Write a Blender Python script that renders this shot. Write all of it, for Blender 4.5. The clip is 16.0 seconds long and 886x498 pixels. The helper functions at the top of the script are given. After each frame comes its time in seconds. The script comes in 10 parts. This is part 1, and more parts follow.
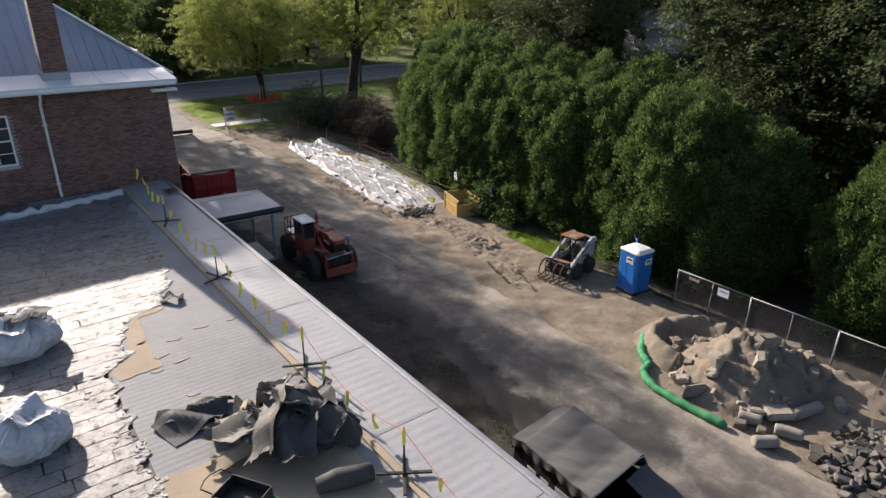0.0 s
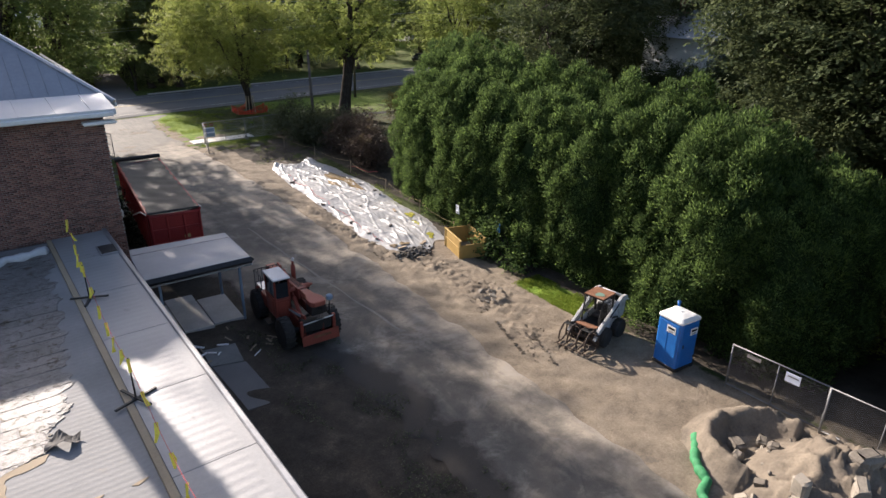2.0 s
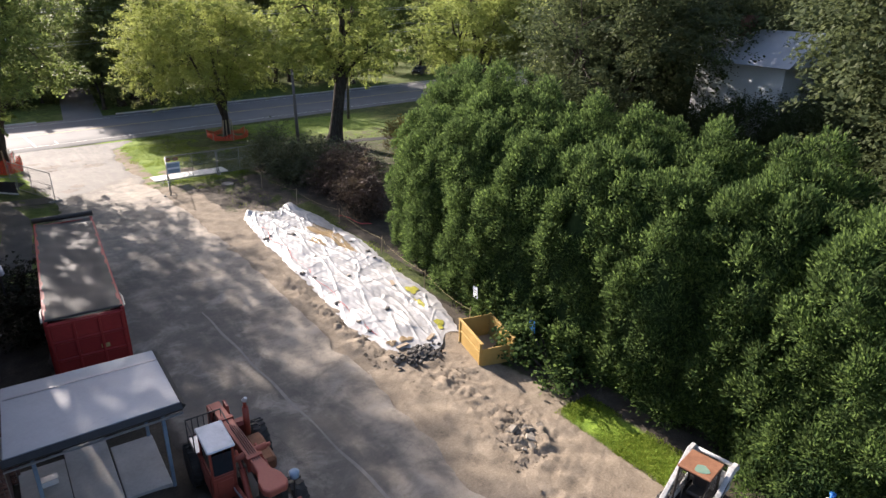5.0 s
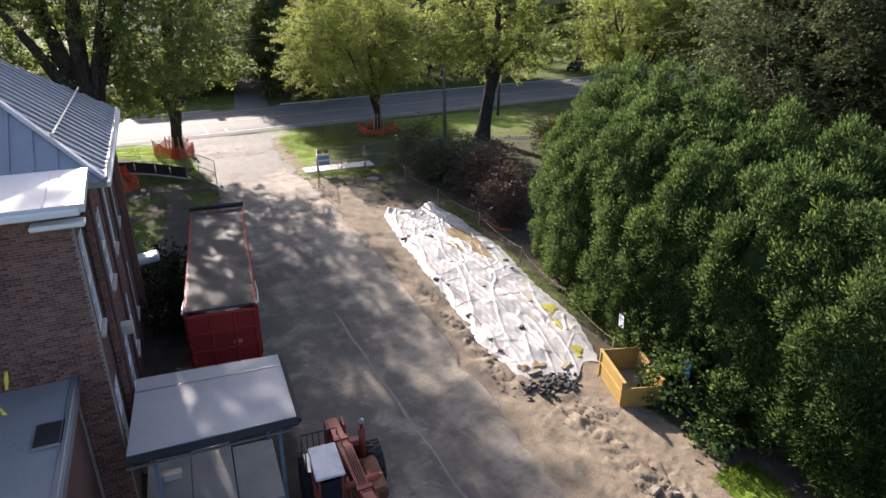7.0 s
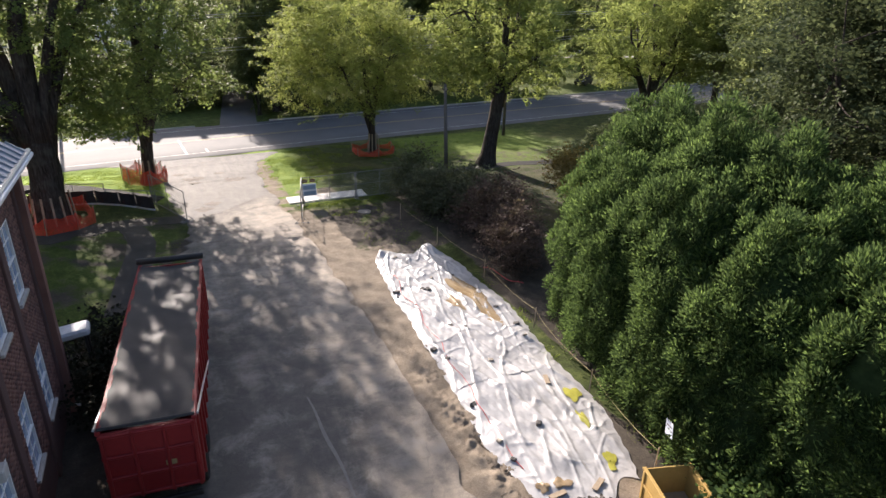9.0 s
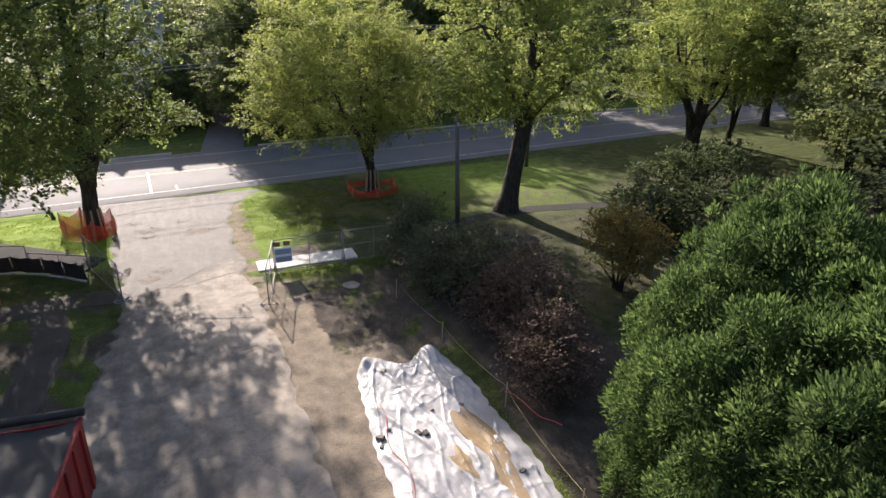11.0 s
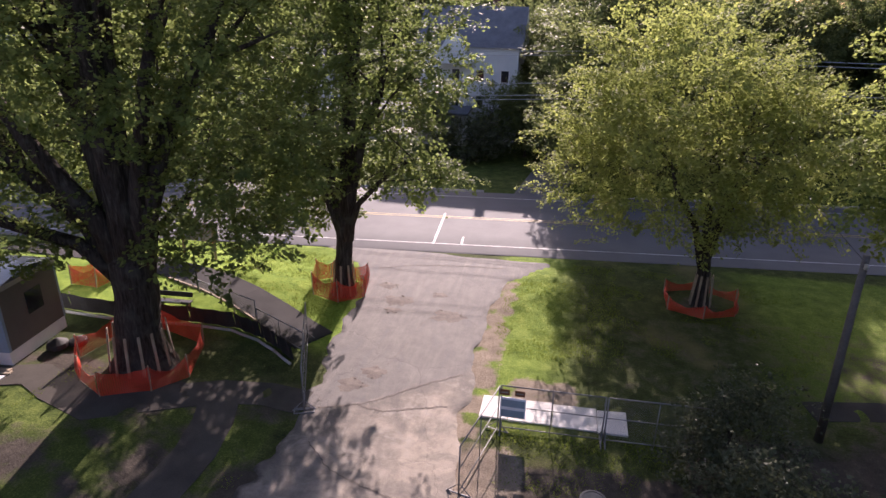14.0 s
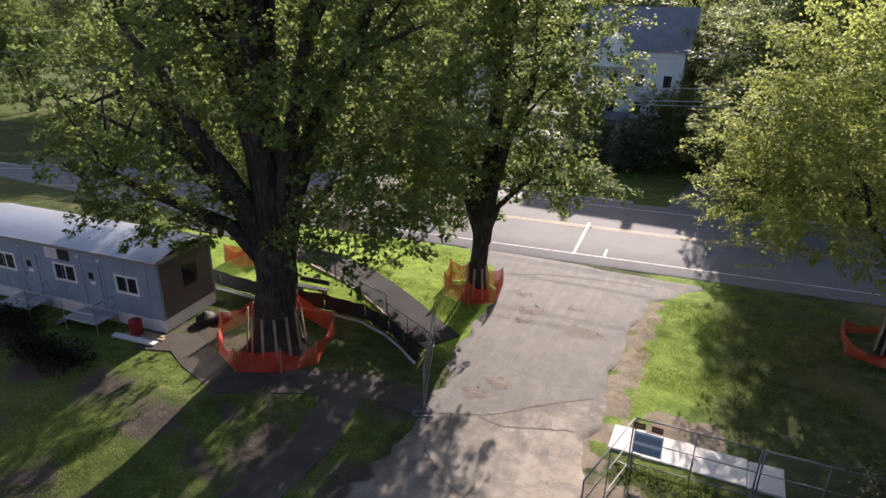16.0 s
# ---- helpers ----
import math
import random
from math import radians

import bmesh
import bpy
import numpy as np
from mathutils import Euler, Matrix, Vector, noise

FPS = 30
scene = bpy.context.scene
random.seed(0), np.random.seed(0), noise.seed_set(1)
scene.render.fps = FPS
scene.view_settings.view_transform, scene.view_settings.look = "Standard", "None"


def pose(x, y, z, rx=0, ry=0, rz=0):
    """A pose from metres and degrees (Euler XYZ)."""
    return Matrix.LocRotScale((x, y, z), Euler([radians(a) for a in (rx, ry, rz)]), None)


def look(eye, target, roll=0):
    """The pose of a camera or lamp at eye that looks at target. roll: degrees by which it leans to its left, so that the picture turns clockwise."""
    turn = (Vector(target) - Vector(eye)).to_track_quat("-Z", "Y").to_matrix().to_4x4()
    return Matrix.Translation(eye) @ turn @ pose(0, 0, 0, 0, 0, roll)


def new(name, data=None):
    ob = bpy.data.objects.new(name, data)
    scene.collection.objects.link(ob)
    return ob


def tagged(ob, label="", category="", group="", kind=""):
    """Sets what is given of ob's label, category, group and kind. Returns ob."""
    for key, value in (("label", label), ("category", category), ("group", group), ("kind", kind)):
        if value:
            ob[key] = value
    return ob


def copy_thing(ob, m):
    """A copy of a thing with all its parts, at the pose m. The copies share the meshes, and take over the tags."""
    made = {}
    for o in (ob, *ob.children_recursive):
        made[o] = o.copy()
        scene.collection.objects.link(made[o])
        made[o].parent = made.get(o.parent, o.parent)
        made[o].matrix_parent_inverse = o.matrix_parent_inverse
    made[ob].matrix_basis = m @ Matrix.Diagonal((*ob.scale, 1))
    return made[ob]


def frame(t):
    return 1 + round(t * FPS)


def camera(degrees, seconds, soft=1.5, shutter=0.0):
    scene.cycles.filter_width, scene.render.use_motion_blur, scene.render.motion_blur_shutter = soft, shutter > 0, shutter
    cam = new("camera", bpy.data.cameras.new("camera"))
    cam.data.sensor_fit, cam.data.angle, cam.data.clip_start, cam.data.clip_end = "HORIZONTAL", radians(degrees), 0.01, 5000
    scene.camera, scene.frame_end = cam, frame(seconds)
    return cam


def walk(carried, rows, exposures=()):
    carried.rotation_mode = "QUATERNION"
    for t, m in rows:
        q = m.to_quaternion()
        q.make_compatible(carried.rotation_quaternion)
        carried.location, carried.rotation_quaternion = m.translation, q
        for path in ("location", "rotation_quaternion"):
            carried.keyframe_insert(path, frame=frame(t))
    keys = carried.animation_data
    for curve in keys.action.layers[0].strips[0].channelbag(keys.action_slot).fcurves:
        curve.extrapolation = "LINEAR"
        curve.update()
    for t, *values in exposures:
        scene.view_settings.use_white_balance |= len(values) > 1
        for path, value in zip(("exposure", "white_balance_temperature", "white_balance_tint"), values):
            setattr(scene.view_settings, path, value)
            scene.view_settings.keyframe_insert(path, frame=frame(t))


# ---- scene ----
cam = camera(70.6, 16.0)
PATH = [
    (0, (0.358, -0.09, 13.062), (1.487, 1.369, 12.287), 0.6),
    (0.5, (1.047, 0.912, 13.092), (2.18, 2.37, 12.321), 0.7),
    (1, (1.923, 1.997, 13.129), (3.054, 3.455, 12.358), 0.6),
    (1.5, (2.867, 3.306, 13.249), (3.999, 4.763, 12.477), 0.6),
    (2, (3.868, 4.587, 13.343), (4.999, 6.044, 12.571), 0.7),
    (2.5, (4.855, 5.888, 13.391), (5.986, 7.346, 12.618), 0.7),
    (3, (5.791, 7.23, 13.475), (6.926, 8.685, 12.703), 0.7),
    (3.5, (6.782, 8.567, 13.593), (7.918, 10.02, 12.819), 0.7),
    (4, (7.707, 9.866, 13.657), (8.848, 11.316, 12.885), 0.7),
    (4.5, (8.479, 11.227, 13.726), (9.625, 12.675, 12.958), 1.0),
    (5, (9.098, 12.648, 13.697), (10.242, 14.104, 12.94), 1.1),
    (5.1, (9.191, 12.883, 13.698), (10.266, 14.387, 12.935), 1.0),
    (5.2, (9.27, 13.057, 13.7), (10.262, 14.618, 12.939), 1.0),
    (7.3, (10.562, 14.985, 13.685), (11.315, 16.667, 12.908), 0.3),
    (7.5, (10.748, 15.396, 13.69), (11.501, 17.079, 12.916), 0.5),
    (8, (11.311, 16.637, 13.714), (12.068, 18.321, 12.945), 0.4),
    (8.5, (11.976, 18.215, 13.782), (12.737, 19.898, 13.016), 0.6),
    (9, (12.745, 19.918, 13.82), (13.508, 21.604, 13.062), 0.8),
    (11.3, (17.997, 30.826, 14.519), (18.688, 32.541, 13.759), 0.7),
    (11.5, (18.458, 31.918, 14.54), (19.063, 33.669, 13.787), 1.0),
    (12, (19.626, 34.872, 14.612), (20.178, 36.645, 13.868), 1.2),
    (12.1, (19.866, 35.511, 14.616), (20.33, 37.309, 13.872), 1.1),
    (12.2, (20.102, 36.152, 14.616), (20.38, 37.986, 13.868), 1.3),
    (12.3, (20.331, 36.781, 14.611), (20.422, 38.633, 13.862), 1.2),
    (12.4, (20.546, 37.363, 14.606), (20.461, 39.213, 13.851), 0.8),
    (12.5, (20.744, 37.89, 14.607), (20.532, 39.735, 13.865), 1.1),
    (13, (21.637, 40.189, 14.799), (21.28, 42.013, 14.062), 1.3),
    (13.5, (22.232, 41.534, 15.026), (21.874, 43.356, 14.284), 1.2),
    (14, (22.487, 42.116, 15.144), (22.13, 43.937, 14.399), 1.2),
    (14.5, (22.519, 42.281, 15.066), (22.161, 44.102, 14.32), 1.1),
    (15, (22.482, 42.514, 14.906), (22.022, 44.312, 14.16), 1.0),
    (15.5, (22.301, 42.819, 14.82), (21.747, 44.59, 14.075), 1.1),
    (16, (22.234, 43.335, 14.702), (21.456, 45.022, 13.961), 1.1),
]
EXPOSURES = [(0.0, 0.97, 6500, 17), (2.5, 1.28, 6500, 17), (4.5, 1.6, 6500, 18), (8.0, 1.46, 6500, 19), (9.0, 1.44, 6500, 19), (12.1, 1.38, 6500, 21), (12.5, 1.58, 6500, 36), (13.0, 1.28, 6500, 37), (14.6, 1.25, 6500, 36), (15.1, 1.24, 6500, 28), (15.5, 1.26, 6500, 24), (16.0, 1.25, 6500, 22)]
walk(cam, [(t, look(eye, target, roll)) for t, eye, target, roll in PATH], EXPOSURES)

# ---- light ----
world = bpy.data.worlds.new("world")
scene.world = world
world.use_nodes = True
wn = world.node_tree.nodes
sky = wn.new("ShaderNodeTexSky")
sky.sky_type = "NISHITA"
sky.sun_disc = False
sky.sun_elevation, sky.sun_rotation = radians(25.5), radians(-6.0)
sky.air_density, sky.dust_density = 1.0, 2.0
wn["Background"].inputs[1].default_value = 0.098
world.node_tree.links.new(sky.outputs[0], wn["Background"].inputs[0])
sun_data = bpy.data.lights.new("sun", "SUN")
sun_data.energy, sun_data.angle, sun_data.color = 5.0, radians(0.6), (1.0, 0.92, 0.8)
sun = new("sun", sun_data)
sun.matrix_world = look((-4.2, 40.0, 19.2), (0, 0, 0))


# ---- materials ----
def nodes_of(name):
    m = bpy.data.materials.new(name)
    m.use_nodes = True
    t = m.node_tree
    return m, t, t.nodes["Principled BSDF"], t.links


def noise_node(t, coord, scale, detail=4.0, rough=0.55, dist=0.0):
    n = t.nodes.new("ShaderNodeTexNoise")
    n.inputs["Scale"].default_value = scale
    n.inputs["Detail"].default_value = detail
    n.inputs["Roughness"].default_value = rough
    n.inputs["Distortion"].default_value = dist
    t.links.new(coord, n.inputs["Vector"])
    return n.outputs["Fac"]


def ramp_node(t, fac, stops):
    r = t.nodes.new("ShaderNodeValToRGB")
    while len(r.color_ramp.elements) < len(stops):
        r.color_ramp.elements.new(0.5)
    for e, (p, c) in zip(r.color_ramp.elements, stops):
        e.position = p
        e.color = (*c, 1) if len(c) == 3 else c
    t.links.new(fac, r.inputs[0])
    return r.outputs[0]


def step_node(t, fac, lo, hi):
    r = t.nodes.new("ShaderNodeMapRange")
    r.inputs["From Min"].default_value, r.inputs["From Max"].default_value = lo, hi
    t.links.new(fac, r.inputs["Value"])
    return r.outputs["Result"]


def mix_node(t, fac, a, b, mode="MIX"):
    n = t.nodes.new("ShaderNodeMix")
    n.data_type, n.blend_type = "RGBA", mode
    for sock, v in ((n.inputs["Factor"], fac), (n.inputs["A"], a), (n.inputs["B"], b)):
        if isinstance(v, (int, float)):
            sock.default_value = v
        elif isinstance(v, tuple):
            sock.default_value = (*v, 1)
        else:
            t.links.new(v, sock)
    return n.outputs["Result"]


def math_node(t, op, a, b=0.0):
    n = t.nodes.new("ShaderNodeMath")
    n.operation = op
    for sock, v in zip(n.inputs, (a, b)):
        if isinstance(v, (int, float)):
            sock.default_value = v
        else:
            t.links.new(v, sock)
    return n.outputs[0]


def bump_node(t, bsdf, height, strength, distance=0.02):
    b = t.nodes.new("ShaderNodeBump")
    b.inputs["Strength"].default_value, b.inputs["Distance"].default_value = strength, distance
    t.links.new(height, b.inputs["Height"])
    t.links.new(b.outputs[0], bsdf.inputs["Normal"])


def coords(t, kind="Object"):
    return t.nodes.new("ShaderNodeTexCoord").outputs[kind]


def attr(t, name):
    a = t.nodes.new("ShaderNodeAttribute")
    a.attribute_name = name
    return a.outputs["Fac"]


def surface(name, dark, light, rough=0.8, metal=0.0, big=0.7, fine=18.0, bump=0.25, spread=(0.3, 0.7), rough_var=0.15, spec=0.4, island=0.0, obj=0.0, stain=None):
    """A plain worn surface: two colours mixed at a large and a fine scale, with relief and uneven gloss."""
    m, t, b, lk = nodes_of(name)
    co = coords(t)
    n1, n2 = noise_node(t, co, big, 5, 0.6), noise_node(t, co, fine, 6, 0.65)
    f = math_node(t, "ADD", math_node(t, "MULTIPLY", n1, 0.6), math_node(t, "MULTIPLY", n2, 0.4))
    if island or obj:
        r = t.nodes.new("ShaderNodeNewGeometry").outputs["Random Per Island"] if island else t.nodes.new("ShaderNodeObjectInfo").outputs["Random"]
        f = math_node(t, "ADD", f, math_node(t, "MULTIPLY", math_node(t, "SUBTRACT", r, 0.5), island or obj))
    c = ramp_node(t, f, [(spread[0], dark), (spread[1], light)])
    if stain:
        n3 = noise_node(t, co, stain[1], 6, 0.7, 0.6)
        c = mix_node(t, step_node(t, n3, stain[2], stain[2] + 0.12), c, stain[0])
    lk.new(c, b.inputs["Base Color"])
    lk.new(step_node(t, n2, 0.2, 0.8), b.inputs["Roughness"])
    rr = b.inputs["Roughness"].links[0].from_node
    rr.inputs["To Min"].default_value, rr.inputs["To Max"].default_value = max(0.03, rough - rough_var), min(1, rough + rough_var)
    b.inputs["Metallic"].default_value, b.inputs["Specular IOR Level"].default_value = metal, spec
    if bump:
        bump_node(t, b, n2, bump)
    return m


def leaf_material(name, dark, mid, light, through_light=0.4, rough=0.55, glow=0.15):
    m, t, b, lk = nodes_of(name)
    dark, mid, light = [(1.08 * p[0], p[1], p[2]) for p in (dark, mid, light)]
    r = t.nodes.new("ShaderNodeNewGeometry").outputs["Random Per Island"]
    n = math_node(t, "ADD", math_node(t, "MULTIPLY", noise_node(t, coords(t), 0.5, 3), 0.4), math_node(t, "MULTIPLY", noise_node(t, coords(t), 1.9, 3), 0.6))
    f = math_node(t, "ADD", math_node(t, "MULTIPLY", r, 0.35), math_node(t, "MULTIPLY", n, 0.7))
    c = ramp_node(t, f, [(0.15, dark), (0.5, mid), (0.85, light)])
    lk.new(c, b.inputs["Base Color"])
    b.inputs["Roughness"].default_value, b.inputs["Specular IOR Level"].default_value = rough, 0.04
    tr = t.nodes.new("ShaderNodeBsdfTranslucent")
    lk.new(mix_node(t, glow, c, (0.27, 0.31, 0.09)), tr.inputs["Color"])
    mx = t.nodes.new("ShaderNodeMixShader")
    mx.inputs[0].default_value = through_light
    lk.new(b.outputs[0], mx.inputs[1])
    lk.new(tr.outputs[0], mx.inputs[2])
    lk.new(mx.outputs[0], t.nodes["Material Output"].inputs["Surface"])
    return m


def ground_material():
    """Lawn, bare soil and sand, told apart by the sheet's own masks and broken up at their borders; grass in sun and in
    shade differs in colour too.
    """
    m, t, b, lk = nodes_of("ground_soil_and_lawn")
    co = coords(t)
    n_big, n_mid, n_fine = noise_node(t, co, 0.18, 5), noise_node(t, co, 1.3, 6, 0.65), noise_node(t, co, 14, 6, 0.7)
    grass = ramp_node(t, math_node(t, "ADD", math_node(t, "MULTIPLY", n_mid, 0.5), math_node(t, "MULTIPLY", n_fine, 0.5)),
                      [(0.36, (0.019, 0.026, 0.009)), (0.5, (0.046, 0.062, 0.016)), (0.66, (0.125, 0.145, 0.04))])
    grass = mix_node(t, step_node(t, n_big, 0.56, 0.78), grass, (0.17, 0.15, 0.07))
    sand = ramp_node(t, math_node(t, "ADD", math_node(t, "MULTIPLY", n_mid, 0.55), math_node(t, "MULTIPLY", n_fine, 0.45)),
                     [(0.3, (0.095, 0.077, 0.057)), (0.5, (0.205, 0.168, 0.125)), (0.7, (0.31, 0.26, 0.196))])
    soil = ramp_node(t, math_node(t, "ADD", math_node(t, "MULTIPLY", n_mid, 0.6), math_node(t, "MULTIPLY", n_fine, 0.4)),
                     [(0.3, (0.03, 0.026, 0.021)), (0.55, (0.072, 0.061, 0.048)), (0.75, (0.155, 0.13, 0.1))])
    # Brighter grass paints sunlight onto the lawn; the plain grass ramp reads as shaded.
    lush_sunlit = ramp_node(t, math_node(t, "ADD", math_node(t, "MULTIPLY", n_mid, 0.4), math_node(t, "MULTIPLY", n_fine, 0.6)),
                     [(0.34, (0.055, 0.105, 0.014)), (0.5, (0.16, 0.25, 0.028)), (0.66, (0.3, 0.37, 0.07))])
    grass = mix_node(t, attr(t, "lush_sunlit"), grass, lush_sunlit)
    edge = math_node(t, "MULTIPLY", math_node(t, "SUBTRACT", n_mid, 0.5), 1.1)
    f_sand = step_node(t, math_node(t, "ADD", attr(t, "sand"), edge), 0.42, 0.62)
    f_soil = step_node(t, math_node(t, "ADD", attr(t, "soil"), edge), 0.38, 0.66)
    c = mix_node(t, f_soil, grass, soil)
    c = mix_node(t, f_sand, c, sand)
    lk.new(c, b.inputs["Base Color"])
    b.inputs["Roughness"].default_value, b.inputs["Specular IOR Level"].default_value = 0.95, 0.15
    bump_node(t, b, math_node(t, "ADD", n_fine, math_node(t, "MULTIPLY", n_mid, 2.0)), 0.7, 0.05)
    return m


def driveway_material():
    """Old asphalt under blown sand, with cracks, tyre streaks and damp dark patches that take in the shade by the wing.
    """
    m, t, b, lk = nodes_of("dusty_asphalt")
    co = coords(t)
    mp = t.nodes.new("ShaderNodeMapping")
    mp.inputs["Scale"].default_value = (1.0, 0.16, 1.0)
    mp.inputs["Rotation"].default_value = (0, 0, radians(-4))
    lk.new(co, mp.inputs["Vector"])
    streak = noise_node(t, mp.outputs[0], 1.1, 5, 0.6, 0.3)
    n_big, n_mid, n_fine = noise_node(t, co, 0.22, 5), noise_node(t, co, 1.6, 6, 0.65), noise_node(t, co, 30, 5, 0.7)
    tar = ramp_node(t, math_node(t, "ADD", math_node(t, "MULTIPLY", n_mid, 0.5), math_node(t, "MULTIPLY", n_fine, 0.5)),
                    [(0.32, (0.085, 0.076, 0.064)), (0.7, (0.185, 0.165, 0.137))])
    dust = ramp_node(t, math_node(t, "ADD", math_node(t, "MULTIPLY", n_mid, 0.6), math_node(t, "MULTIPLY", n_fine, 0.4)),
                     [(0.3, (0.19, 0.163, 0.13)), (0.7, (0.36, 0.308, 0.242))])
    w = math_node(t, "ADD", attr(t, "dust"), math_node(t, "MULTIPLY", math_node(t, "SUBTRACT", n_big, 0.5), 0.9))
    w = math_node(t, "ADD", w, math_node(t, "MULTIPLY", math_node(t, "SUBTRACT", streak, 0.5), 1.3))
    w = math_node(t, "ADD", w, math_node(t, "MULTIPLY", math_node(t, "SUBTRACT", n_mid, 0.5), 0.5))
    c = mix_node(t, step_node(t, w, 0.25, 0.8), tar, dust)
    worn = noise_node(t, co, 0.75, 8, 0.72, 0.4)
    entry = attr(t, "entry")
    calm = math_node(t, "SUBTRACT", 1.0, math_node(t, "MULTIPLY", entry, 0.85))
    mq = t.nodes.new("ShaderNodeMapping")
    mq.inputs["Scale"].default_value = (1.0, 0.16, 1.0)
    mq.inputs["Rotation"].default_value = (0, 0, radians(3))
    lk.new(co, mq.inputs["Vector"])
    tracks = noise_node(t, mq.outputs[0], 2.1, 6, 0.66, 0.25)
    c = mix_node(t, math_node(t, "MULTIPLY", step_node(t, worn, 0.49, 0.66), math_node(t, "MULTIPLY", calm, 0.75)), c, (0.1, 0.091, 0.081))
    c = mix_node(t, math_node(t, "MULTIPLY", step_node(t, worn, 0.48, 0.32), math_node(t, "MULTIPLY", calm, 0.7)), c, (0.315, 0.285, 0.245))
    c = mix_node(t, math_node(t, "MULTIPLY", step_node(t, tracks, 0.48, 0.7), math_node(t, "MULTIPLY", entry, 0.75)), c, mix_node(t, n_fine, (0.19, 0.168, 0.142), (0.3, 0.268, 0.228)))
    c = mix_node(t, math_node(t, "MULTIPLY", step_node(t, tracks, 0.47, 0.34), math_node(t, "MULTIPLY", entry, 0.75)), c, (0.098, 0.096, 0.093))
    c = mix_node(t, math_node(t, "MULTIPLY", entry, 0.6), c, mix_node(t, n_mid, (0.075, 0.073, 0.07), (0.16, 0.154, 0.145)))
    # Dirt on the asphalt, near black because the shade is in its colour.
    f_mud_shade = step_node(t, math_node(t, "ADD", attr(t, "mud_shade"), math_node(t, "MULTIPLY", math_node(t, "SUBTRACT", math_node(t, "ADD", n_mid, n_big), 1.0), 1.2)), 0.35, 0.7)
    c = mix_node(t, f_mud_shade, c, mix_node(t, n_fine, (0.026, 0.023, 0.02), (0.085, 0.074, 0.062)))
    v = t.nodes.new("ShaderNodeTexVoronoi")
    v.feature = "DISTANCE_TO_EDGE"
    v.inputs["Scale"].default_value = 0.22
    wob = t.nodes.new("ShaderNodeTexNoise")
    wob.inputs["Scale"].default_value, wob.inputs["Detail"].default_value = 1.5, 5
    lk.new(co, wob.inputs["Vector"])
    add = t.nodes.new("ShaderNodeMixRGB")
    add.blend_type = "ADD"
    add.inputs[0].default_value = 1.0
    lk.new(co, add.inputs[1])
    lk.new(wob.outputs["Color"], add.inputs[2])
    lk.new(add.outputs[0], v.inputs["Vector"])
    crack = step_node(t, v.outputs["Distance"], 0.008, 0.0)
    c = mix_node(t, math_node(t, "MULTIPLY", crack, 0.22), c, (0.05, 0.045, 0.04))
    lk.new(c, b.inputs["Base Color"])
    b.inputs["Roughness"].default_value, b.inputs["Specular IOR Level"].default_value = 0.82, 0.3
    bump_node(t, b, math_node(t, "SUBTRACT", math_node(t, "ADD", n_fine, n_mid), math_node(t, "MULTIPLY", crack, 0.8)), 0.35, 0.03)
    return m


def felt_material():
    """Aluminium-coated felt: bright where the coating holds, chipped to grey and brown, pitted all over."""
    m, t, b, lk = nodes_of("aluminium_coated_felt")
    co = coords(t)
    big, chip, pit = noise_node(t, co, 0.9, 5, 0.6), noise_node(t, co, 4.5, 6, 0.68, 0.6), noise_node(t, co, 16, 5, 0.7)
    c = ramp_node(t, math_node(t, "ADD", math_node(t, "MULTIPLY", big, 0.5), math_node(t, "MULTIPLY", pit, 0.5)), [(0.32, (0.075, 0.073, 0.07)), (0.66, (0.265, 0.262, 0.256))])
    c = mix_node(t, step_node(t, chip, 0.56, 0.63), c, mix_node(t, pit, (0.035, 0.03, 0.025), (0.15, 0.125, 0.095)))
    lk.new(c, b.inputs["Base Color"])
    b.inputs["Metallic"].default_value, b.inputs["Specular IOR Level"].default_value = 0.45, 0.5
    r = step_node(t, math_node(t, "ADD", math_node(t, "MULTIPLY", chip, 0.6), math_node(t, "MULTIPLY", pit, 0.4)), 0.35, 0.65)
    r.node.inputs["To Min"].default_value, r.node.inputs["To Max"].default_value = 0.3, 0.75
    lk.new(r, b.inputs["Roughness"])
    bump_node(t, b, math_node(t, "ADD", math_node(t, "MULTIPLY", chip, 1.6), pit), 0.7, 0.04)
    return m


M_GROUND, M_DRIVE = ground_material(), driveway_material()
M_ROAD = surface("street_asphalt", (0.105, 0.104, 0.102), (0.185, 0.182, 0.177), 0.8, 0, 0.3, 25, 0.3, (0.25, 0.75), 0.1, 0.2)
M_PAINT = surface("worn_road_paint", (0.24, 0.235, 0.225), (0.62, 0.61, 0.58), 0.7, 0, 1.2, 14, 0.1, (0.36, 0.58))
M_PAINT_Y = surface("worn_yellow_paint", (0.24, 0.19, 0.11), (0.5, 0.36, 0.14), 0.7, 0, 1.2, 14, 0.1, (0.36, 0.58))
M_CONC = surface("concrete", (0.33, 0.31, 0.28), (0.52, 0.5, 0.46), 0.85, 0, 0.8, 12, 0.3)
M_CONC_W = surface("pale_concrete", (0.55, 0.53, 0.49), (0.7, 0.68, 0.64), 0.8, 0, 0.8, 12, 0.2)
M_BRICK = surface("red_brown_brick", (0.08, 0.041, 0.035), (0.26, 0.13, 0.1), 0.88, 0, 0.6, 30, 0.4, (0.2, 0.8), island=0.5)
M_BRICK_P = surface("red_brown_brick_piece", (0.08, 0.041, 0.035), (0.26, 0.13, 0.1), 0.88, 0, 0.6, 30, 0.4, (0.2, 0.8), obj=0.5)
M_MORTAR = surface("grey_mortar", (0.2, 0.18, 0.165), (0.34, 0.31, 0.28), 0.95, 0, 1, 30, 0.4)
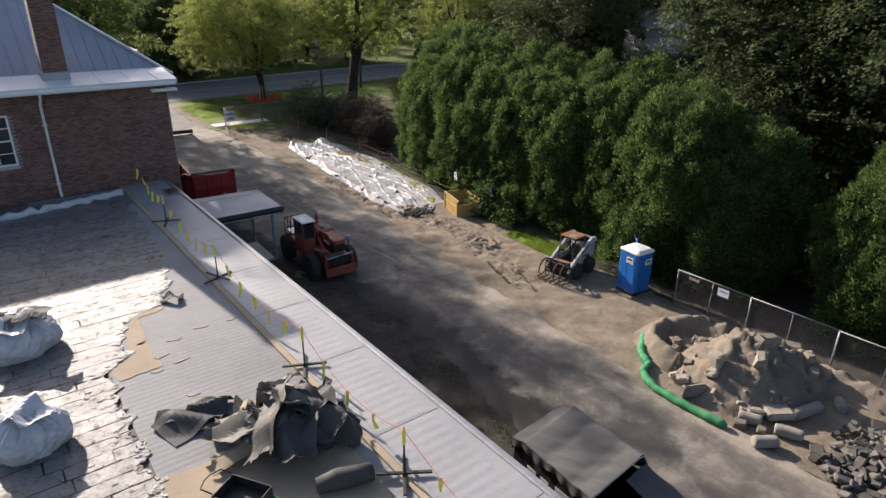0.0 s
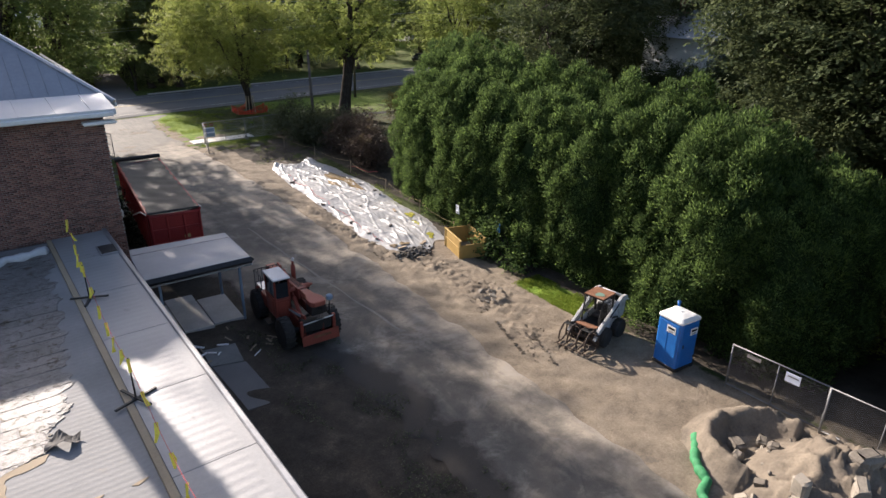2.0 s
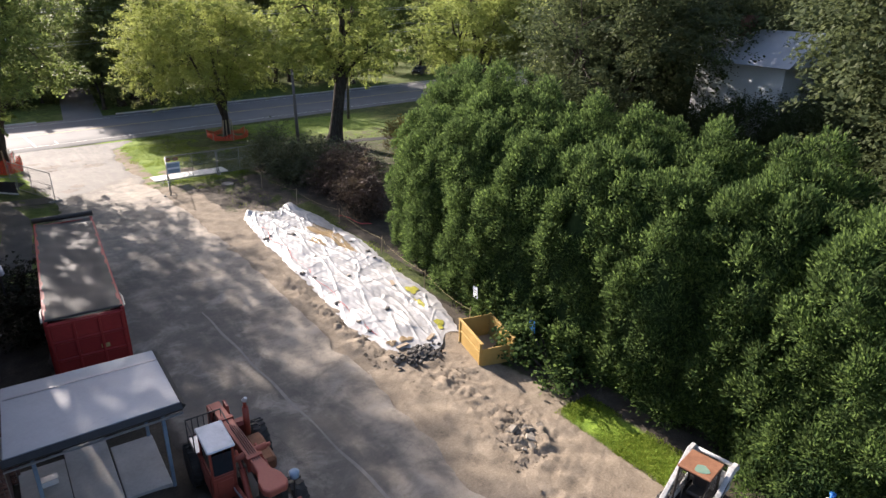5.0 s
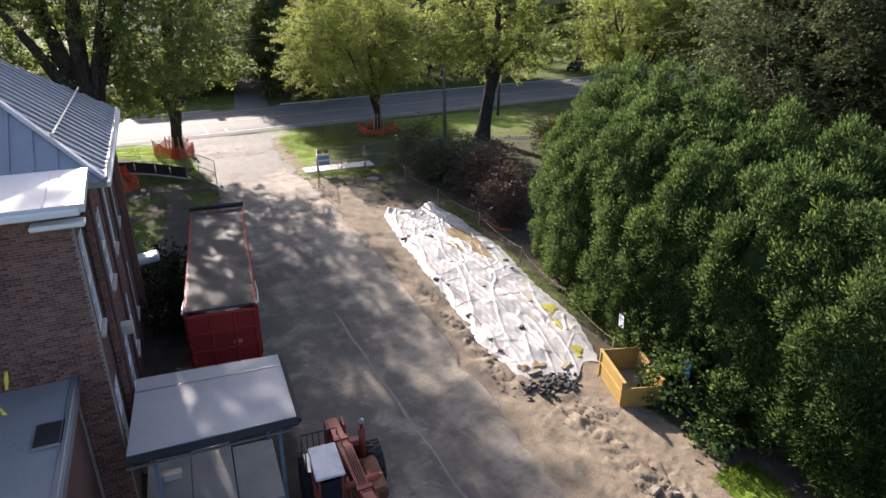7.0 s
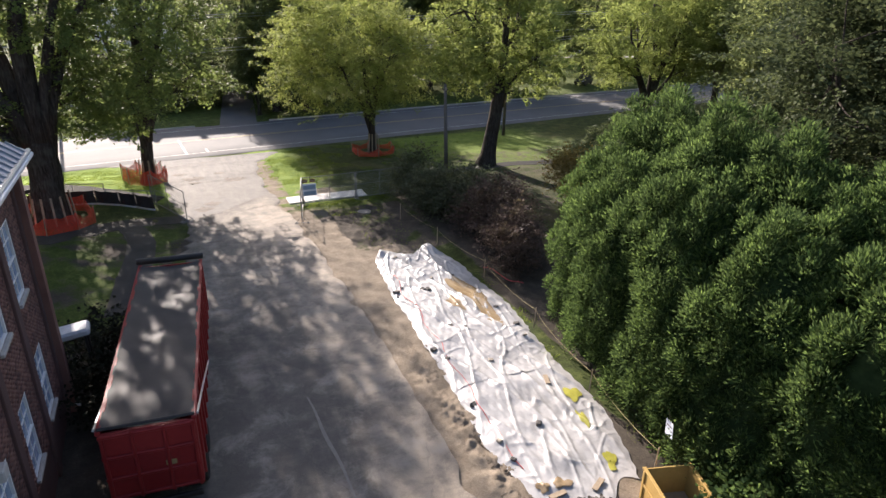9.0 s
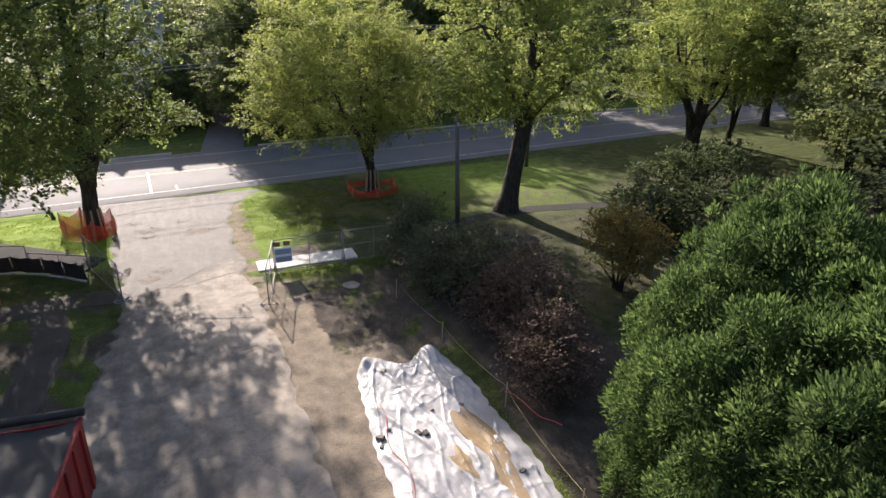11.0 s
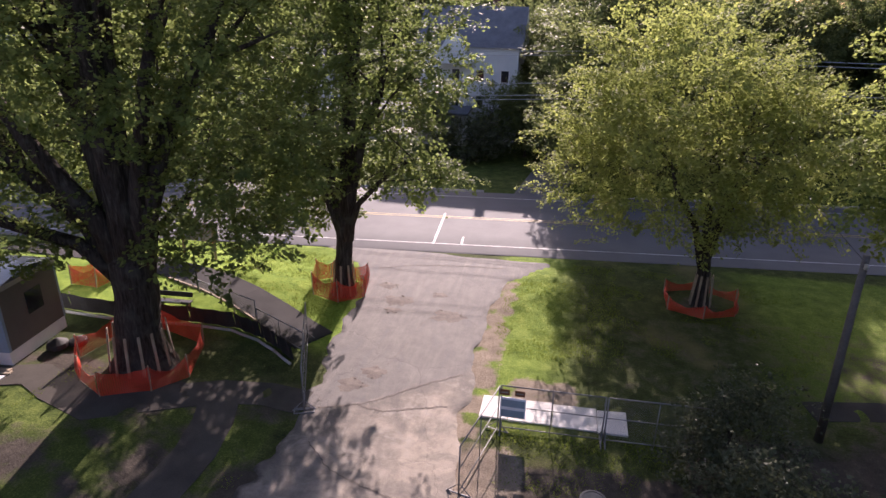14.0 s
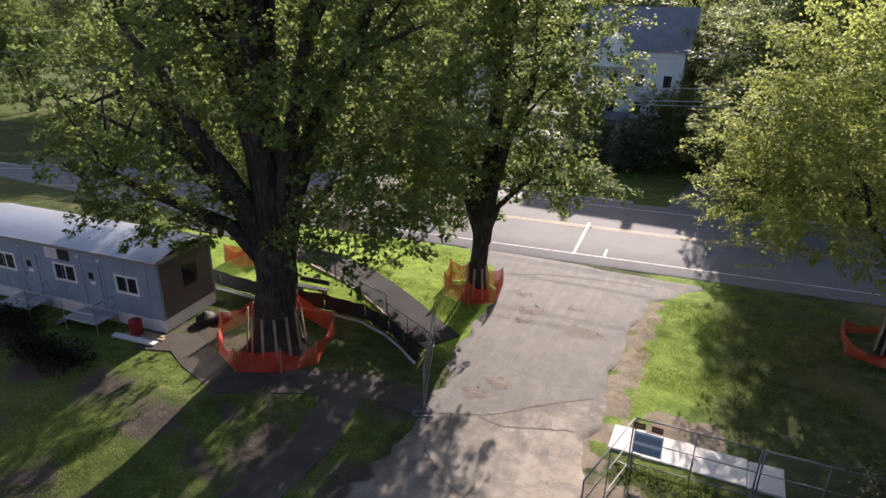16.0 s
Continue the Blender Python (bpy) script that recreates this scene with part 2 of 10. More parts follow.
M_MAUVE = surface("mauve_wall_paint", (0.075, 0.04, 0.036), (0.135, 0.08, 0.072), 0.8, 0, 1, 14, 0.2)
M_SEAM = surface("grey_metal_roofing", (0.25, 0.27, 0.3), (0.36, 0.385, 0.42), 0.42, 0.6, 0.5, 8, 0.06, rough_var=0.1)
M_WHITE_ROOF = surface("white_coated_roofing", (0.5, 0.51, 0.52), (0.66, 0.66, 0.655), 0.4, 0, 0.5, 9, 0.08, rough_var=0.12)
M_WHITE = surface("white_paint", (0.62, 0.62, 0.6), (0.8, 0.8, 0.78), 0.5, 0, 1.5, 20, 0.1)
M_DECK = surface("grey_metal_deck", (0.165, 0.165, 0.163), (0.25, 0.249, 0.245), 0.72, 0.0, 0.6, 10, 0.15, rough_var=0.1, spec=0.2, stain=((0.3, 0.26, 0.2), 0.9, 0.62))
M_COAT_L = surface("pale_felt_roof", (0.3, 0.3, 0.305), (0.42, 0.42, 0.43), 0.6, 0, 0.5, 12, 0.12, stain=((0.2, 0.2, 0.2), 0.7, 0.64))
M_COAT = surface("grey_roof_coating", (0.2, 0.2, 0.2), (0.3, 0.3, 0.298), 0.48, 0, 0.5, 12, 0.12, spec=0.6, stain=((0.15, 0.15, 0.15), 0.7, 0.62))
M_SILVER = felt_material()
M_FELT = surface("weathered_black_felt", (0.05, 0.047, 0.043), (0.13, 0.12, 0.11), 0.8, 0, 1.2, 16, 0.4)
M_RUBBER = surface("grey_roofing_membrane", (0.026, 0.026, 0.0265), (0.07, 0.069, 0.068), 0.68, 0, 0.8, 14, 0.12, spec=0.25)
M_DRAPE = surface("taupe_roofing_membrane", (0.055, 0.051, 0.043), (0.14, 0.127, 0.105), 0.7, 0, 0.9, 14, 0.15, stain=((0.04, 0.037, 0.032), 1.6, 0.62))
M_TAN = surface("tan_fibre_board", (0.24, 0.19, 0.125), (0.37, 0.3, 0.21), 0.9, 0, 1.2, 16, 0.3)
M_EDGE = surface("grey_metal_edging", (0.2, 0.2, 0.21), (0.33, 0.33, 0.34), 0.45, 0.5, 1, 10, 0.1)
M_GLASS = surface("dark_window_glass", (0.015, 0.018, 0.022), (0.03, 0.035, 0.04), 0.07, 0, 0.5, 4, 0.02, rough_var=0.03, spec=0.35)
M_BLUE_GLASS = surface("pale_blue_window_glass", (0.22, 0.3, 0.42), (0.34, 0.43, 0.56), 0.12, 0, 0.5, 4, 0.02, rough_var=0.05, spec=0.8)


def bark_material():
    """Ridged bark: noise drawn out along the trunk, with lichen-grey patches."""
    m, t, b, lk = nodes_of("ridged_bark")
    co = coords(t)
    mp = t.nodes.new("ShaderNodeMapping")
    mp.inputs["Scale"].default_value = (1.0, 1.0, 0.14)
    lk.new(co, mp.inputs["Vector"])
    ridge, patch = noise_node(t, mp.outputs[0], 9.0, 7, 0.68, 0.5), noise_node(t, co, 1.3, 5)
    c = ramp_node(t, ridge, [(0.32, (0.015, 0.012, 0.01)), (0.55, (0.06, 0.05, 0.042)), (0.72, (0.115, 0.1, 0.085))])
    c = mix_node(t, math_node(t, "MULTIPLY", step_node(t, patch, 0.52, 0.68), 0.5), c, (0.1, 0.1, 0.085))
    lk.new(c, b.inputs["Base Color"])
    b.inputs["Roughness"].default_value, b.inputs["Specular IOR Level"].default_value = 0.95, 0.1
    bump_node(t, b, ridge, 1.0, 0.09)
    return m


M_BARK = bark_material()
M_WOOD = surface("weathered_timber", (0.2, 0.15, 0.1), (0.42, 0.34, 0.24), 0.85, 0, 1.5, 14, 0.3)
M_POLE = surface("creosoted_pole_timber", (0.06, 0.05, 0.042), (0.17, 0.15, 0.13), 0.9, 0, 1, 12, 0.4)
M_PLY = surface("yellow_painted_plywood", (0.3, 0.19, 0.05), (0.46, 0.3, 0.095), 0.7, 0, 1.4, 12, 0.2, stain=((0.3, 0.2, 0.1), 1.2, 0.64))
M_RED = surface("faded_red_paint", (0.2, 0.012, 0.012), (0.34, 0.03, 0.026), 0.5, 0, 1, 10, 0.1, stain=((0.14, 0.03, 0.02), 1.5, 0.63))
M_ORANGE = surface("faded_orange_red_paint", (0.17, 0.029, 0.019), (0.31, 0.064, 0.038), 0.55, 0, 1.2, 12, 0.12, stain=((0.12, 0.05, 0.035), 2.2, 0.6))
M_SALMON = surface("sun_faded_red_paint", (0.25, 0.062, 0.042), (0.39, 0.115, 0.075), 0.6, 0, 1.2, 14, 0.12, stain=((0.25, 0.1, 0.06), 2.4, 0.62))
M_DIRTY = surface("grimy_white_paint", (0.2, 0.2, 0.19), (0.5, 0.5, 0.49), 0.55, 0, 2.2, 14, 0.15, (0.32, 0.62), stain=((0.12, 0.1, 0.085), 3.0, 0.58))
M_PATCH = surface("faded_green_paint", (0.09, 0.16, 0.12), (0.15, 0.24, 0.18), 0.7, 0, 3, 14, 0.1)
M_TYRE = surface("black_tyre_rubber", (0.016, 0.016, 0.016), (0.05, 0.046, 0.04), 0.85, 0, 3, 25, 0.3)
M_BLACK = surface("black_steel", (0.012, 0.012, 0.013), (0.045, 0.043, 0.04), 0.55, 0.2, 2, 20, 0.15)
M_STEEL = surface("galvanised_steel", (0.4, 0.41, 0.42), (0.6, 0.6, 0.6), 0.4, 0.8, 2, 20, 0.05)
M_GALV = surface("weathered_galvanised_tube", (0.14, 0.14, 0.142), (0.24, 0.24, 0.243), 0.55, 0.3, 2, 20, 0.08)
M_PATH = surface("dark_path_asphalt", (0.03, 0.0295, 0.029), (0.06, 0.058, 0.056), 0.92, 0, 0.6, 22, 0.35, spec=0.08)
# Walk asphalt coloured nearly as dark as soil, to carry the maple's shade.
M_WALK = surface("worn_walk_asphalt", (0.045, 0.041, 0.035), (0.1, 0.091, 0.077), 0.9, 0, 0.8, 20, 0.35, spec=0.1)
M_RUST = surface("rusty_steel", (0.12, 0.05, 0.025), (0.3, 0.14, 0.075), 0.85, 0.1, 2, 18, 0.3)
M_GRIME = surface("grimy_brown_steel", (0.02, 0.015, 0.012), (0.085, 0.055, 0.038), 0.8, 0.1, 2, 18, 0.3)
M_TARP_D = surface("dark_mesh_tarpaulin", (0.03, 0.0295, 0.029), (0.06, 0.0585, 0.056), 0.58, 0, 0.8, 60, 0.15, spec=0.25)
M_TARP_G = surface("grey_trailer_tarpaulin", (0.062, 0.061, 0.06), (0.115, 0.113, 0.11), 0.72, 0, 0.8, 40, 0.12, spec=0.2)
# Dark green that puts the shade between hedge tufts into the core.
M_CORE_SHADE = surface("inner_gap_shade", (0.018, 0.03, 0.012), (0.045, 0.068, 0.026), 1.0, 0, 1.5, 6, 0.8, rough_var=0.0, spec=0.0)
M_TARP_W = surface("white_polythene_sheet", (0.23, 0.227, 0.22), (0.37, 0.366, 0.36), 0.42, 0, 0.6, 5, 0.55, (0.3, 0.55), stain=((0.5, 0.43, 0.32), 0.8, 0.66))
M_POOL = surface("muddy_water", (0.2, 0.14, 0.075), (0.34, 0.26, 0.16), 0.15, 0, 1.2, 9, 0.05, rough_var=0.08)
M_ALGAE = surface("green_pool_water", (0.25, 0.24, 0.04), (0.42, 0.4, 0.09), 0.2, 0, 2, 9, 0.05, rough_var=0.08)
M_BLUE = surface("blue_moulded_plastic", (0.01, 0.1, 0.36), (0.02, 0.17, 0.5), 0.38, 0, 1.5, 14, 0.05)
M_LIGHTBLUE = surface("slate_blue_siding", (0.17, 0.24, 0.31), (0.25, 0.33, 0.41), 0.6, 0, 0.8, 12, 0.1)
M_GREEN = surface("green_filter_sock", (0.015, 0.13, 0.045), (0.045, 0.27, 0.11), 0.75, 0, 3, 40, 0.4)
M_SPOIL = surface("sandy_spoil", (0.075, 0.061, 0.047), (0.24, 0.198, 0.148), 0.95, 0, 1.1, 11, 1.0, (0.28, 0.7), island=0.0)
M_CLOD = surface("crumbled_sandy_soil", (0.085, 0.066, 0.047), (0.21, 0.168, 0.12), 0.95, 0, 1.6, 14, 0.8)
M_KERB = surface("old_kerb_concrete", (0.17, 0.15, 0.125), (0.3, 0.27, 0.23), 0.88, 0, 1.5, 14, 0.5)
M_RUBBLE = surface("broken_concrete", (0.13, 0.112, 0.09), (0.3, 0.265, 0.215), 0.9, 0, 1.5, 12, 0.5, obj=0.4)
M_ASPH = surface("broken_asphalt", (0.035, 0.032, 0.028), (0.13, 0.118, 0.103), 0.9, 0, 1.5, 14, 0.6, island=0.5)
M_NET = surface("orange_safety_net", (0.5, 0.042, 0.022), (0.74, 0.085, 0.035), 0.6, 0, 2, 20, 0.05)
M_SILT = surface("black_silt_cloth", (0.012, 0.012, 0.012), (0.035, 0.034, 0.032), 0.75, 0, 1, 14, 0.2)
M_YELLOW = surface("yellow_flag_plastic", (0.6, 0.5, 0.04), (0.85, 0.74, 0.1), 0.5, 0, 3, 20, 0.05)
M_ROPE = surface("yellow_rope", (0.2, 0.165, 0.08), (0.34, 0.28, 0.13), 0.8, 0, 3, 20, 0.05)
M_ROPE_R = surface("red_rope", (0.4, 0.06, 0.06), (0.55, 0.1, 0.1), 0.8, 0, 3, 20, 0.05)
M_SHINGLE = surface("grey_roof_shingle", (0.1, 0.105, 0.12), (0.2, 0.21, 0.23), 0.85, 0, 1, 8, 0.3)
# Siding of the office end wall, its shade put into the dark taupe.
M_END_SHADED = surface("shaded_taupe_siding", (0.085, 0.078, 0.07), (0.13, 0.12, 0.108), 0.7, 0, 0.8, 12, 0.1)
M_PALE_ROOF = surface("pale_grey_roofing", (0.3, 0.315, 0.34), (0.42, 0.435, 0.46), 0.6, 0, 0.8, 8, 0.1)
M_SIDING = surface("white_clapboard", (0.58, 0.6, 0.62), (0.74, 0.75, 0.76), 0.6, 0, 0.6, 10, 0.1)
M_BAG = surface("white_sack_plastic", (0.34, 0.355, 0.38), (0.56, 0.57, 0.58), 0.35, 0, 1.5, 5, 0.9)
M_PAPER = surface("white_paper_notice", (0.55, 0.6, 0.7), (0.75, 0.78, 0.84), 0.6, 0, 3, 20, 0.05)
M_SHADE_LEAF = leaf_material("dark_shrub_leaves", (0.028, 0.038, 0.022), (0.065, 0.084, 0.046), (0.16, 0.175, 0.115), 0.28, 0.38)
# Near-black leaf colour takes in the shade where hedges and bush stand.
M_SHADE_BLACK_LEAF = leaf_material("shade_black_hedge_leaves", (0.01, 0.012, 0.008), (0.018, 0.021, 0.013), (0.03, 0.034, 0.02), 0.15, 0.6, 0.0)
M_RED_LEAF = leaf_material("dull_red_shrub_leaves", (0.03, 0.025, 0.022), (0.075, 0.054, 0.046), (0.18, 0.14, 0.12), 0.28, 0.42)
M_CEDAR = leaf_material("arborvitae_sprays", (0.011, 0.022, 0.011), (0.043, 0.083, 0.031), (0.2, 0.325, 0.084), 0.48, 0.6, 0.08)
M_MAPLE = leaf_material("maple_leaves", (0.06, 0.1, 0.038), (0.13, 0.195, 0.062), (0.24, 0.31, 0.095), 0.66, 0.45, 0.25)
M_GOLD = leaf_material("yellow_green_leaves", (0.14, 0.19, 0.056), (0.245, 0.31, 0.085), (0.38, 0.43, 0.13), 0.6, 0.55, 0.2)
M_DARKWOOD = leaf_material("deep_woodland_leaves", (0.075, 0.113, 0.05), (0.15, 0.2, 0.08), (0.27, 0.32, 0.125), 0.62, 0.5, 0.2)
# Darker copy of M_DARKWOOD: the shade is put into the leaf colour.
M_SHADED_WOOD = leaf_material("shaded_woodland_leaves", (0.03, 0.047, 0.026), (0.058, 0.083, 0.04), (0.11, 0.14, 0.065), 0.42, 0.5, 0.08)
M_LIME = leaf_material("light_green_leaves", (0.12, 0.175, 0.052), (0.21, 0.28, 0.078), (0.34, 0.4, 0.125), 0.6, 0.5, 0.2)
M_BROKEN = surface("broken_brown_asphalt", (0.065, 0.056, 0.048), (0.175, 0.145, 0.118), 0.9, 0, 2.2, 22, 0.7)
M_JOINT = surface("dusty_joint", (0.17, 0.158, 0.142), (0.27, 0.25, 0.22), 0.9, 0, 3, 20, 0.2)
# Darker grey than the other concrete, with still darker noise stains.
M_SLAB = surface("dark_grey_slab", (0.13, 0.13, 0.122), (0.24, 0.235, 0.22), 0.85, 0, 0.8, 12, 0.3, stain=((0.07, 0.065, 0.055), 1.2, 0.6))
M_AUTUMN = leaf_material("ochre_shrub_leaves", (0.09, 0.075, 0.02), (0.2, 0.155, 0.045), (0.32, 0.24, 0.08), 0.4, 0.5)
M_BLADE = leaf_material("grass_blades", (0.06, 0.11, 0.012), (0.13, 0.205, 0.024), (0.22, 0.28, 0.045), 0.55, 0.5, 0.2)


# ---- building blocks ----
class Geo:
    """Vertices and faces of one mesh, gathered from simple solids."""

    def __init__(self):
        self.v, self.f = [], []

    def add(self, vs, fs, m=None):
        k = len(self.v)
        self.v += [tuple(m @ Vector(p)) for p in vs] if m else [tuple(p) for p in vs]
        self.f += [tuple(i + k for i in q) for q in fs]
        return self

    def box(self, c, s, rot=(0, 0, 0), ch=0.0):
        x, y, z = s[0] / 2, s[1] / 2, s[2] / 2
        m = pose(*c, *rot)
        if ch <= 0:
            vs = [(i * x, j * y, k * z) for k in (-1, 1) for j in (-1, 1) for i in (-1, 1)]
            return self.add(vs, [(0, 2, 3, 1), (4, 5, 7, 6), (0, 1, 5, 4), (2, 6, 7, 3), (0, 4, 6, 2), (1, 3, 7, 5)], m)
        ch = min(ch, x * 0.9, y * 0.9, z * 0.9)
        ring = [(-x + ch, -y), (x - ch, -y), (x, -y + ch), (x, y - ch), (x - ch, y), (-x + ch, y), (-x, y - ch), (-x, -y + ch)]
        ins = [(-x + ch, -y + ch), (x - ch, -y + ch), (x - ch, -y + ch), (x - ch, y - ch), (x - ch, y - ch), (-x + ch, y - ch), (-x + ch, y - ch), (-x + ch, -y + ch)]
        vs = [(*p, -z) for p in ins] + [(*p, -z + ch) for p in ring] + [(*p, z - ch) for p in ring] + [(*p, z) for p in ins]
        fs = [(k * 8 + i, k * 8 + (i + 1) % 8, k * 8 + 8 + (i + 1) % 8, k * 8 + 8 + i) for k in range(3) for i in range(8)]
        return self.add(vs, fs + [(7, 5, 3, 1), (24, 26, 28, 30)], m)

    def cyl(self, p0, p1, r0, r1=None, n=10):
        return self.tube([p0, p1], [r0, r0 if r1 is None else r1], n)

    def tube(self, pts, rad, n=8, caps=True):
        pts = [Vector(p) for p in pts]
        rad = [rad] * len(pts) if isinstance(rad, (int, float)) else rad
        vs, fs = [], []
        side = None
        for i, p in enumerate(pts):
            d = (pts[min(i + 1, len(pts) - 1)] - pts[max(i - 1, 0)]).normalized()
            if side is None:
                side = d.cross(Vector((0, 0, 1)) if abs(d.z) < 0.9 else Vector((1, 0, 0))).normalized()
            side = (side - d * side.dot(d)).normalized()
            up = d.cross(side)
            vs += [p + (side * math.cos(a) + up * math.sin(a)) * rad[i] for a in (2 * math.pi * j / n for j in range(n))]
        for i in range(len(pts) - 1):
            fs += [(i * n + j, i * n + (j + 1) % n, (i + 1) * n + (j + 1) % n, (i + 1) * n + j) for j in range(n)]
        if caps:
            fs += [tuple(range(n))[::-1], tuple(range((len(pts) - 1) * n, len(pts) * n))]
        return self.add(vs, fs)

    def prism(self, poly, lo, hi, m=None):
        """An outline of (x, y) raised from lo to hi."""
        n = len(poly)
        vs = [(*p, lo) for p in poly] + [(*p, hi) for p in poly]
        fs = [tuple(range(n))[::-1], tuple(range(n, 2 * n))] + [(i, (i + 1) % n, n + (i + 1) % n, n + i) for i in range(n)]
        return self.add(vs, fs, m)

    def lathe(self, prof, c, n=16, m=None):
        """A profile of (radius, height) turned about z."""
        vs = [(c[0] + r * math.cos(2 * math.pi * j / n), c[1] + r * math.sin(2 * math.pi * j / n), c[2] + h) for r, h in prof for j in range(n)]
        fs = [(i * n + j, i * n + (j + 1) % n, (i + 1) * n + (j + 1) % n, (i + 1) * n + j) for i in range(len(prof) - 1) for j in range(n)]
        return self.add(vs, fs + [tuple(range(n))[::-1], tuple(range((len(prof) - 1) * n, len(prof) * n))], m)

    def grid(self, xs, ys, fn):
        vs = [fn(x, y) for y in ys for x in xs]
        n = len(xs)
        return self.add(vs, [(j * n + i, j * n + i + 1, (j + 1) * n + i + 1, (j + 1) * n + i) for j in range(len(ys) - 1) for i in range(n - 1)])


def smooth_mesh(me):
    me.polygons.foreach_set("use_smooth", [True] * len(me.polygons))


def part(name, geo, material, parent=None, label="", smooth=False, bevel=0.0):
    """Links a Geo as one mesh object, under a thing or a part."""
    me = bpy.data.meshes.new(name)
    me.from_pydata(geo.v, [], geo.f)
    me.validate()
    if smooth:
        smooth_mesh(me)
    me.materials.append(material)
    ob = new(name, me)
    if parent:
        ob.parent = parent
    if bevel:
        b = ob.modifiers.new("bevel", "BEVEL")
        b.width, b.segments, b.limit_method = bevel, 2, "ANGLE"
    return tagged(ob, label=label)


def thing(name, m, label, category, group="", kind=""):
    e = new(name)
    e.empty_display_size = 0.3
    e.matrix_basis = m
    return tagged(e, label, category, group, kind)


def array_mesh(name, verts, faces, material):
    """A mesh from numpy arrays; every face has as many corners as the array has columns."""
    me = bpy.data.meshes.new(name)
    k = faces.shape[1]
    me.vertices.add(len(verts))
    me.vertices.foreach_set("co", verts.astype(np.float32).ravel())
    me.loops.add(faces.size)
    me.loops.foreach_set("vertex_index", faces.astype(np.int32).ravel())
    me.polygons.add(len(faces))
    me.polygons.foreach_set("loop_start", np.arange(0, faces.size, k, dtype=np.int32))
    me.update(calc_edges=True)
    me.materials.append(material)
    return me


def smoothstep(a, b, x):
    u = np.clip((np.asarray(x, float) - a) / (b - a), 0, 1)
    return u * u * (3 - 2 * u)


def ground_z(x, y):
    return -0.45 + 0.45 * smoothstep(30, 56, y) + 0.75 * smoothstep(-13, -5, -np.asarray(x, float)) * smoothstep(48, 58, y) * (1 - smoothstep(70, 76, y))


def gz(x, y):
    return float(ground_z(x, y))


WAVES = {}


def wave(x, y, seed, size):
    """Smooth value noise in two directions, about -1 to 1."""
    if (seed, size) not in WAVES:
        rng = np.random.RandomState(seed)
        WAVES[(seed, size)] = [(rng.uniform(0, 2 * np.pi), rng.uniform(0, 6.28), 2 * np.pi / (size * rng.uniform(0.5, 1.6))) for i in range(7)]
    if isinstance(x, float) and isinstance(y, float):
        return sum(math.sin((x * math.cos(a) + y * math.sin(a)) * k + ph) for a, ph, k in WAVES[(seed, size)]) / 3.2
    out = np.zeros_like(np.asarray(x, float) + np.asarray(y, float))
    for a, ph, k in WAVES[(seed, size)]:
        out = out + np.sin((x * np.cos(a) + y * np.sin(a)) * k + ph)
    return out / 3.2


# ---- ground ----
DRIVE_L = [(-14, 11.6), (5, 12.2), (12, 13.0), (24, 13.6), (29, 12.6), (34.5, 12.4), (36, 9.8), (48, 10.6), (52, 12.4), (61, 13.3), (65, 12.6), (72, 12.2), (75.5, 10.6), (78.4, 7.2)]
DRIVE_R = [(-14, 18.4), (10, 18.4), (18, 18.9), (30, 19.9), (44, 20.2), (56, 20.0), (62, 19.6), (70, 19.2), (75, 19.8), (78.4, 22.5)]


def drive_edge(table, y):
    return np.interp(y, [a for a, _ in table], [b for _, b in table])


def road_near(x):
    x = np.asarray(x, float)
    return 76.9 + 0.112 * x - 0.33 * np.log1p(np.exp(np.clip(-(x + 9.0) / 2.0, -30, 30))) * 2.0


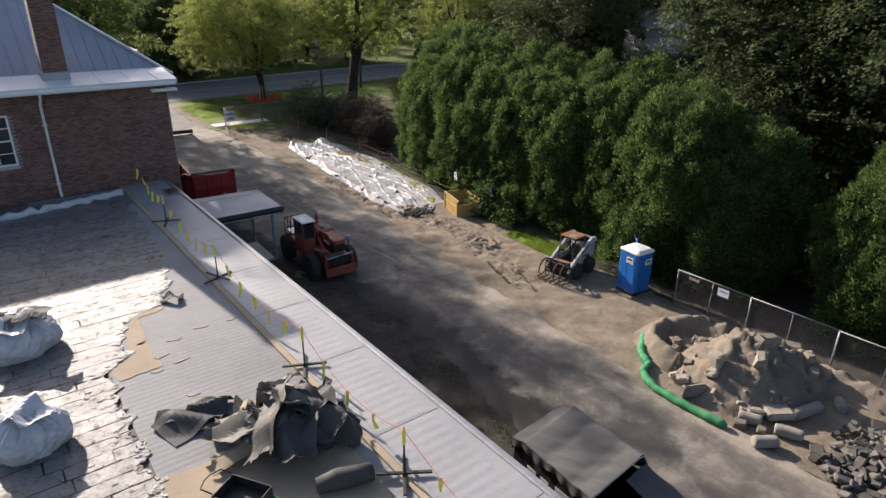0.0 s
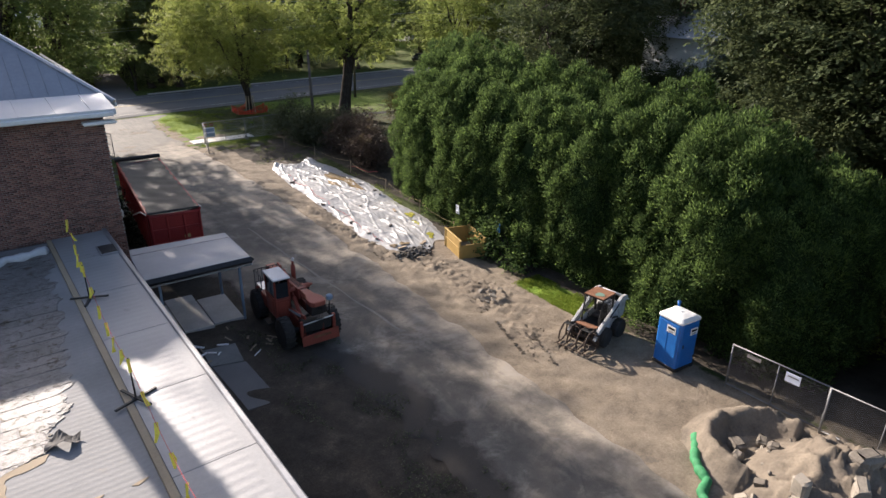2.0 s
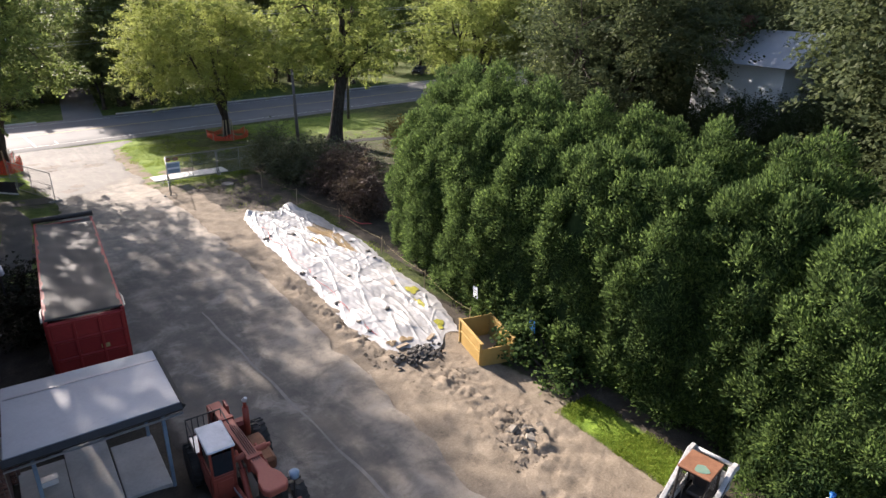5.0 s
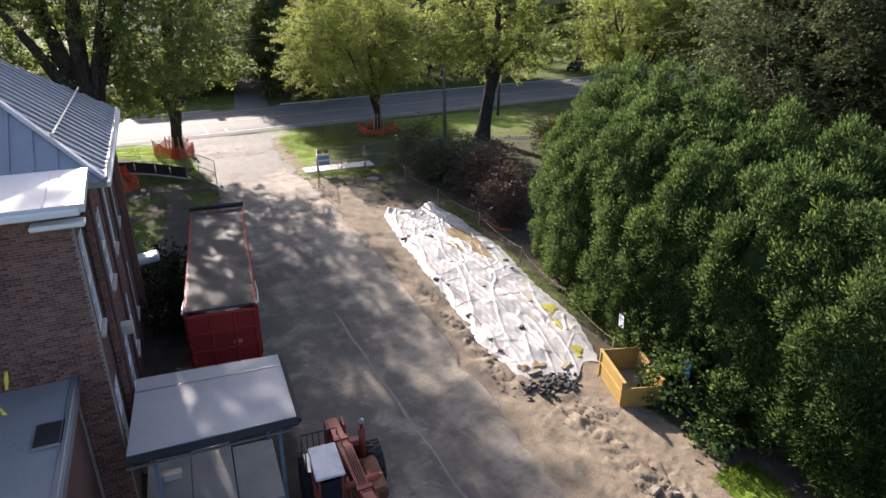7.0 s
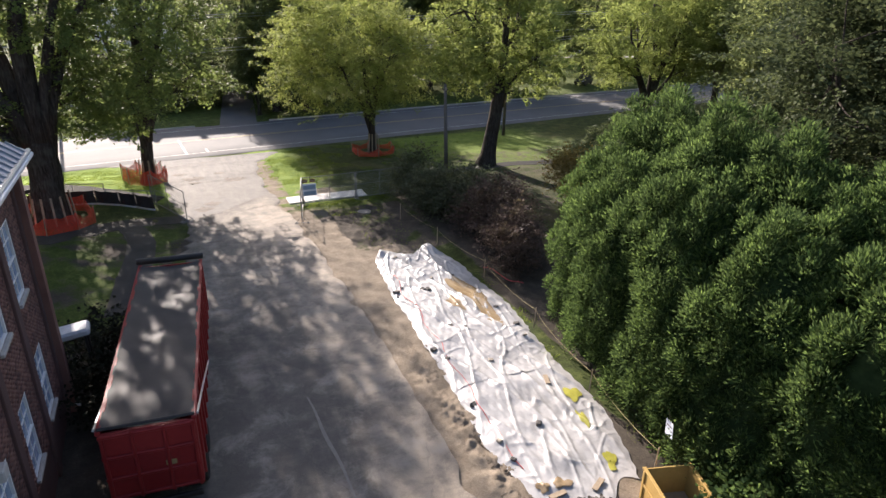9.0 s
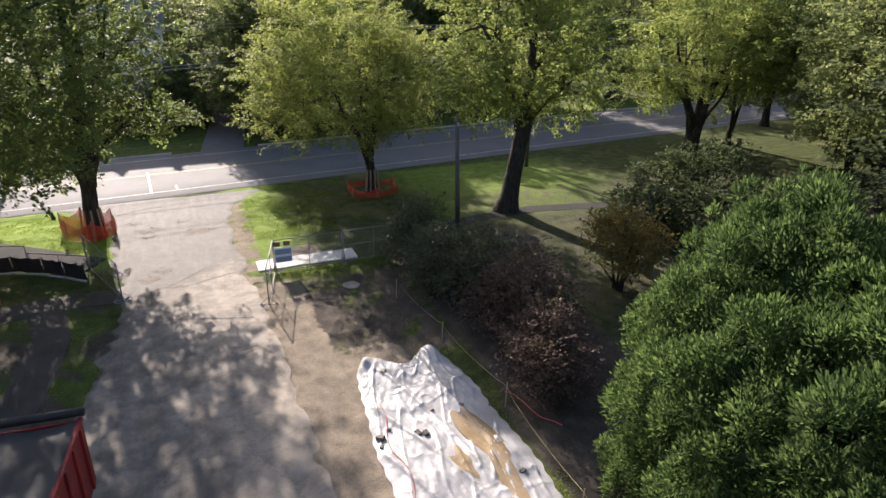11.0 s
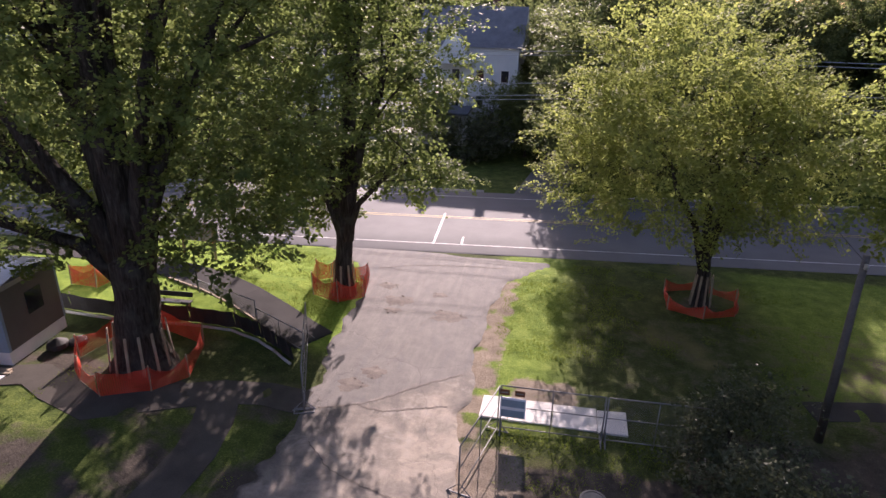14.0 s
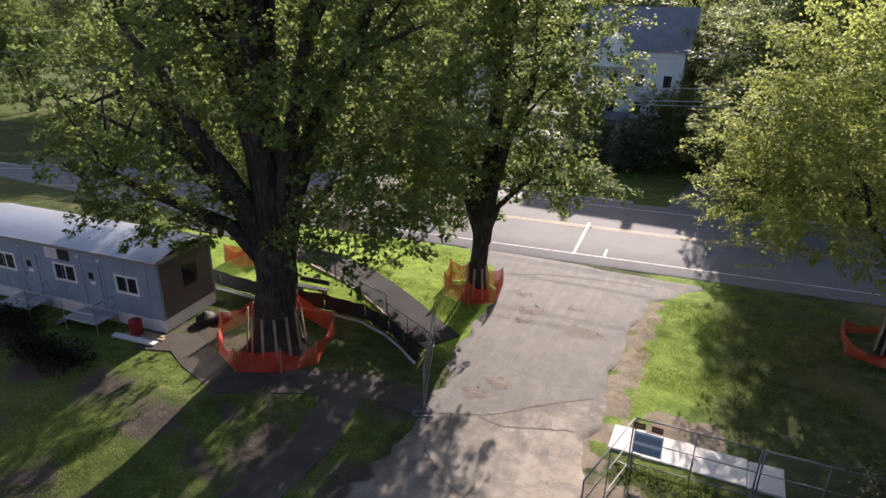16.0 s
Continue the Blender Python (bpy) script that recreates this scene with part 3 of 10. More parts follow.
def build_ground():
    far = [150, 200, 300, 500, 900, 1600, 2600]
    xs = np.array([-v for v in far[::-1]] + list(range(-120, -20, 6)) + list(np.arange(-20, 8, 0.5)) + list(np.arange(8, 19.6, 0.2)) + list(np.arange(19.6, 25.2, 0.09)) + list(np.arange(25.2, 30, 0.2)) + list(np.arange(30, 60, 0.5)) + list(range(60, 140, 6)) + far, float)
    ys = np.array([-v for v in far[::-1]] + list(range(-120, -15, 6)) + list(np.arange(-15, 2, 0.5)) + list(np.arange(2, 18, 0.2)) + list(np.arange(18, 40, 0.1)) + list(np.arange(40, 64, 0.2)) + list(np.arange(64, 100, 0.5)) + list(range(100, 150, 6)) + far, float)
    X, Y = np.meshgrid(xs, ys)
    Z = ground_z(X, Y)
    near = smoothstep(-20, -12, X) * (1 - smoothstep(50, 60, X)) * smoothstep(-15, -8, Y) * (1 - smoothstep(90, 100, Y))
    inside = (X > drive_edge(DRIVE_L, Y)) & (X < drive_edge(DRIVE_R, Y)) & (Y > -14) & (Y < 78.4)
    road = smoothstep(-0.4, 0.2, Y - road_near(X)) * (1 - smoothstep(13.6, 14.2, Y - road_near(X)))
    sand = smoothstep(16.5, 18.5, X) * (1 - smoothstep(24.3, 25.6, X)) * (1 - smoothstep(51, 54, Y)) * near
    sand = np.maximum(sand, smoothstep(16.5, 18.5, X) * (1 - smoothstep(21.4, 22.6, X)) * smoothstep(48, 52, Y) * (1 - smoothstep(59, 62, Y)))
    sand = np.maximum(sand, (0.75 + 0.35 * wave(X, Y, 47, 1.1)) * smoothstep(17.5, 19, X) * (1 - smoothstep(20.0, 21.2, X)) * smoothstep(60, 62, Y) * (1 - smoothstep(74, 77, Y)))
    sand = np.maximum(sand, 0.7 * smoothstep(20.5, 21.5, X) * (1 - smoothstep(23.5, 24.5, X)) * smoothstep(62.8, 63.6, Y) * (1 - smoothstep(65, 66, Y)))
    soil = (0.85 + 0.45 * wave(X, Y, 46, 2.5)) * smoothstep(20.2, 22.2, X) * (1 - smoothstep(26.8, 28.2, X)) * smoothstep(50.5, 52, Y) * (1 - smoothstep(59.5, 61, Y))
    soil = np.maximum(soil, smoothstep(7, 7.4, X) * (1 - smoothstep(13.5, 14.5, X)) * smoothstep(-15, -12, Y) * (1 - smoothstep(30.5, 33.5, Y)) * 1.1)
    # Bare dirt on the left lawn; it also darkens it like tree shade.
    soil = np.maximum(soil, (0.36 + 0.4 * wave(X, Y, 41, 4.0)) * (X < 13.3) * smoothstep(-20, -10, X) * smoothstep(40, 46, Y) * (1 - smoothstep(60, 64, Y)))
    soil = np.maximum(soil, (0.32 + 0.4 * wave(X, Y, 43, 2.2)) * smoothstep(4.5, 6, X) * (1 - smoothstep(12, 13, X)) * smoothstep(48, 52, Y) * (1 - smoothstep(61, 63, Y)))
    soil = np.maximum(soil, smoothstep(24.3, 25.6, X) * (1 - smoothstep(33, 35, X)) * (1 - smoothstep(46, 48, Y)) * near)
    soil = np.maximum(soil, 0.8 * smoothstep(27, 28, X) * (1 - smoothstep(33, 36, X)) * smoothstep(44, 46, Y) * (1 - smoothstep(62, 65, Y)))
    soil = np.maximum(soil, 1.0 * np.exp(-(((X - 35.3) / 2.6) ** 2 + ((Y - 62.0) / 2.4) ** 2)))
    # Soil tone on the far right lawn stands in for shade under trees.
    soil = np.maximum(soil, 0.5 * smoothstep(31, 36, X) * (1 - smoothstep(70, 74, Y)) * (1 - smoothstep(60, 90, X)) * (Y < 74))
    for cx, cy, r in ((30.3, 74.6, 1.4), (11.3, 71.2, 1.2), (6, 61.6, 1.6), (38, 66.9, 2.0)):
        soil = np.maximum(soil, 0.7 * np.exp(-(((X - cx) ** 2 + (Y - cy) ** 2) / r ** 2)))
    # Thin-grass soil tone that also paints the street tree's shade.
    soil = np.maximum(soil, 0.4 * smoothstep(23.5, 26, X) * (1 - smoothstep(38, 42, X)) * smoothstep(61, 63, Y) * (1 - smoothstep(72.5, 75, Y)))
    soil = np.maximum(soil, 0.95 * smoothstep(7.5, 8.5, X) * (1 - smoothstep(13.5, 14.5, X)) * smoothstep(30, 33, Y) * (1 - smoothstep(46, 49, Y)))
    # Mask of the grass coloured as sunlit; elsewhere the dark tones stay.
    lush_sunlit = smoothstep(64.5, 66.5, Y) * (Y < 79) * (X < 14) * smoothstep(-14, -6, X) + 0.5 * smoothstep(31, 35, X) * (1 - smoothstep(44, 52, X)) * smoothstep(64, 67, Y) * (Y < 80) + 0.75 * smoothstep(18.5, 20, X) * (1 - smoothstep(21.8, 24.5, X)) * smoothstep(61, 63, Y) * (Y < 80) + 0.15 * (Y > 90) + 0.8 * smoothstep(88, 94, X) * smoothstep(122, 128, Y) + 0.25 * (1 - 0.3 * smoothstep(4.5, 6, X)) * (X < 12.6) * smoothstep(-14, -8, X) * smoothstep(46, 50, Y) * (1 - smoothstep(59, 62, Y))
    lush_sunlit = np.clip(lush_sunlit + np.exp(-(((X - 25.0) / 0.9) ** 4)) * smoothstep(19.2, 20.2, Y) * (1 - smoothstep(24.4, 25.4, Y)), 0, 1)
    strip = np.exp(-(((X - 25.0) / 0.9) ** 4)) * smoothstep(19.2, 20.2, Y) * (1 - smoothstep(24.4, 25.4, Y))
    sand, soil = sand * (1 - strip), soil * (1 - strip)
    strip2 = np.exp(-(((X - 26.6 + (Y - 44) * 0.02) / 0.5) ** 4)) * smoothstep(33, 35, Y) * (1 - smoothstep(46, 50, Y))
    sand, soil = sand * (1 - strip2), soil * (1 - strip2)
    rough = np.maximum(sand, soil)
    mess = np.exp(-(((X - 22.6) / 1.8) ** 2 + ((Y - 24.8) / 3.2) ** 2)) + 0.8 * np.exp(-(((X - 20.9) / 1.0) ** 2 + ((Y - 36) / 6.5) ** 2)) + 0.8 * np.exp(-(((X - 22.3) / 1.6) ** 2 + ((Y - 29.6) / 1.5) ** 2)) + 0.5 * np.exp(-(((X - 24) / 1.8) ** 2 + ((Y - 55) / 4) ** 2))
    rut = np.abs(wave(X * 1.6, Y * 0.55, 4, 1.3)) + 0.5 * wave(X, Y, 44, 0.7)
    churn = np.exp(-(((X - 22.3) / 1.0) ** 2 + ((Y - 24.9) / 1.5) ** 2)) + 0.6 * np.exp(-(((X - 22.5) / 0.9) ** 2 + ((Y - 28.4) / 1.6) ** 2)) + 0.55 * np.exp(-(((X - 21.1) / 0.8) ** 2 + ((Y - 20.6) / 1.6) ** 2)) + 0.7 * np.exp(-(((X - 21.0) / 0.45) ** 2)) * smoothstep(31, 33, Y) * (1 - smoothstep(41, 44, Y)) + 0.5 * np.exp(-(((X - 24) / 1.8) ** 2 + ((Y - 55) / 4) ** 2))
    crest = np.clip(1 - 2.6 * np.abs(wave(X * 0.8 + 0.5 * Y, Y * 0.9 - 0.3 * X, 62, 0.8)), 0, 1) ** 1.3
    pit = np.clip(1 - 2.4 * np.abs(wave(X + 0.2 * Y, Y, 63, 1.1)), 0, 1) ** 1.2
    Z = Z + near * churn * (0.2 * crest - 0.16 * pit + 0.06 * np.abs(wave(X, Y, 64, 0.45)))
    Z = Z + near * rough * 0.03 * wave(X, Y, 3, 1.8) + near * mess * (0.045 * rut + 0.03 * wave(X, Y, 8, 0.6)) * (1 - inside)
    Z = Z + near * (1 - rough) * 0.03 * wave(X, Y, 5, 4.0)
    Z = np.where(inside, Z - 0.06, Z)
    Z = Z - 0.12 * road * (np.abs(X) < 140)
    Z = np.where((X < 7.25) & (X > -15) & (Y < 31) & (Y > -15), Z - 0.1, Z)
    n = len(xs)
    idx = np.arange(len(xs) * len(ys)).reshape(len(ys), n)
    faces = np.stack([idx[:-1, :-1], idx[:-1, 1:], idx[1:, 1:], idx[1:, :-1]], -1).reshape(-1, 4)
    # Churned hollows take the darker soil tone, which deepens the relief.
    soil = np.clip(soil + 0.18 * mess * (1 - inside) * (X > 20) + 0.5 * np.clip(churn, 0, 1) * pit * (1 - inside), 0, 1)
    me = array_mesh("ground", np.stack([X, Y, Z], -1).reshape(-1, 3), faces, M_GROUND)
    for key, val in (("sand", sand), ("soil", soil), ("lush_sunlit", lush_sunlit)):
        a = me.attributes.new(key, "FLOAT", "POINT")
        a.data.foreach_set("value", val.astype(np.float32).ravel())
    smooth_mesh(me)
    tagged(new("ground", me), "lawn, sandy dirt and dark soil of the site", "ground", kind="structure")


def build_driveway():
    ys = np.arange(-14, 78.45, 0.3)
    us = np.linspace(0, 1, 56)
    U, Y = np.meshgrid(us, ys)
    jag = 0.22 * wave(Y, Y * 0, 11, 2.2) + 0.22 * wave(Y, Y * 0, 14, 0.9) + 0.5 * wave(Y, Y * 0, 18, 7.0) * (Y < 29)
    L, R = drive_edge(DRIVE_L, Y) + jag, drive_edge(DRIVE_R, Y) + 0.25 * wave(Y, Y * 0, 12, 3.0)
    X = L + (R - L) * U
    Z = ground_z(X, Y) + 0.012 + 0.012 * wave(X, Y, 13, 3.5) - 0.05 * (smoothstep(0.03, 0.0, U) + smoothstep(0.97, 1.0, U))
    Z = np.where(Y > 77, Z - 0.03 * (Y - 77), Z)
    dust = 0.26 - 0.3 * smoothstep(58, 66, Y) - 0.3 * (1 - smoothstep(12.8, 15.2, X)) * smoothstep(54, 60, Y) + 0.55 * smoothstep(16.4, 19.4, X) * (1 - smoothstep(58, 66, Y)) + 0.25 * smoothstep(38, 56, Y) * (1 - smoothstep(62, 70, Y)) - 0.2 * (1 - smoothstep(14, 17, X)) * (1 - smoothstep(30, 40, Y))
    idx = np.arange(U.size).reshape(U.shape)
    faces = np.stack([idx[:-1, :-1], idx[:-1, 1:], idx[1:, 1:], idx[1:, :-1]], -1).reshape(-1, 4)
    me = array_mesh("driveway", np.stack([X, Y, Z], -1).reshape(-1, 3), faces, M_DRIVE)
    # Mud along the left edge, spread wide by the wing to paint shade.
    mud_shade = (1 - smoothstep(0.05, 0.44 - 0.14 * smoothstep(20, 27, Y), U)) * (1 - smoothstep(28, 33, Y)) + 0.55 * (1 - smoothstep(0.0, 0.07, U))
    seam = np.interp(X, [9, 13.05, 15.36, 17.2, 19.1, 24], [60.2, 61.25, 62.0, 63.6, 65.05, 66.5]) + 0.25 * wave(X, Y, 21, 1.4)
    entry = smoothstep(-0.15, 0.3, Y - seam)
    for key, val in (("dust", dust), ("mud_shade", mud_shade), ("entry", entry)):
        a = me.attributes.new(key, "FLOAT", "POINT")
        a.data.foreach_set("value", val.astype(np.float32).ravel())
    smooth_mesh(me)
    drive = tagged(new("driveway", me), "worn grey asphalt driveway dusted with tan sand", "driveway", kind="structure")
    # a long sealed joint, and broken patches near the street
    rng = random.Random(8)
    s = Geo()
    s.grid([-1, 1], [i / 60 for i in range(61)], lambda k, v: (16.25 + 0.75 * v + 0.03 * math.sin(v * 31) + k * (0.035 + 0.03 * math.sin(v * 9) ** 2), 39.8 - 15.5 * v, gz(16, 39.8 - 15.5 * v) + 0.036 + 0.012 * float(wave(16.4, 39.8 - 15.5 * v, 13, 3.5))))
    part("joint", s, M_JOINT, drive, "pale sandy joint in the asphalt")
    for cx, cy, r in ((14.4, 71.2, 0.75), (17.3, 70.1, 0.8), (14.4, 70.1, 0.4), (15.2, 64.3, 0.55), (14.5, 63.2, 0.6), (13.4, 72.9, 0.5), (16.4, 72.4, 0.4)):
        p = Geo()
        p.grid([2 * math.pi * i / 30 for i in range(31)], [0.02, 0.4, 0.75, 1.0], lambda a, k: (cx + r * k * (1 + 0.25 * math.sin(3 * a + cx * 7) + 0.15 * math.sin(7 * a + cy)) * math.cos(a), cy + 0.8 * r * k * (1 + 0.2 * math.sin(4 * a + cy * 5) + 0.12 * math.sin(9 * a)) * math.sin(a), 0.034 - 0.02 * k + 0.012 * float(wave(cx + r * k * math.cos(a), cy + r * k * math.sin(a), 13, 3.5))))
        for i in range(3):
            a, q = rng.uniform(0, 6.28), rng.uniform(0.05, 0.12)
            p.box((cx + r * math.cos(a) * rng.uniform(0.8, 1.1), cy + 0.8 * r * math.sin(a) * rng.uniform(0.8, 1.1), 0.03), (q, q * 0.7, 0.03), (rng.uniform(-15, 15), rng.uniform(-15, 15), rng.uniform(0, 180)), 0.012)
        part("broken_patch", p, M_BROKEN, drive, "broken brown patch in the asphalt")

    for line in (((12.95, 61.2), (14.2, 61.5), (15.4, 62.0), (16.6, 63.0), (17.8, 64.1), (19.0, 65.0)), ((15.3, 61.9), (16.4, 61.7), (17.6, 62.2), (18.8, 62.6)), ((12.2, 75.2), (14.2, 76.1), (16.6, 76.6), (19.4, 76.9)), ((15.4, 64.2), (15.9, 66.4), (16.2, 68.8), (16.9, 71.0)), ((14.2, 59.4), (15.5, 58.2), (17.0, 57.6), (19.2, 57.0))):
        p = Geo()
        pts = [Vector((*line[int(k)], 0)).lerp(Vector((*line[min(int(k) + 1, len(line) - 1)], 0)), k - int(k)) for k in [i * (len(line) - 1) / 48 for i in range(49)]]
        for q in pts:
            q.x += rng.uniform(-0.05, 0.05)
            q.y += rng.uniform(-0.05, 0.05)
        p.grid(list(range(49)), [-1, 1], lambda i, k: (pts[i].x, pts[i].y + k * (0.022 + 0.02 * abs(math.sin(i * 1.3))), gz(pts[i].x, pts[i].y) + 0.022 + 0.012 * float(wave(pts[i].x, pts[i].y, 13, 3.5))))
        part("crack", p, M_BROKEN, drive, "ragged dirt-filled crack in the asphalt")


def build_road():
    g = Geo()
    xs = [-300, -160, -100] + list(range(-80, 121, 4)) + [160, 300]
    g.grid(xs, [0, 0.15, 3.4, 6.9, 10.4, 13.75, 13.9], lambda x, v: (x, float(road_near(x)) + v, (-0.04 if v in (0, 13.9) else 0.015) + 0.02 * math.sin(v / 13.9 * math.pi)))
    road = tagged(part("road", g, M_ROAD, smooth=True), "grey asphalt street with worn white and yellow lines", "road", kind="structure")

    def stripe(v0, v1, x0, x1, mt, name):
        s = Geo()
        n = max(2, int((x1 - x0) / 4))
        s.grid([x0 + (x1 - x0) * i / n for i in range(n + 1)], [v0, v1], lambda x, v: (x, float(road_near(x)) + v, 0.028 + 0.02 * math.sin(v / 13.9 * math.pi)))
        part(name, s, mt, road)

    stripe(1.35, 1.46, -100, 140, M_PAINT, "edge_line")
    stripe(12.2, 12.31, -100, 140, M_PAINT, "edge_line")
    stripe(6.65, 6.77, -100, 140, M_PAINT_Y, "centre_line")
    stripe(6.97, 7.09, -100, 140, M_PAINT_Y, "centre_line")
    s = Geo()
    s.box((14.2, 83.0, 0.04), (0.16, 6.4, 0.012), (0, 0, 4))
    part("stop_line", s, M_PAINT, road)
    s = Geo()
    s.box((16.2, 80.9, 0.04), (0.14, 1.3, 0.012), (0, 0, 4))
    part("short_line", s, M_PAINT, road)
    # driveway and path across the street and the far kerb
    g = Geo()
    g.grid([18.5, 19.4, 21.5, 22.5], [92.5, 96, 101, 108, 118], lambda x, y: (x + 0.12 * (y - 92.5), y, 0.03))
    tagged(part("far_driveway", g, M_ROAD), "shaded asphalt driveway across the street", "driveway", kind="structure")
    g = Geo()
    for i in range(-12, 26):
        x = i * 4.0
        if 16 <= x <= 22:
            continue
        g.box((x + 2, float(road_near(x + 2)) + 14.0, 0.03), (3.98, 0.16, 0.22), (0, 0, 6.4), 0.03)
    tagged(part("kerb", g, M_CONC), "low grey concrete kerb along the far lawn", "kerb", kind="structure")


def path_strip(name, pts, width, material, label, lift=0.02):
    g = Geo()
    n = len(pts)
    vs = []
    for i, p in enumerate(pts):
        a, b = Vector(pts[max(i - 1, 0)]), Vector(pts[min(i + 1, n - 1)])
        d = (b - a).normalized()
        s = Vector((-d.y, d.x)) * width / 2
        for k in (-1, 1):
            x, y = p[0] + s.x * k, p[1] + s.y * k
            vs.append((x, y, gz(x, y) + lift))
    top = len(vs)
    vs += [(x, y, z - 0.12) for x, y, z in vs]
    fs = []
    for i in range(n - 1):
        a, b = 2 * i, 2 * i + 1
        fs += [(a, b, b + 2, a + 2), (a, a + 2, a + 2 + top, a + top), (b + 2, b, b + top, b + 2 + top)]
    fs += [(0, top, top + 1, 1), (2 * n - 2, 2 * n - 1, top + 2 * n - 1, top + 2 * n - 2)]
    g.add(vs, fs)
    return tagged(part(name, g, material), label, "path", kind="structure")


build_ground()
build_driveway()
build_road()
path_strip("footpath", [(-10, 72.0), (-2, 71.7), (2.1, 70.6), (4.6, 69.7), (6.8, 68.7), (8.8, 67.75), (10.5, 66.8), (11.7, 66.15)], 2.2, M_PATH, "dark asphalt footpath curving over the lawn", 0.06)
path_strip("footpath_edging", [(2.1, 69.4), (4.6, 68.5), (6.8, 67.5), (8.6, 66.6)], 0.1, M_WOOD, "pale timber edging of the footpath", 0.1)
path_strip("footpath_branch", [(13.2, 61.6), (11.5, 61.7), (9.8, 61.2), (8.0, 60.0), (6.0, 58.6), (4.0, 59.3), (2.4, 60.0), (0.5, 59.4)], 1.5, M_WALK, "worn grey asphalt walk towards the site office", 0.02)
path_strip("footpath_branch", [(9.9, 60.9), (10.4, 59.5), (10.7, 57.8), (10.6, 55.5), (10.2, 52.5), (9.8, 49)], 1.5, M_WALK, "worn grey asphalt walk beside the lawn", 0.024)
path_strip("pavement", [(33, 65.6), (36, 66.2), (40, 66.5), (46, 65.3), (52, 63.5)], 1.3, M_PATH, "dark sandy path through the shaded lawn", 0.015)

# ---- brick house with hipped metal roof ----
WX, WY, MX, MY, EAVE = 8.05, 30.4, 8.22, 32.3, 8.92
BW, BH, MORT = 0.215, 0.072, 0.012


def brick_skin(name, origin, u, length, z0, z1, holes, parent, single=None):
    """Running-bond bricks proud of a wall: origin is the wall's left foot, u its way along, as (x, y)."""
    out = Vector((u[1], -u[0], 0))
    along = Vector((u[0], u[1], 0))
    vs, fs = [], []
    row, z = 0, z0
    rng = random.Random(5)
    spots = []
    while z + BH - MORT <= z1:
        x = -BW / 2 if row % 2 else 0.0
        while x < length:
            a, b = max(x, 0), min(x + BW - MORT, length)
            if b - a > 0.04 and not any(h0 < b and h1 > a and k0 < z + BH and k1 > z for h0, h1, k0, k1 in holes):
                spots.append((a, b, z))
            x += BW
        z += BH
        row += 1
    piece = None
    for a, b, z in spots:
        d = rng.uniform(0.006, 0.016)
        if single and single[0] < a and z > single[1] and b - a > BW - MORT - 0.002 and single[2] > 0:
            single[2] -= 1
            if piece is None:
                piece = bpy.data.meshes.new("brick")
                g = Geo().box(((BW - MORT) / 2, 0, (BH - MORT) / 2), (BW - MORT, 0.03, BH - MORT), ch=0.004)
                piece.from_pydata(g.v, [], g.f)
                piece.materials.append(M_BRICK_P)
            o = new("brick", piece)
            o.parent = parent
            p = Vector(origin) + along * a + out * (d - 0.015)
            o.matrix_basis = pose(p.x, p.y, z, 0, 0, math.degrees(math.atan2(u[1], u[0])))
            continue
        base = [Vector(origin) + along * s + Vector((0, 0, h)) for s, h in ((a, z), (b, z), (b, z + BH - MORT), (a, z + BH - MORT))]
        k = len(vs)
        vs += [tuple(p - out * 0.002) for p in base] + [tuple(p + out * d) for p in base]
        fs += [(k + 4, k + 5, k + 6, k + 7), (k, k + 1, k + 5, k + 4), (k + 1, k + 2, k + 6, k + 5), (k + 2, k + 3, k + 7, k + 6), (k + 3, k, k + 4, k + 7)]
    me = array_mesh(name, np.array(vs), np.array(fs), M_BRICK)
    ob = new(name, me)
    ob.parent = parent
    tagged(ob, kind="stuff")
    return ob


def wall_with_holes(length, z0, z1, thick, holes, m):
    """A wall along +x from 0 to length, front face at y = 0, with openings right through it."""
    g = Geo()
    us = sorted({0, length, *[h for o in holes for h in o[:2]]})
    for a, b in zip(us, us[1:]):
        zs = [z0]
        for o in sorted(holes, key=lambda o: o[2]):
            if o[0] <= a and o[1] >= b:
                zs += [o[2], o[3]]
        zs.append(z1)
        for i in range(0, len(zs), 2):
            if zs[i + 1] > zs[i]:
                x0, x1 = a, b
                vs = [(x, y, z) for z in (zs[i], zs[i + 1]) for y in (0, thick) for x in (x0, x1)]
                g.add(vs, [(0, 2, 3, 1), (4, 5, 7, 6), (0, 1, 5, 4), (2, 6, 7, 3), (0, 4, 6, 2), (1, 3, 7, 5)], m)
    return g


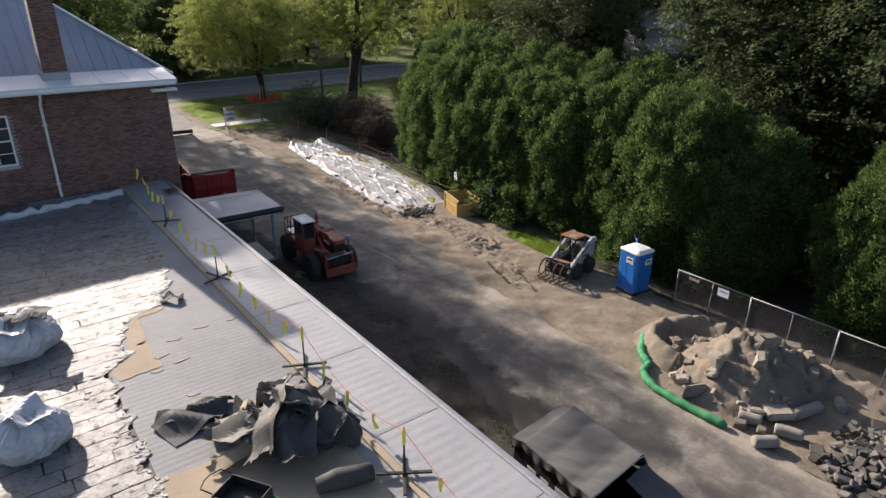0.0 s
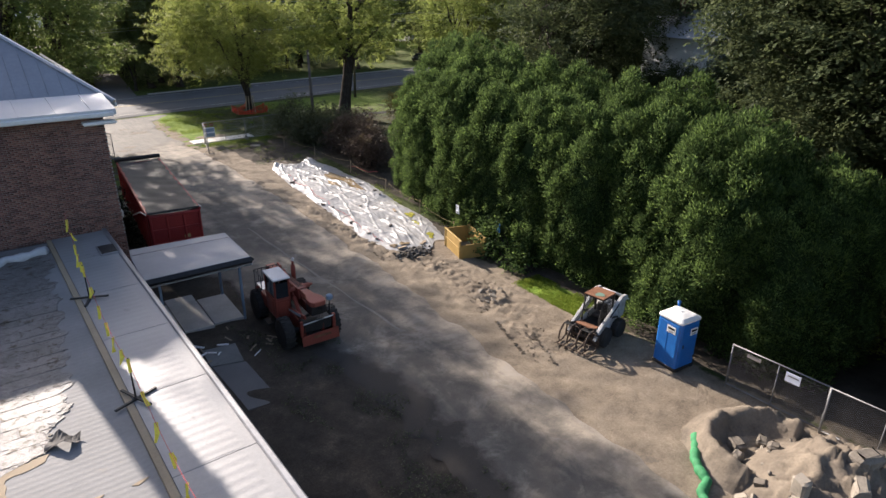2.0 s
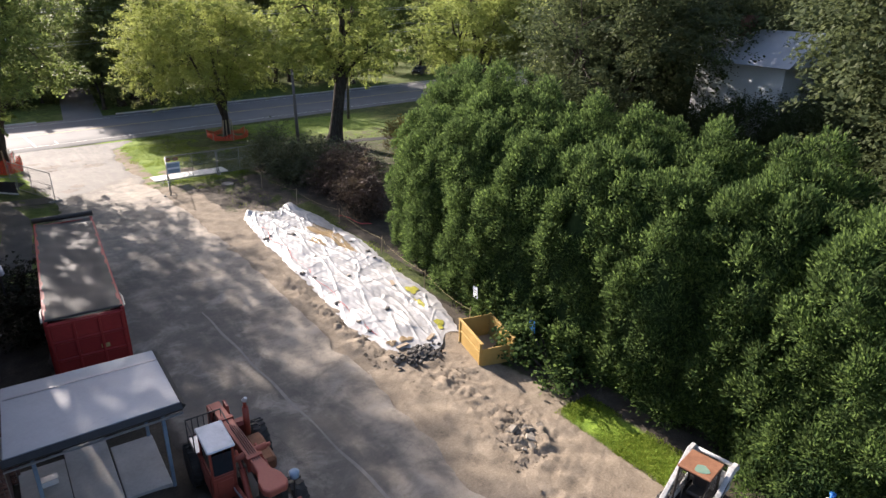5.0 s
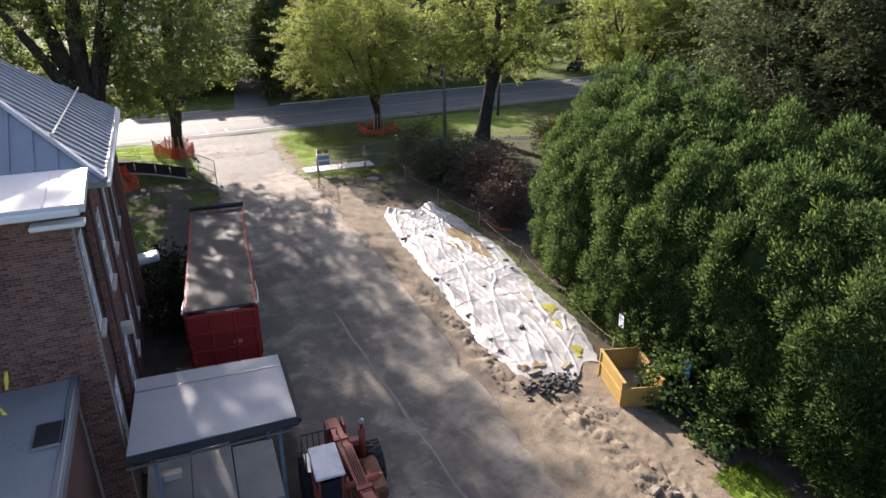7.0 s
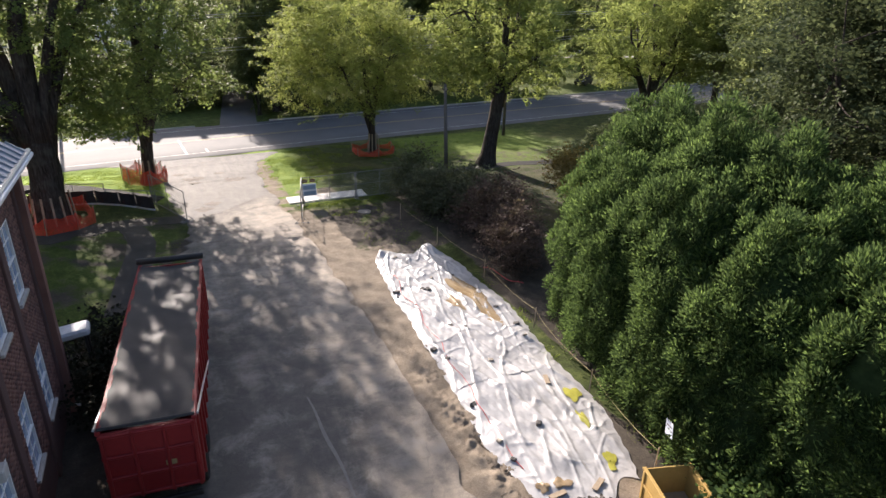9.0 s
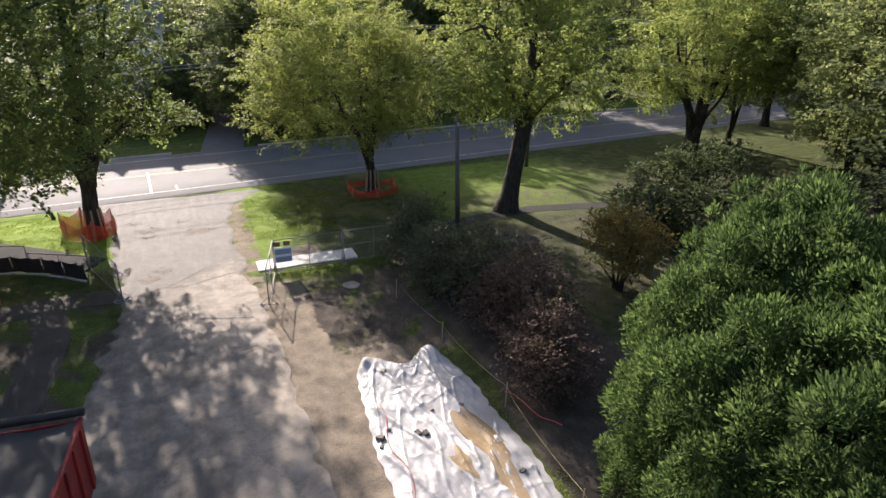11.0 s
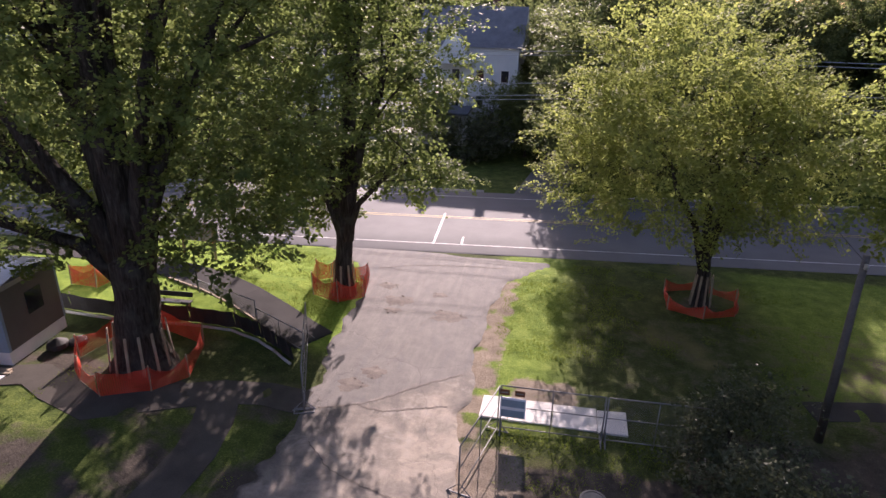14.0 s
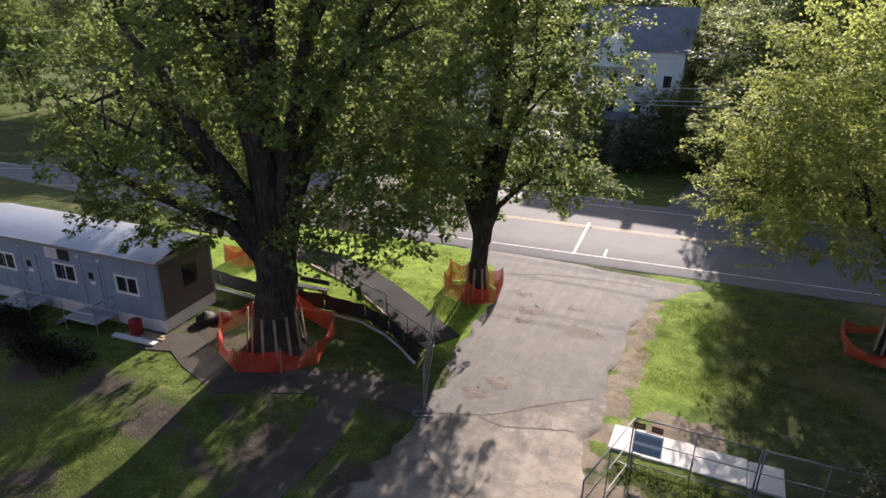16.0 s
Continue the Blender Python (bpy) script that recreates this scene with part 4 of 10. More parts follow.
def sash_window(parent, w, h, m, glass=None, sill=True, frame_mat=None, cols=2, rows=4):
    """A window in its opening: local x along the wall, z up from the foot, front at y = 0."""
    fm = frame_mat or M_WHITE
    win = part("window", Geo().add([(0, 0, 0)], []), fm, parent)
    win.matrix_basis = m
    f = Geo()
    t = 0.07
    for c, s in (((t / 2, 0.06, h / 2), (t, 0.1, h)), ((w - t / 2, 0.06, h / 2), (t, 0.1, h)), ((w / 2, 0.06, t / 2), (w - 2 * t, 0.1, t)), ((w / 2, 0.06, h - t / 2), (w - 2 * t, 0.1, t)), ((w / 2, 0.055, h / 2), (w - 2 * t, 0.09, 0.06))):
        f.box(c, s, ch=0.008)
    part("window_frame", f, fm, win)
    b = Geo()
    for i in range(1, cols):
        b.box((w * i / cols, 0.07, h / 2), (0.03, 0.04, h - 2 * t))
    for i in range(1, rows):
        if i * 2 != rows:
            b.box((w / 2, 0.07, h * i / rows), (w - 2 * t, 0.04, 0.03))
    part("glazing_bars", b, fm, win)
    for lo, hi in ((t, h / 2 - 0.03), (h / 2 + 0.03, h - t)):
        part("pane", Geo().box((w / 2, 0.085, (lo + hi) / 2), (w - 2 * t, 0.01, hi - lo)), glass or M_GLASS, win)
    if sill:
        part("window_sill", Geo().box((w / 2, -0.02, -0.05), (w + 0.12, 0.16, 0.1), ch=0.015), M_CONC, win)
    return win


def build_house():
    house = thing("brick_house", pose(0, 0, 0), "two-storey brown brick building with white window frames", "building", kind="structure")
    # front of the lower wing, facing the camera's start
    L = 16.0
    m = pose(WX - L, WY, 0)
    hs = [(L - 7.41, L - 6.21, 6.09, 8.12), (L - 10.5, L - 9.3, 6.09, 8.12)]
    w = part("front_wall", wall_with_holes(L, -0.5, EAVE, 0.35, hs, m), M_MORTAR, house)
    for h in hs:
        sash_window(w, h[1] - h[0], h[3] - h[2], pose(WX - L + h[0], WY, h[2]))
    brick_skin("brickwork", (WX - 9.6, WY, 0), (1, 0), 9.6, 4.2, EAVE, [(a - 6.4, b - 6.4, c - 0.14, d) for a, b, c, d in hs], w, [8.2, 5.4, 300])
    brick_skin("brickwork", (7.3, WY, 0), (1, 0), WX - 7.3, -0.4, 4.2, [], w)
    # side of the wing
    D = MY - WY
    ms = Matrix.Translation((WX, WY, 0)) @ pose(0, 0, 0, 0, 0, 90)
    hs2 = [(0.6, 1.5, 5.3, 8.0), (0.6, 1.5, 1.6, 3.6)]
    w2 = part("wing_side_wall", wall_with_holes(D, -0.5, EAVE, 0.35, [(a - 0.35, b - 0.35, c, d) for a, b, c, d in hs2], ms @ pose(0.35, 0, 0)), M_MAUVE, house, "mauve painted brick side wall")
    for h in hs2:
        sash_window(w2, h[1] - h[0], h[3] - h[2], ms @ pose(h[0], 0, h[2]), M_BLUE_GLASS)
    # the main block behind
    w3 = part("main_front_wall", Geo().box(((WX + 0.05 + MX) / 2, MY + 0.175, 3.9), (MX - WX - 0.05, 0.35, 9.6)), M_MORTAR, house)
    brick_skin("brickwork", (WX + 0.01, MY, 0), (1, 0), MX - WX - 0.01, -0.4, 8.8, [], w3)
    LM = 10.2
    mm = Matrix.Translation((MX, MY, 0)) @ pose(0, 0, 0, 0, 0, 90)
    hs3 = []
    for i in range(3):
        a = 1.5 + i * 2.9
        hs3 += [(a, a + 1.15, 5.3, 7.6), (a, a + 1.15, 1.3, 3.5)]
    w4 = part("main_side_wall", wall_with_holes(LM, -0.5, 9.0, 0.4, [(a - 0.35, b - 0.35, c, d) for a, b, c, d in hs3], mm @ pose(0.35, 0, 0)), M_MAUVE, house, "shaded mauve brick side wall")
    for h in hs3:
        sash_window(w4, h[1] - h[0], h[3] - h[2], mm @ pose(h[0], 0, h[2]), M_BLUE_GLASS)
    brick_skin("brickwork", (MX, MY, 0), (0, 1), LM, 1.0, 8.9, [(a, b, c - 0.1, d) for a, b, c, d in hs3], w4)
    for i in range(4):
        y = MY + 0.3 + i * 3.1
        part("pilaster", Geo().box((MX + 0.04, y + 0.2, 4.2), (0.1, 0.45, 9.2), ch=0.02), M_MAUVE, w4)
    # back and left walls close it
    part("back_wall", Geo().box((-1.5, MY + LM - 0.2, 3.9), (20, 0.4, 9.4)), M_BRICK, house)
    part("left_wall", Geo().box((-11.6, MY + LM / 2 - 2.6, 3.9), (0.4, LM + 4.2, 8.8)), M_BRICK, house)
    # white low-slope roof of the wing
    g = Geo()
    g.prism([(WY - 0.42, EAVE + 0.22), (WY + 1.75, EAVE + 0.5), (WY + 1.75, EAVE + 0.3), (WY - 0.42, EAVE + 0.02)], -12, WX + 0.4, Matrix(((0, 0, 1, 0), (1, 0, 0, 0), (0, 1, 0, 0), (0, 0, 0, 1))))
    roof = part("wing_roof", g, M_WHITE_ROOF, house, "white coated low-slope roof")
    s = Geo()
    for i in range(18):
        s.box((WX - 0.4 - i * 1.1, WY + 0.65, EAVE + 0.375), (0.03, 2.1, 0.03), (7.4, 0, 0))
    part("roof_seam", s, M_WHITE_ROOF, roof)
    g = Geo()
    g.box(((WX - 12) / 2 + 0.1, WY - 0.48, EAVE + 0.06), (WX + 12.4, 0.14, 0.16), ch=0.03)
    g.box((WX - 0.2, WY - 0.3, EAVE - 0.24), (1.1, 0.42, 0.12), ch=0.03)
    part("gutter", g, M_WHITE, roof)
    part("eave_soffit", Geo().box(((WX - 12) / 2, WY - 0.2, EAVE - 0.02), (WX + 12.2, 0.4, 0.06)), M_WHITE, roof)
    d = Geo()
    d.tube([(3.09, WY - 0.44, EAVE), (3.09, WY - 0.3, EAVE - 0.25), (3.06, WY - 0.1, EAVE - 0.45), (3.06, WY - 0.1, 4.7), (3.06, WY - 0.3, 4.6)], 0.055, 8)
    dp = part("downpipe", d, M_WHITE, w, "white downpipe", smooth=True)
    part("pipe_clip", Geo().box((3.06, WY - 0.06, 5.1), (0.2, 0.1, 0.04)).box((3.06, WY - 0.06, 7.6), (0.2, 0.1, 0.04)), M_WHITE, dp)
    # hipped roof of the main block
    x1, y0, z0 = MX + 0.6, MY - 0.3, 9.06
    x0, y1 = -12.5, MY + LM + 0.4
    rise, ins = 3.4, 4.4
    a, b = ins, ins
    P = [(x0, y0, z0), (x1, y0, z0), (x1, y1, z0), (x0, y1, z0), (x0 + a, y0 + b, z0 + rise), (x1 - a, y0 + b, z0 + rise), (x1 - a, y1 - b, z0 + rise), (x0 + a, y1 - b, z0 + rise)]
    g = Geo().add(P + [(p[0], p[1], p[2] - 0.16) for p in P[:4]], [(0, 1, 5, 4), (1, 2, 6, 5), (2, 3, 7, 6), (3, 0, 4, 7), (4, 5, 6, 7), (0, 8, 9, 1), (1, 9, 10, 2), (2, 10, 11, 3), (3, 11, 8, 0), (8, 11, 10, 9)])
    hip = part("hipped_roof", g, M_SEAM, house, "grey standing-seam metal hipped roof")
    s = Geo()
    sl = math.degrees(math.atan2(rise, ins))
    ln = math.hypot(rise, ins)
    for i in range(1, 52):
        t = i * 0.52
        y = y0 + t
        if y > y1 - 0.3:
            break
        k = min(1.0, t / ins, (y1 - y) / ins)
        s.box((x1 - ins * k / 2, y, z0 + rise * k / 2 + 0.03), (ln * k, 0.05, 0.07), (0, sl, 0))
    for i in range(1, 42):
        t = i * 0.52
        x = x1 - t
        k = min(1.0, t / ins)
        s.box((x, y0 + ins * k / 2, z0 + rise * k / 2 + 0.03), (0.04, ln * k, 0.06), (sl, 0, 0))
    part("roof_seam", s, M_SEAM, hip)
    c = Geo()
    c.tube([(x1, y0, z0 + 0.04), (x1 - ins, y0 + ins, z0 + rise + 0.04)], 0.09, 6)
    c.tube([(x1 - 0.03, y0, z0 + 0.02), (x1 - 0.03, y1, z0 + 0.02)], 0.07, 6)
    c.box((x1 - 1.1, (y0 + y1) / 2, z0 + 1.05), (0.05, LM - 1.6, 0.09), (0, sl, 0))
    part("ridge_cap", c, M_STEEL, hip)
    g = Geo()
    g.box((x1 + 0.02, (y0 + y1) / 2, z0 - 0.1), (0.14, y1 - y0, 0.14), ch=0.03)
    g.tube([(x1 + 0.0, MY + LM - 0.2, z0 - 0.1), (MX + 0.12, MY + LM - 0.3, z0 - 0.6), (MX + 0.12, MY + LM - 0.3, 0.2), (MX + 0.45, MY + LM - 0.4, 0.0)], 0.05, 8)
    part("gutter", g, M_WHITE, hip)
    # chimney
    ch = part("chimney", Geo().box((3.95, 31.6, 11.0), (0.9, 0.9, 3.8)), M_MORTAR, house)
    for o, u in (((3.5, 31.15, 0), (1, 0)), ((4.4, 31.15, 0), (0, 1))):
        brick_skin("brickwork", o, u, 0.9, 9.2, 12.85, [], ch)
    part("flashing", Geo().box((3.95, 31.55, 9.4), (1.02, 1.05, 0.4), ch=0.03), M_SEAM, ch)
    part("cap", Geo().box((3.95, 31.6, 12.92), (1.06, 1.06, 0.12), ch=0.03), M_CONC, ch)
    part("vent_hood", Geo().box((MX + 0.2, 33.5, 4.1), (0.36, 0.4, 0.3), ch=0.03), M_CONC, w4)


build_house()

# ---- low wing with the flat roof under repair ----
RZ, RX = 4.5, 7.3


def build_low_wing():
    wing = thing("low_wing", pose(0, 0, 0), "single-storey wing with a half-stripped flat roof", "building", kind="structure")
    part("east_wall", Geo().box((RX - 0.25, 7.5, 1.8), (0.35, 47.2, 5.0)), M_BRICK, wing)
    part("south_wall", Geo().box((-4, -16, 1.8), (22, 0.4, 5.0)), M_BRICK, wing)
    part("west_wall", Geo().box((-15, 7.5, 1.8), (0.4, 47.2, 5.0)), M_BRICK, wing)
    slab = part("roof_slab", Geo().box((-3.8, 7.6, RZ - 0.16), (22.0, 47.4, 0.28)), M_FELT, wing)
    # coated strip along the eave, in panels
    y = WY - 0.03
    i = 0
    while y > -14:
        h = 3.15 if i else 2.6
        pg = Geo().box(((5.55 + RX) / 2, y - h / 2, RZ + 0.03), (RX - 5.55, h - 0.012, 0.06), ch=0.006)
        pg.grid([5.6, RX - 0.35], [y - 0.06 - (h - 0.12) * k / 60 for k in range(61)], lambda px, py: (px, py, RZ + 0.064 + 0.0018 * math.sin(py * 2 * math.pi / 0.27)))
        part("roof_panel", pg, M_COAT, slab)
        y -= h
        i += 1
    part("nailing_strip", Geo().box((5.46, 7.5, RZ + 0.035), (0.16, 47, 0.07), ch=0.01), M_TAN, slab, "tan timber nailing strip")
    e = Geo()
    e.box((RX + 0.02, 7.6, RZ + 0.04), (0.16, 47.4, 0.16), ch=0.03)
    e.box((RX + 0.11, 7.6, RZ - 0.12), (0.03, 47.4, 0.3), ch=0.01)
    part("roof_edging", e, M_EDGE, slab)
    # ribbed steel deck laid bare; ribs run across
    g = Geo()
    ys, z = [], []
    yy = -14.0
    while yy < 30.2:
        for d, h in ((0, 0), (0.06, 0), (0.11, 0.003), (0.16, 0.003)):
            ys.append(yy + d)
            z.append(h)
        yy += 0.17
    hz = dict(zip(ys, z))
    g.grid([1.75, 5.37], ys, lambda x, y: (x, y, RZ + 0.02 + hz[y]))
    part("steel_deck", g, M_DECK, slab, "bare ribbed grey steel deck")
    rng = random.Random(3)
    for poly in ([(1.8, 14.8), (1.9, 14.1), (2.86, 14.2), (2.84, 15.2), (2.9, 16.0), (3.0, 17.05), (3.65, 17.15), (3.8, 17.42), (2.9, 17.36), (2.5, 16.3), (2.36, 15.0)],
                 [(1.72, 10.3), (2.95, 10.2), (3.5, 9.95), (5.05, 9.1), (5.1, 7.9), (4.95, 7.2), (4.3, 6.0), (3.0, 5.2), (1.66, 5.5)]):
        q = []
        for a, b in zip(poly, poly[1:] + poly[:1]):
            n = max(2, int(math.dist(a, b) / 0.12))
            q += [(a[0] + (b[0] - a[0]) * k / n + rng.uniform(-0.025, 0.025), a[1] + (b[1] - a[1]) * k / n + rng.uniform(-0.025, 0.025)) for k in range(n)]
        part("fibre_board", Geo().prism(q, RZ + 0.018, RZ + 0.034), M_TAN, slab, "torn tan fibre board left on the deck")
    for k in range(14):
        x, y, a = rng.uniform(1.9, 5.2), rng.uniform(6.5, 17.0), rng.uniform(0, 3.14)
        part("fibre_shred", Geo().prism([(x + r * math.cos(a + t), y + 0.4 * r * math.sin(a + t)) for t, r in ((0, 0.22), (1.4, 0.1), (2.6, 0.18), (3.6, 0.2), (5.0, 0.07))], RZ + 0.02, RZ + 0.034), M_TAN, slab)


def crumpled_sheet(g, cx, cy, cz, w, l, rot, seed, amp, fold, nx=15, ny=15):
    rng = random.Random(seed)
    k = [(rng.uniform(-3, 3), rng.uniform(-3, 3), rng.uniform(0, 6)) for _ in range(5)]
    c, s = math.cos(radians(rot)), math.sin(radians(rot))

    def fn(u, v):
        z = sum(abs((0.55 * (a * u + b * v) + p) % 2 - 1) for a, b, p in k[:3]) / 3 * 1.5 - 0.45
        bend = fold * math.exp(-((u + 0.3 * v) * 2.2) ** 2)
        x, y = u * w / 2 * (1 - 0.2 * abs(bend)), v * l / 2
        return (cx + x * c - y * s, cy + x * s + y * c, cz + max(0.0, amp * z + bend))

    us = [-1 + 2 * i / (nx - 1) for i in range(nx)]
    vs = [-1 + 2 * i / (ny - 1) for i in range(ny)]
    base = len(g.v)
    g.grid(us, vs, fn)
    top = g.v[base:]
    k2 = len(g.v)
    g.v += [(x, y, z - 0.012) for x, y, z in top]
    g.f += [tuple(reversed([i - base + k2 for i in q])) for q in g.f if min(q) >= base and max(q) < k2]
    edge = [i for i in range(nx)] + [j * nx + nx - 1 for j in range(1, ny)] + [(ny - 1) * nx + i for i in range(nx - 2, -1, -1)] + [j * nx for j in range(ny - 2, 0, -1)]
    for a, b in zip(edge, edge[1:] + edge[:1]):
        g.f.append((base + a, k2 + a, k2 + b, base + b))


def build_old_roofing():
    """Silver-coated felt laid in wide courses, blistered, chipped and torn back along one ragged edge."""
    rng = random.Random(21)
    g = thing("old_roofing", pose(0, 0, RZ), "chipped silver-coated roofing felt, partly torn off", "roofing", kind="stuff")

    def limit(y):
        if y > 27.6:
            return 5.3
        return float(np.interp(y, [9, 13.8, 14.8, 15.2, 16.4, 17.2, 17.5, 18.8, 19.6, 22, 25], [1.72, 1.74, 1.83, 2.35, 2.4, 2.95, 3.7, 4.3, 4.45, 4.75, 5.0])) + 0.1 * math.sin(y * 5.1) + 0.05 * math.sin(y * 13.7)

    m = Geo()
    y = -6.0
    while y < 29.6:
        h = rng.uniform(0.36, 0.46)
        x = -9.0 + rng.uniform(-1.0, 0)
        while x < limit(y + h / 2):
            x2 = x + rng.uniform(0.7, 1.5)
            last = x2 > limit(y + h / 2) - 0.5
            n = 3
            r0, r1 = (limit(y) + rng.uniform(-0.05, 0.05), limit(y + h) + rng.uniform(-0.05, 0.05)) if last else (x2, x2)
            lo = [(x + (r0 - x) * k / n, y) for k in range(n + 1)]
            hi = [(x + (r1 - x) * k / n, y + h) for k in range(n + 1)]
            side = [(limit(y + h * k / 6) + rng.uniform(-0.07, 0.04), y + h * k / 6) for k in range(1, 6)] if last else []
            q = [(px + rng.uniform(-0.014, 0.014), py + rng.uniform(-0.014, 0.014)) for px, py in lo + side + hi[::-1]]
            m.prism(q, 0.026, 0.036 + rng.uniform(0, 0.008))
            if last:
                break
            x = x2 + rng.uniform(0.012, 0.026)
        y += h + rng.uniform(0.012, 0.026)
    part("felt_sheet", m, M_SILVER, g)
    m = Geo()
    for i in range(520):
        y = rng.uniform(5, 19)
        x = limit(y) - (abs(rng.gauss(0, 0.12)) if i % 2 else rng.uniform(0, 4.5))
        r = rng.uniform(0.02, 0.075)
        q = [(x + r * rng.uniform(0.5, 1.2) * math.cos(a), y + r * rng.uniform(0.4, 1.0) * math.sin(a)) for a in (k * 2 * math.pi / 7 for k in range(7))]
        m.prism(q, 0.03, 0.046 + rng.uniform(0, 0.012))
    part("felt_flake", m, M_SILVER, g)
    m = Geo()
    pts = [(-6 + 0.25 * i, 28.1 + 0.2 * (-6 + 0.25 * i) + 0.12 * math.sin(i * 1.9), 0.1 + 0.05 * math.sin(i * 2.7)) for i in range(46)]
    m.tube(pts, [0.16 + 0.05 * math.sin(i * 2.3) for i in range(46)], 8)
    part("turned_up_edge", m, M_BAG, g, "crumpled pale edge flashing", smooth=True)
    m = Geo()
    crumpled_sheet(m, 4.05, 17.55, 0.05, 0.62, 0.36, -20, 5, 0.12, 0.16, 9, 7)
    part("curled_scrap", m, M_FELT, g, "curled black scrap of felt")


build_low_wing()
build_old_roofing()
vent = thing("roof_hatch", pose(7.0, 28.1, RZ + 0.06), "small dark square roof vent flush with the coating", "vent", kind="structure")
part("frame", Geo().box((0, 0, 0.03), (0.62, 0.95, 0.06), ch=0.01), M_EDGE, vent)
part("cover", Geo().box((0, 0, 0.066), (0.5, 0.8, 0.012)), M_BLACK, vent)


# ---- things on the flat roof ----
def flag_stand(x, y):
    st = thing("flag_stand", pose(x, y, RZ + 0.06, 0, 0, random.Random(int(y * 7)).uniform(0, 60)), "slim weighted post with crossed feet on the roof", "flag stand", "warning line along the roof")
    for i, a in enumerate((20, 110)):
        c, s = math.cos(radians(a)), math.sin(radians(a))
        part("foot", Geo().box((0, 0, 0.03 + 0.045 * i), (1.05, 0.07, 0.045), (0, 0, a), 0.008), M_BLACK, st)
    part("post", Geo().cyl((0, 0, 0.05), (0, 0, 1.12), 0.022, 0.018, 8), M_BLACK, st, smooth=True)
    part("sleeve", Geo().cyl((0, 0, 0.75), (0, 0, 1.1), 0.035, 0.035, 8), M_YELLOW, st, "yellow plastic sleeve")
    return st


def warning_line():
    ys = [31.0, 24.3, 18.2, 12.05, 7.6, 2.0, -4.5]
    xs = [6.2, 5.75, 5.62, 5.58, 5.45, 5.4, 5.4]
    for x, y in zip(xs, ys):
        flag_stand(x, y)
    ln = thing("flag_line", pose(0, 0, RZ), "sagging line hung with yellow warning flags", "flag line", "warning line along the roof")
    rope = Geo()
    rng = random.Random(8)
    k = 0
    for (x0, y0), (x1, y1) in zip(zip(xs, ys), zip(xs[1:], ys[1:])):
        pts = []
        n = 14
        for i in range(n + 1):
            t = i / n
            pts.append((x0 + (x1 - x0) * t, y0 + (y1 - y0) * t, 1.12 - 0.45 * 4 * t * (1 - t)))
        rope.tube(pts, 0.006, 5)
        m = max(3, int(abs(y1 - y0) / 1.0))
        for j in range(1, m):
            t = j / m
            p = (x0 + (x1 - x0) * t, y0 + (y1 - y0) * t, 1.12 - 0.45 * 4 * t * (1 - t))
            g = Geo()
            a = rng.uniform(-0.4, 0.4)
            w, h = 0.035, rng.uniform(0.3, 0.46)
            dx, dy = w * math.cos(a), w * math.sin(a)
            sw, tw = rng.uniform(-0.1, 0.1), rng.uniform(-0.04, 0.04)
            vs = [(p[0] - dx, p[1] - dy, p[2]), (p[0] + dx, p[1] + dy, p[2]), (p[0] + dx + sw / 2 + tw, p[1] + dy + sw, p[2] - h / 2), (p[0] - dx + sw / 2, p[1] - dy + sw, p[2] - h / 2), (p[0] + dx + sw - tw, p[1] + dy + sw / 2, p[2] - h), (p[0] - dx + sw, p[1] - dy + sw / 2, p[2] - h)]
            g.add(vs + [(q[0] + 0.006, q[1] + 0.006, q[2]) for q in vs], [(0, 1, 2, 3), (3, 2, 4, 5), (6, 9, 8, 7), (9, 11, 10, 8), (0, 3, 9, 6), (3, 5, 11, 9), (1, 7, 8, 2), (2, 8, 10, 4)])
            part("flag", g, M_YELLOW, ln)
    part("rope", rope, M_ROPE_R, ln)


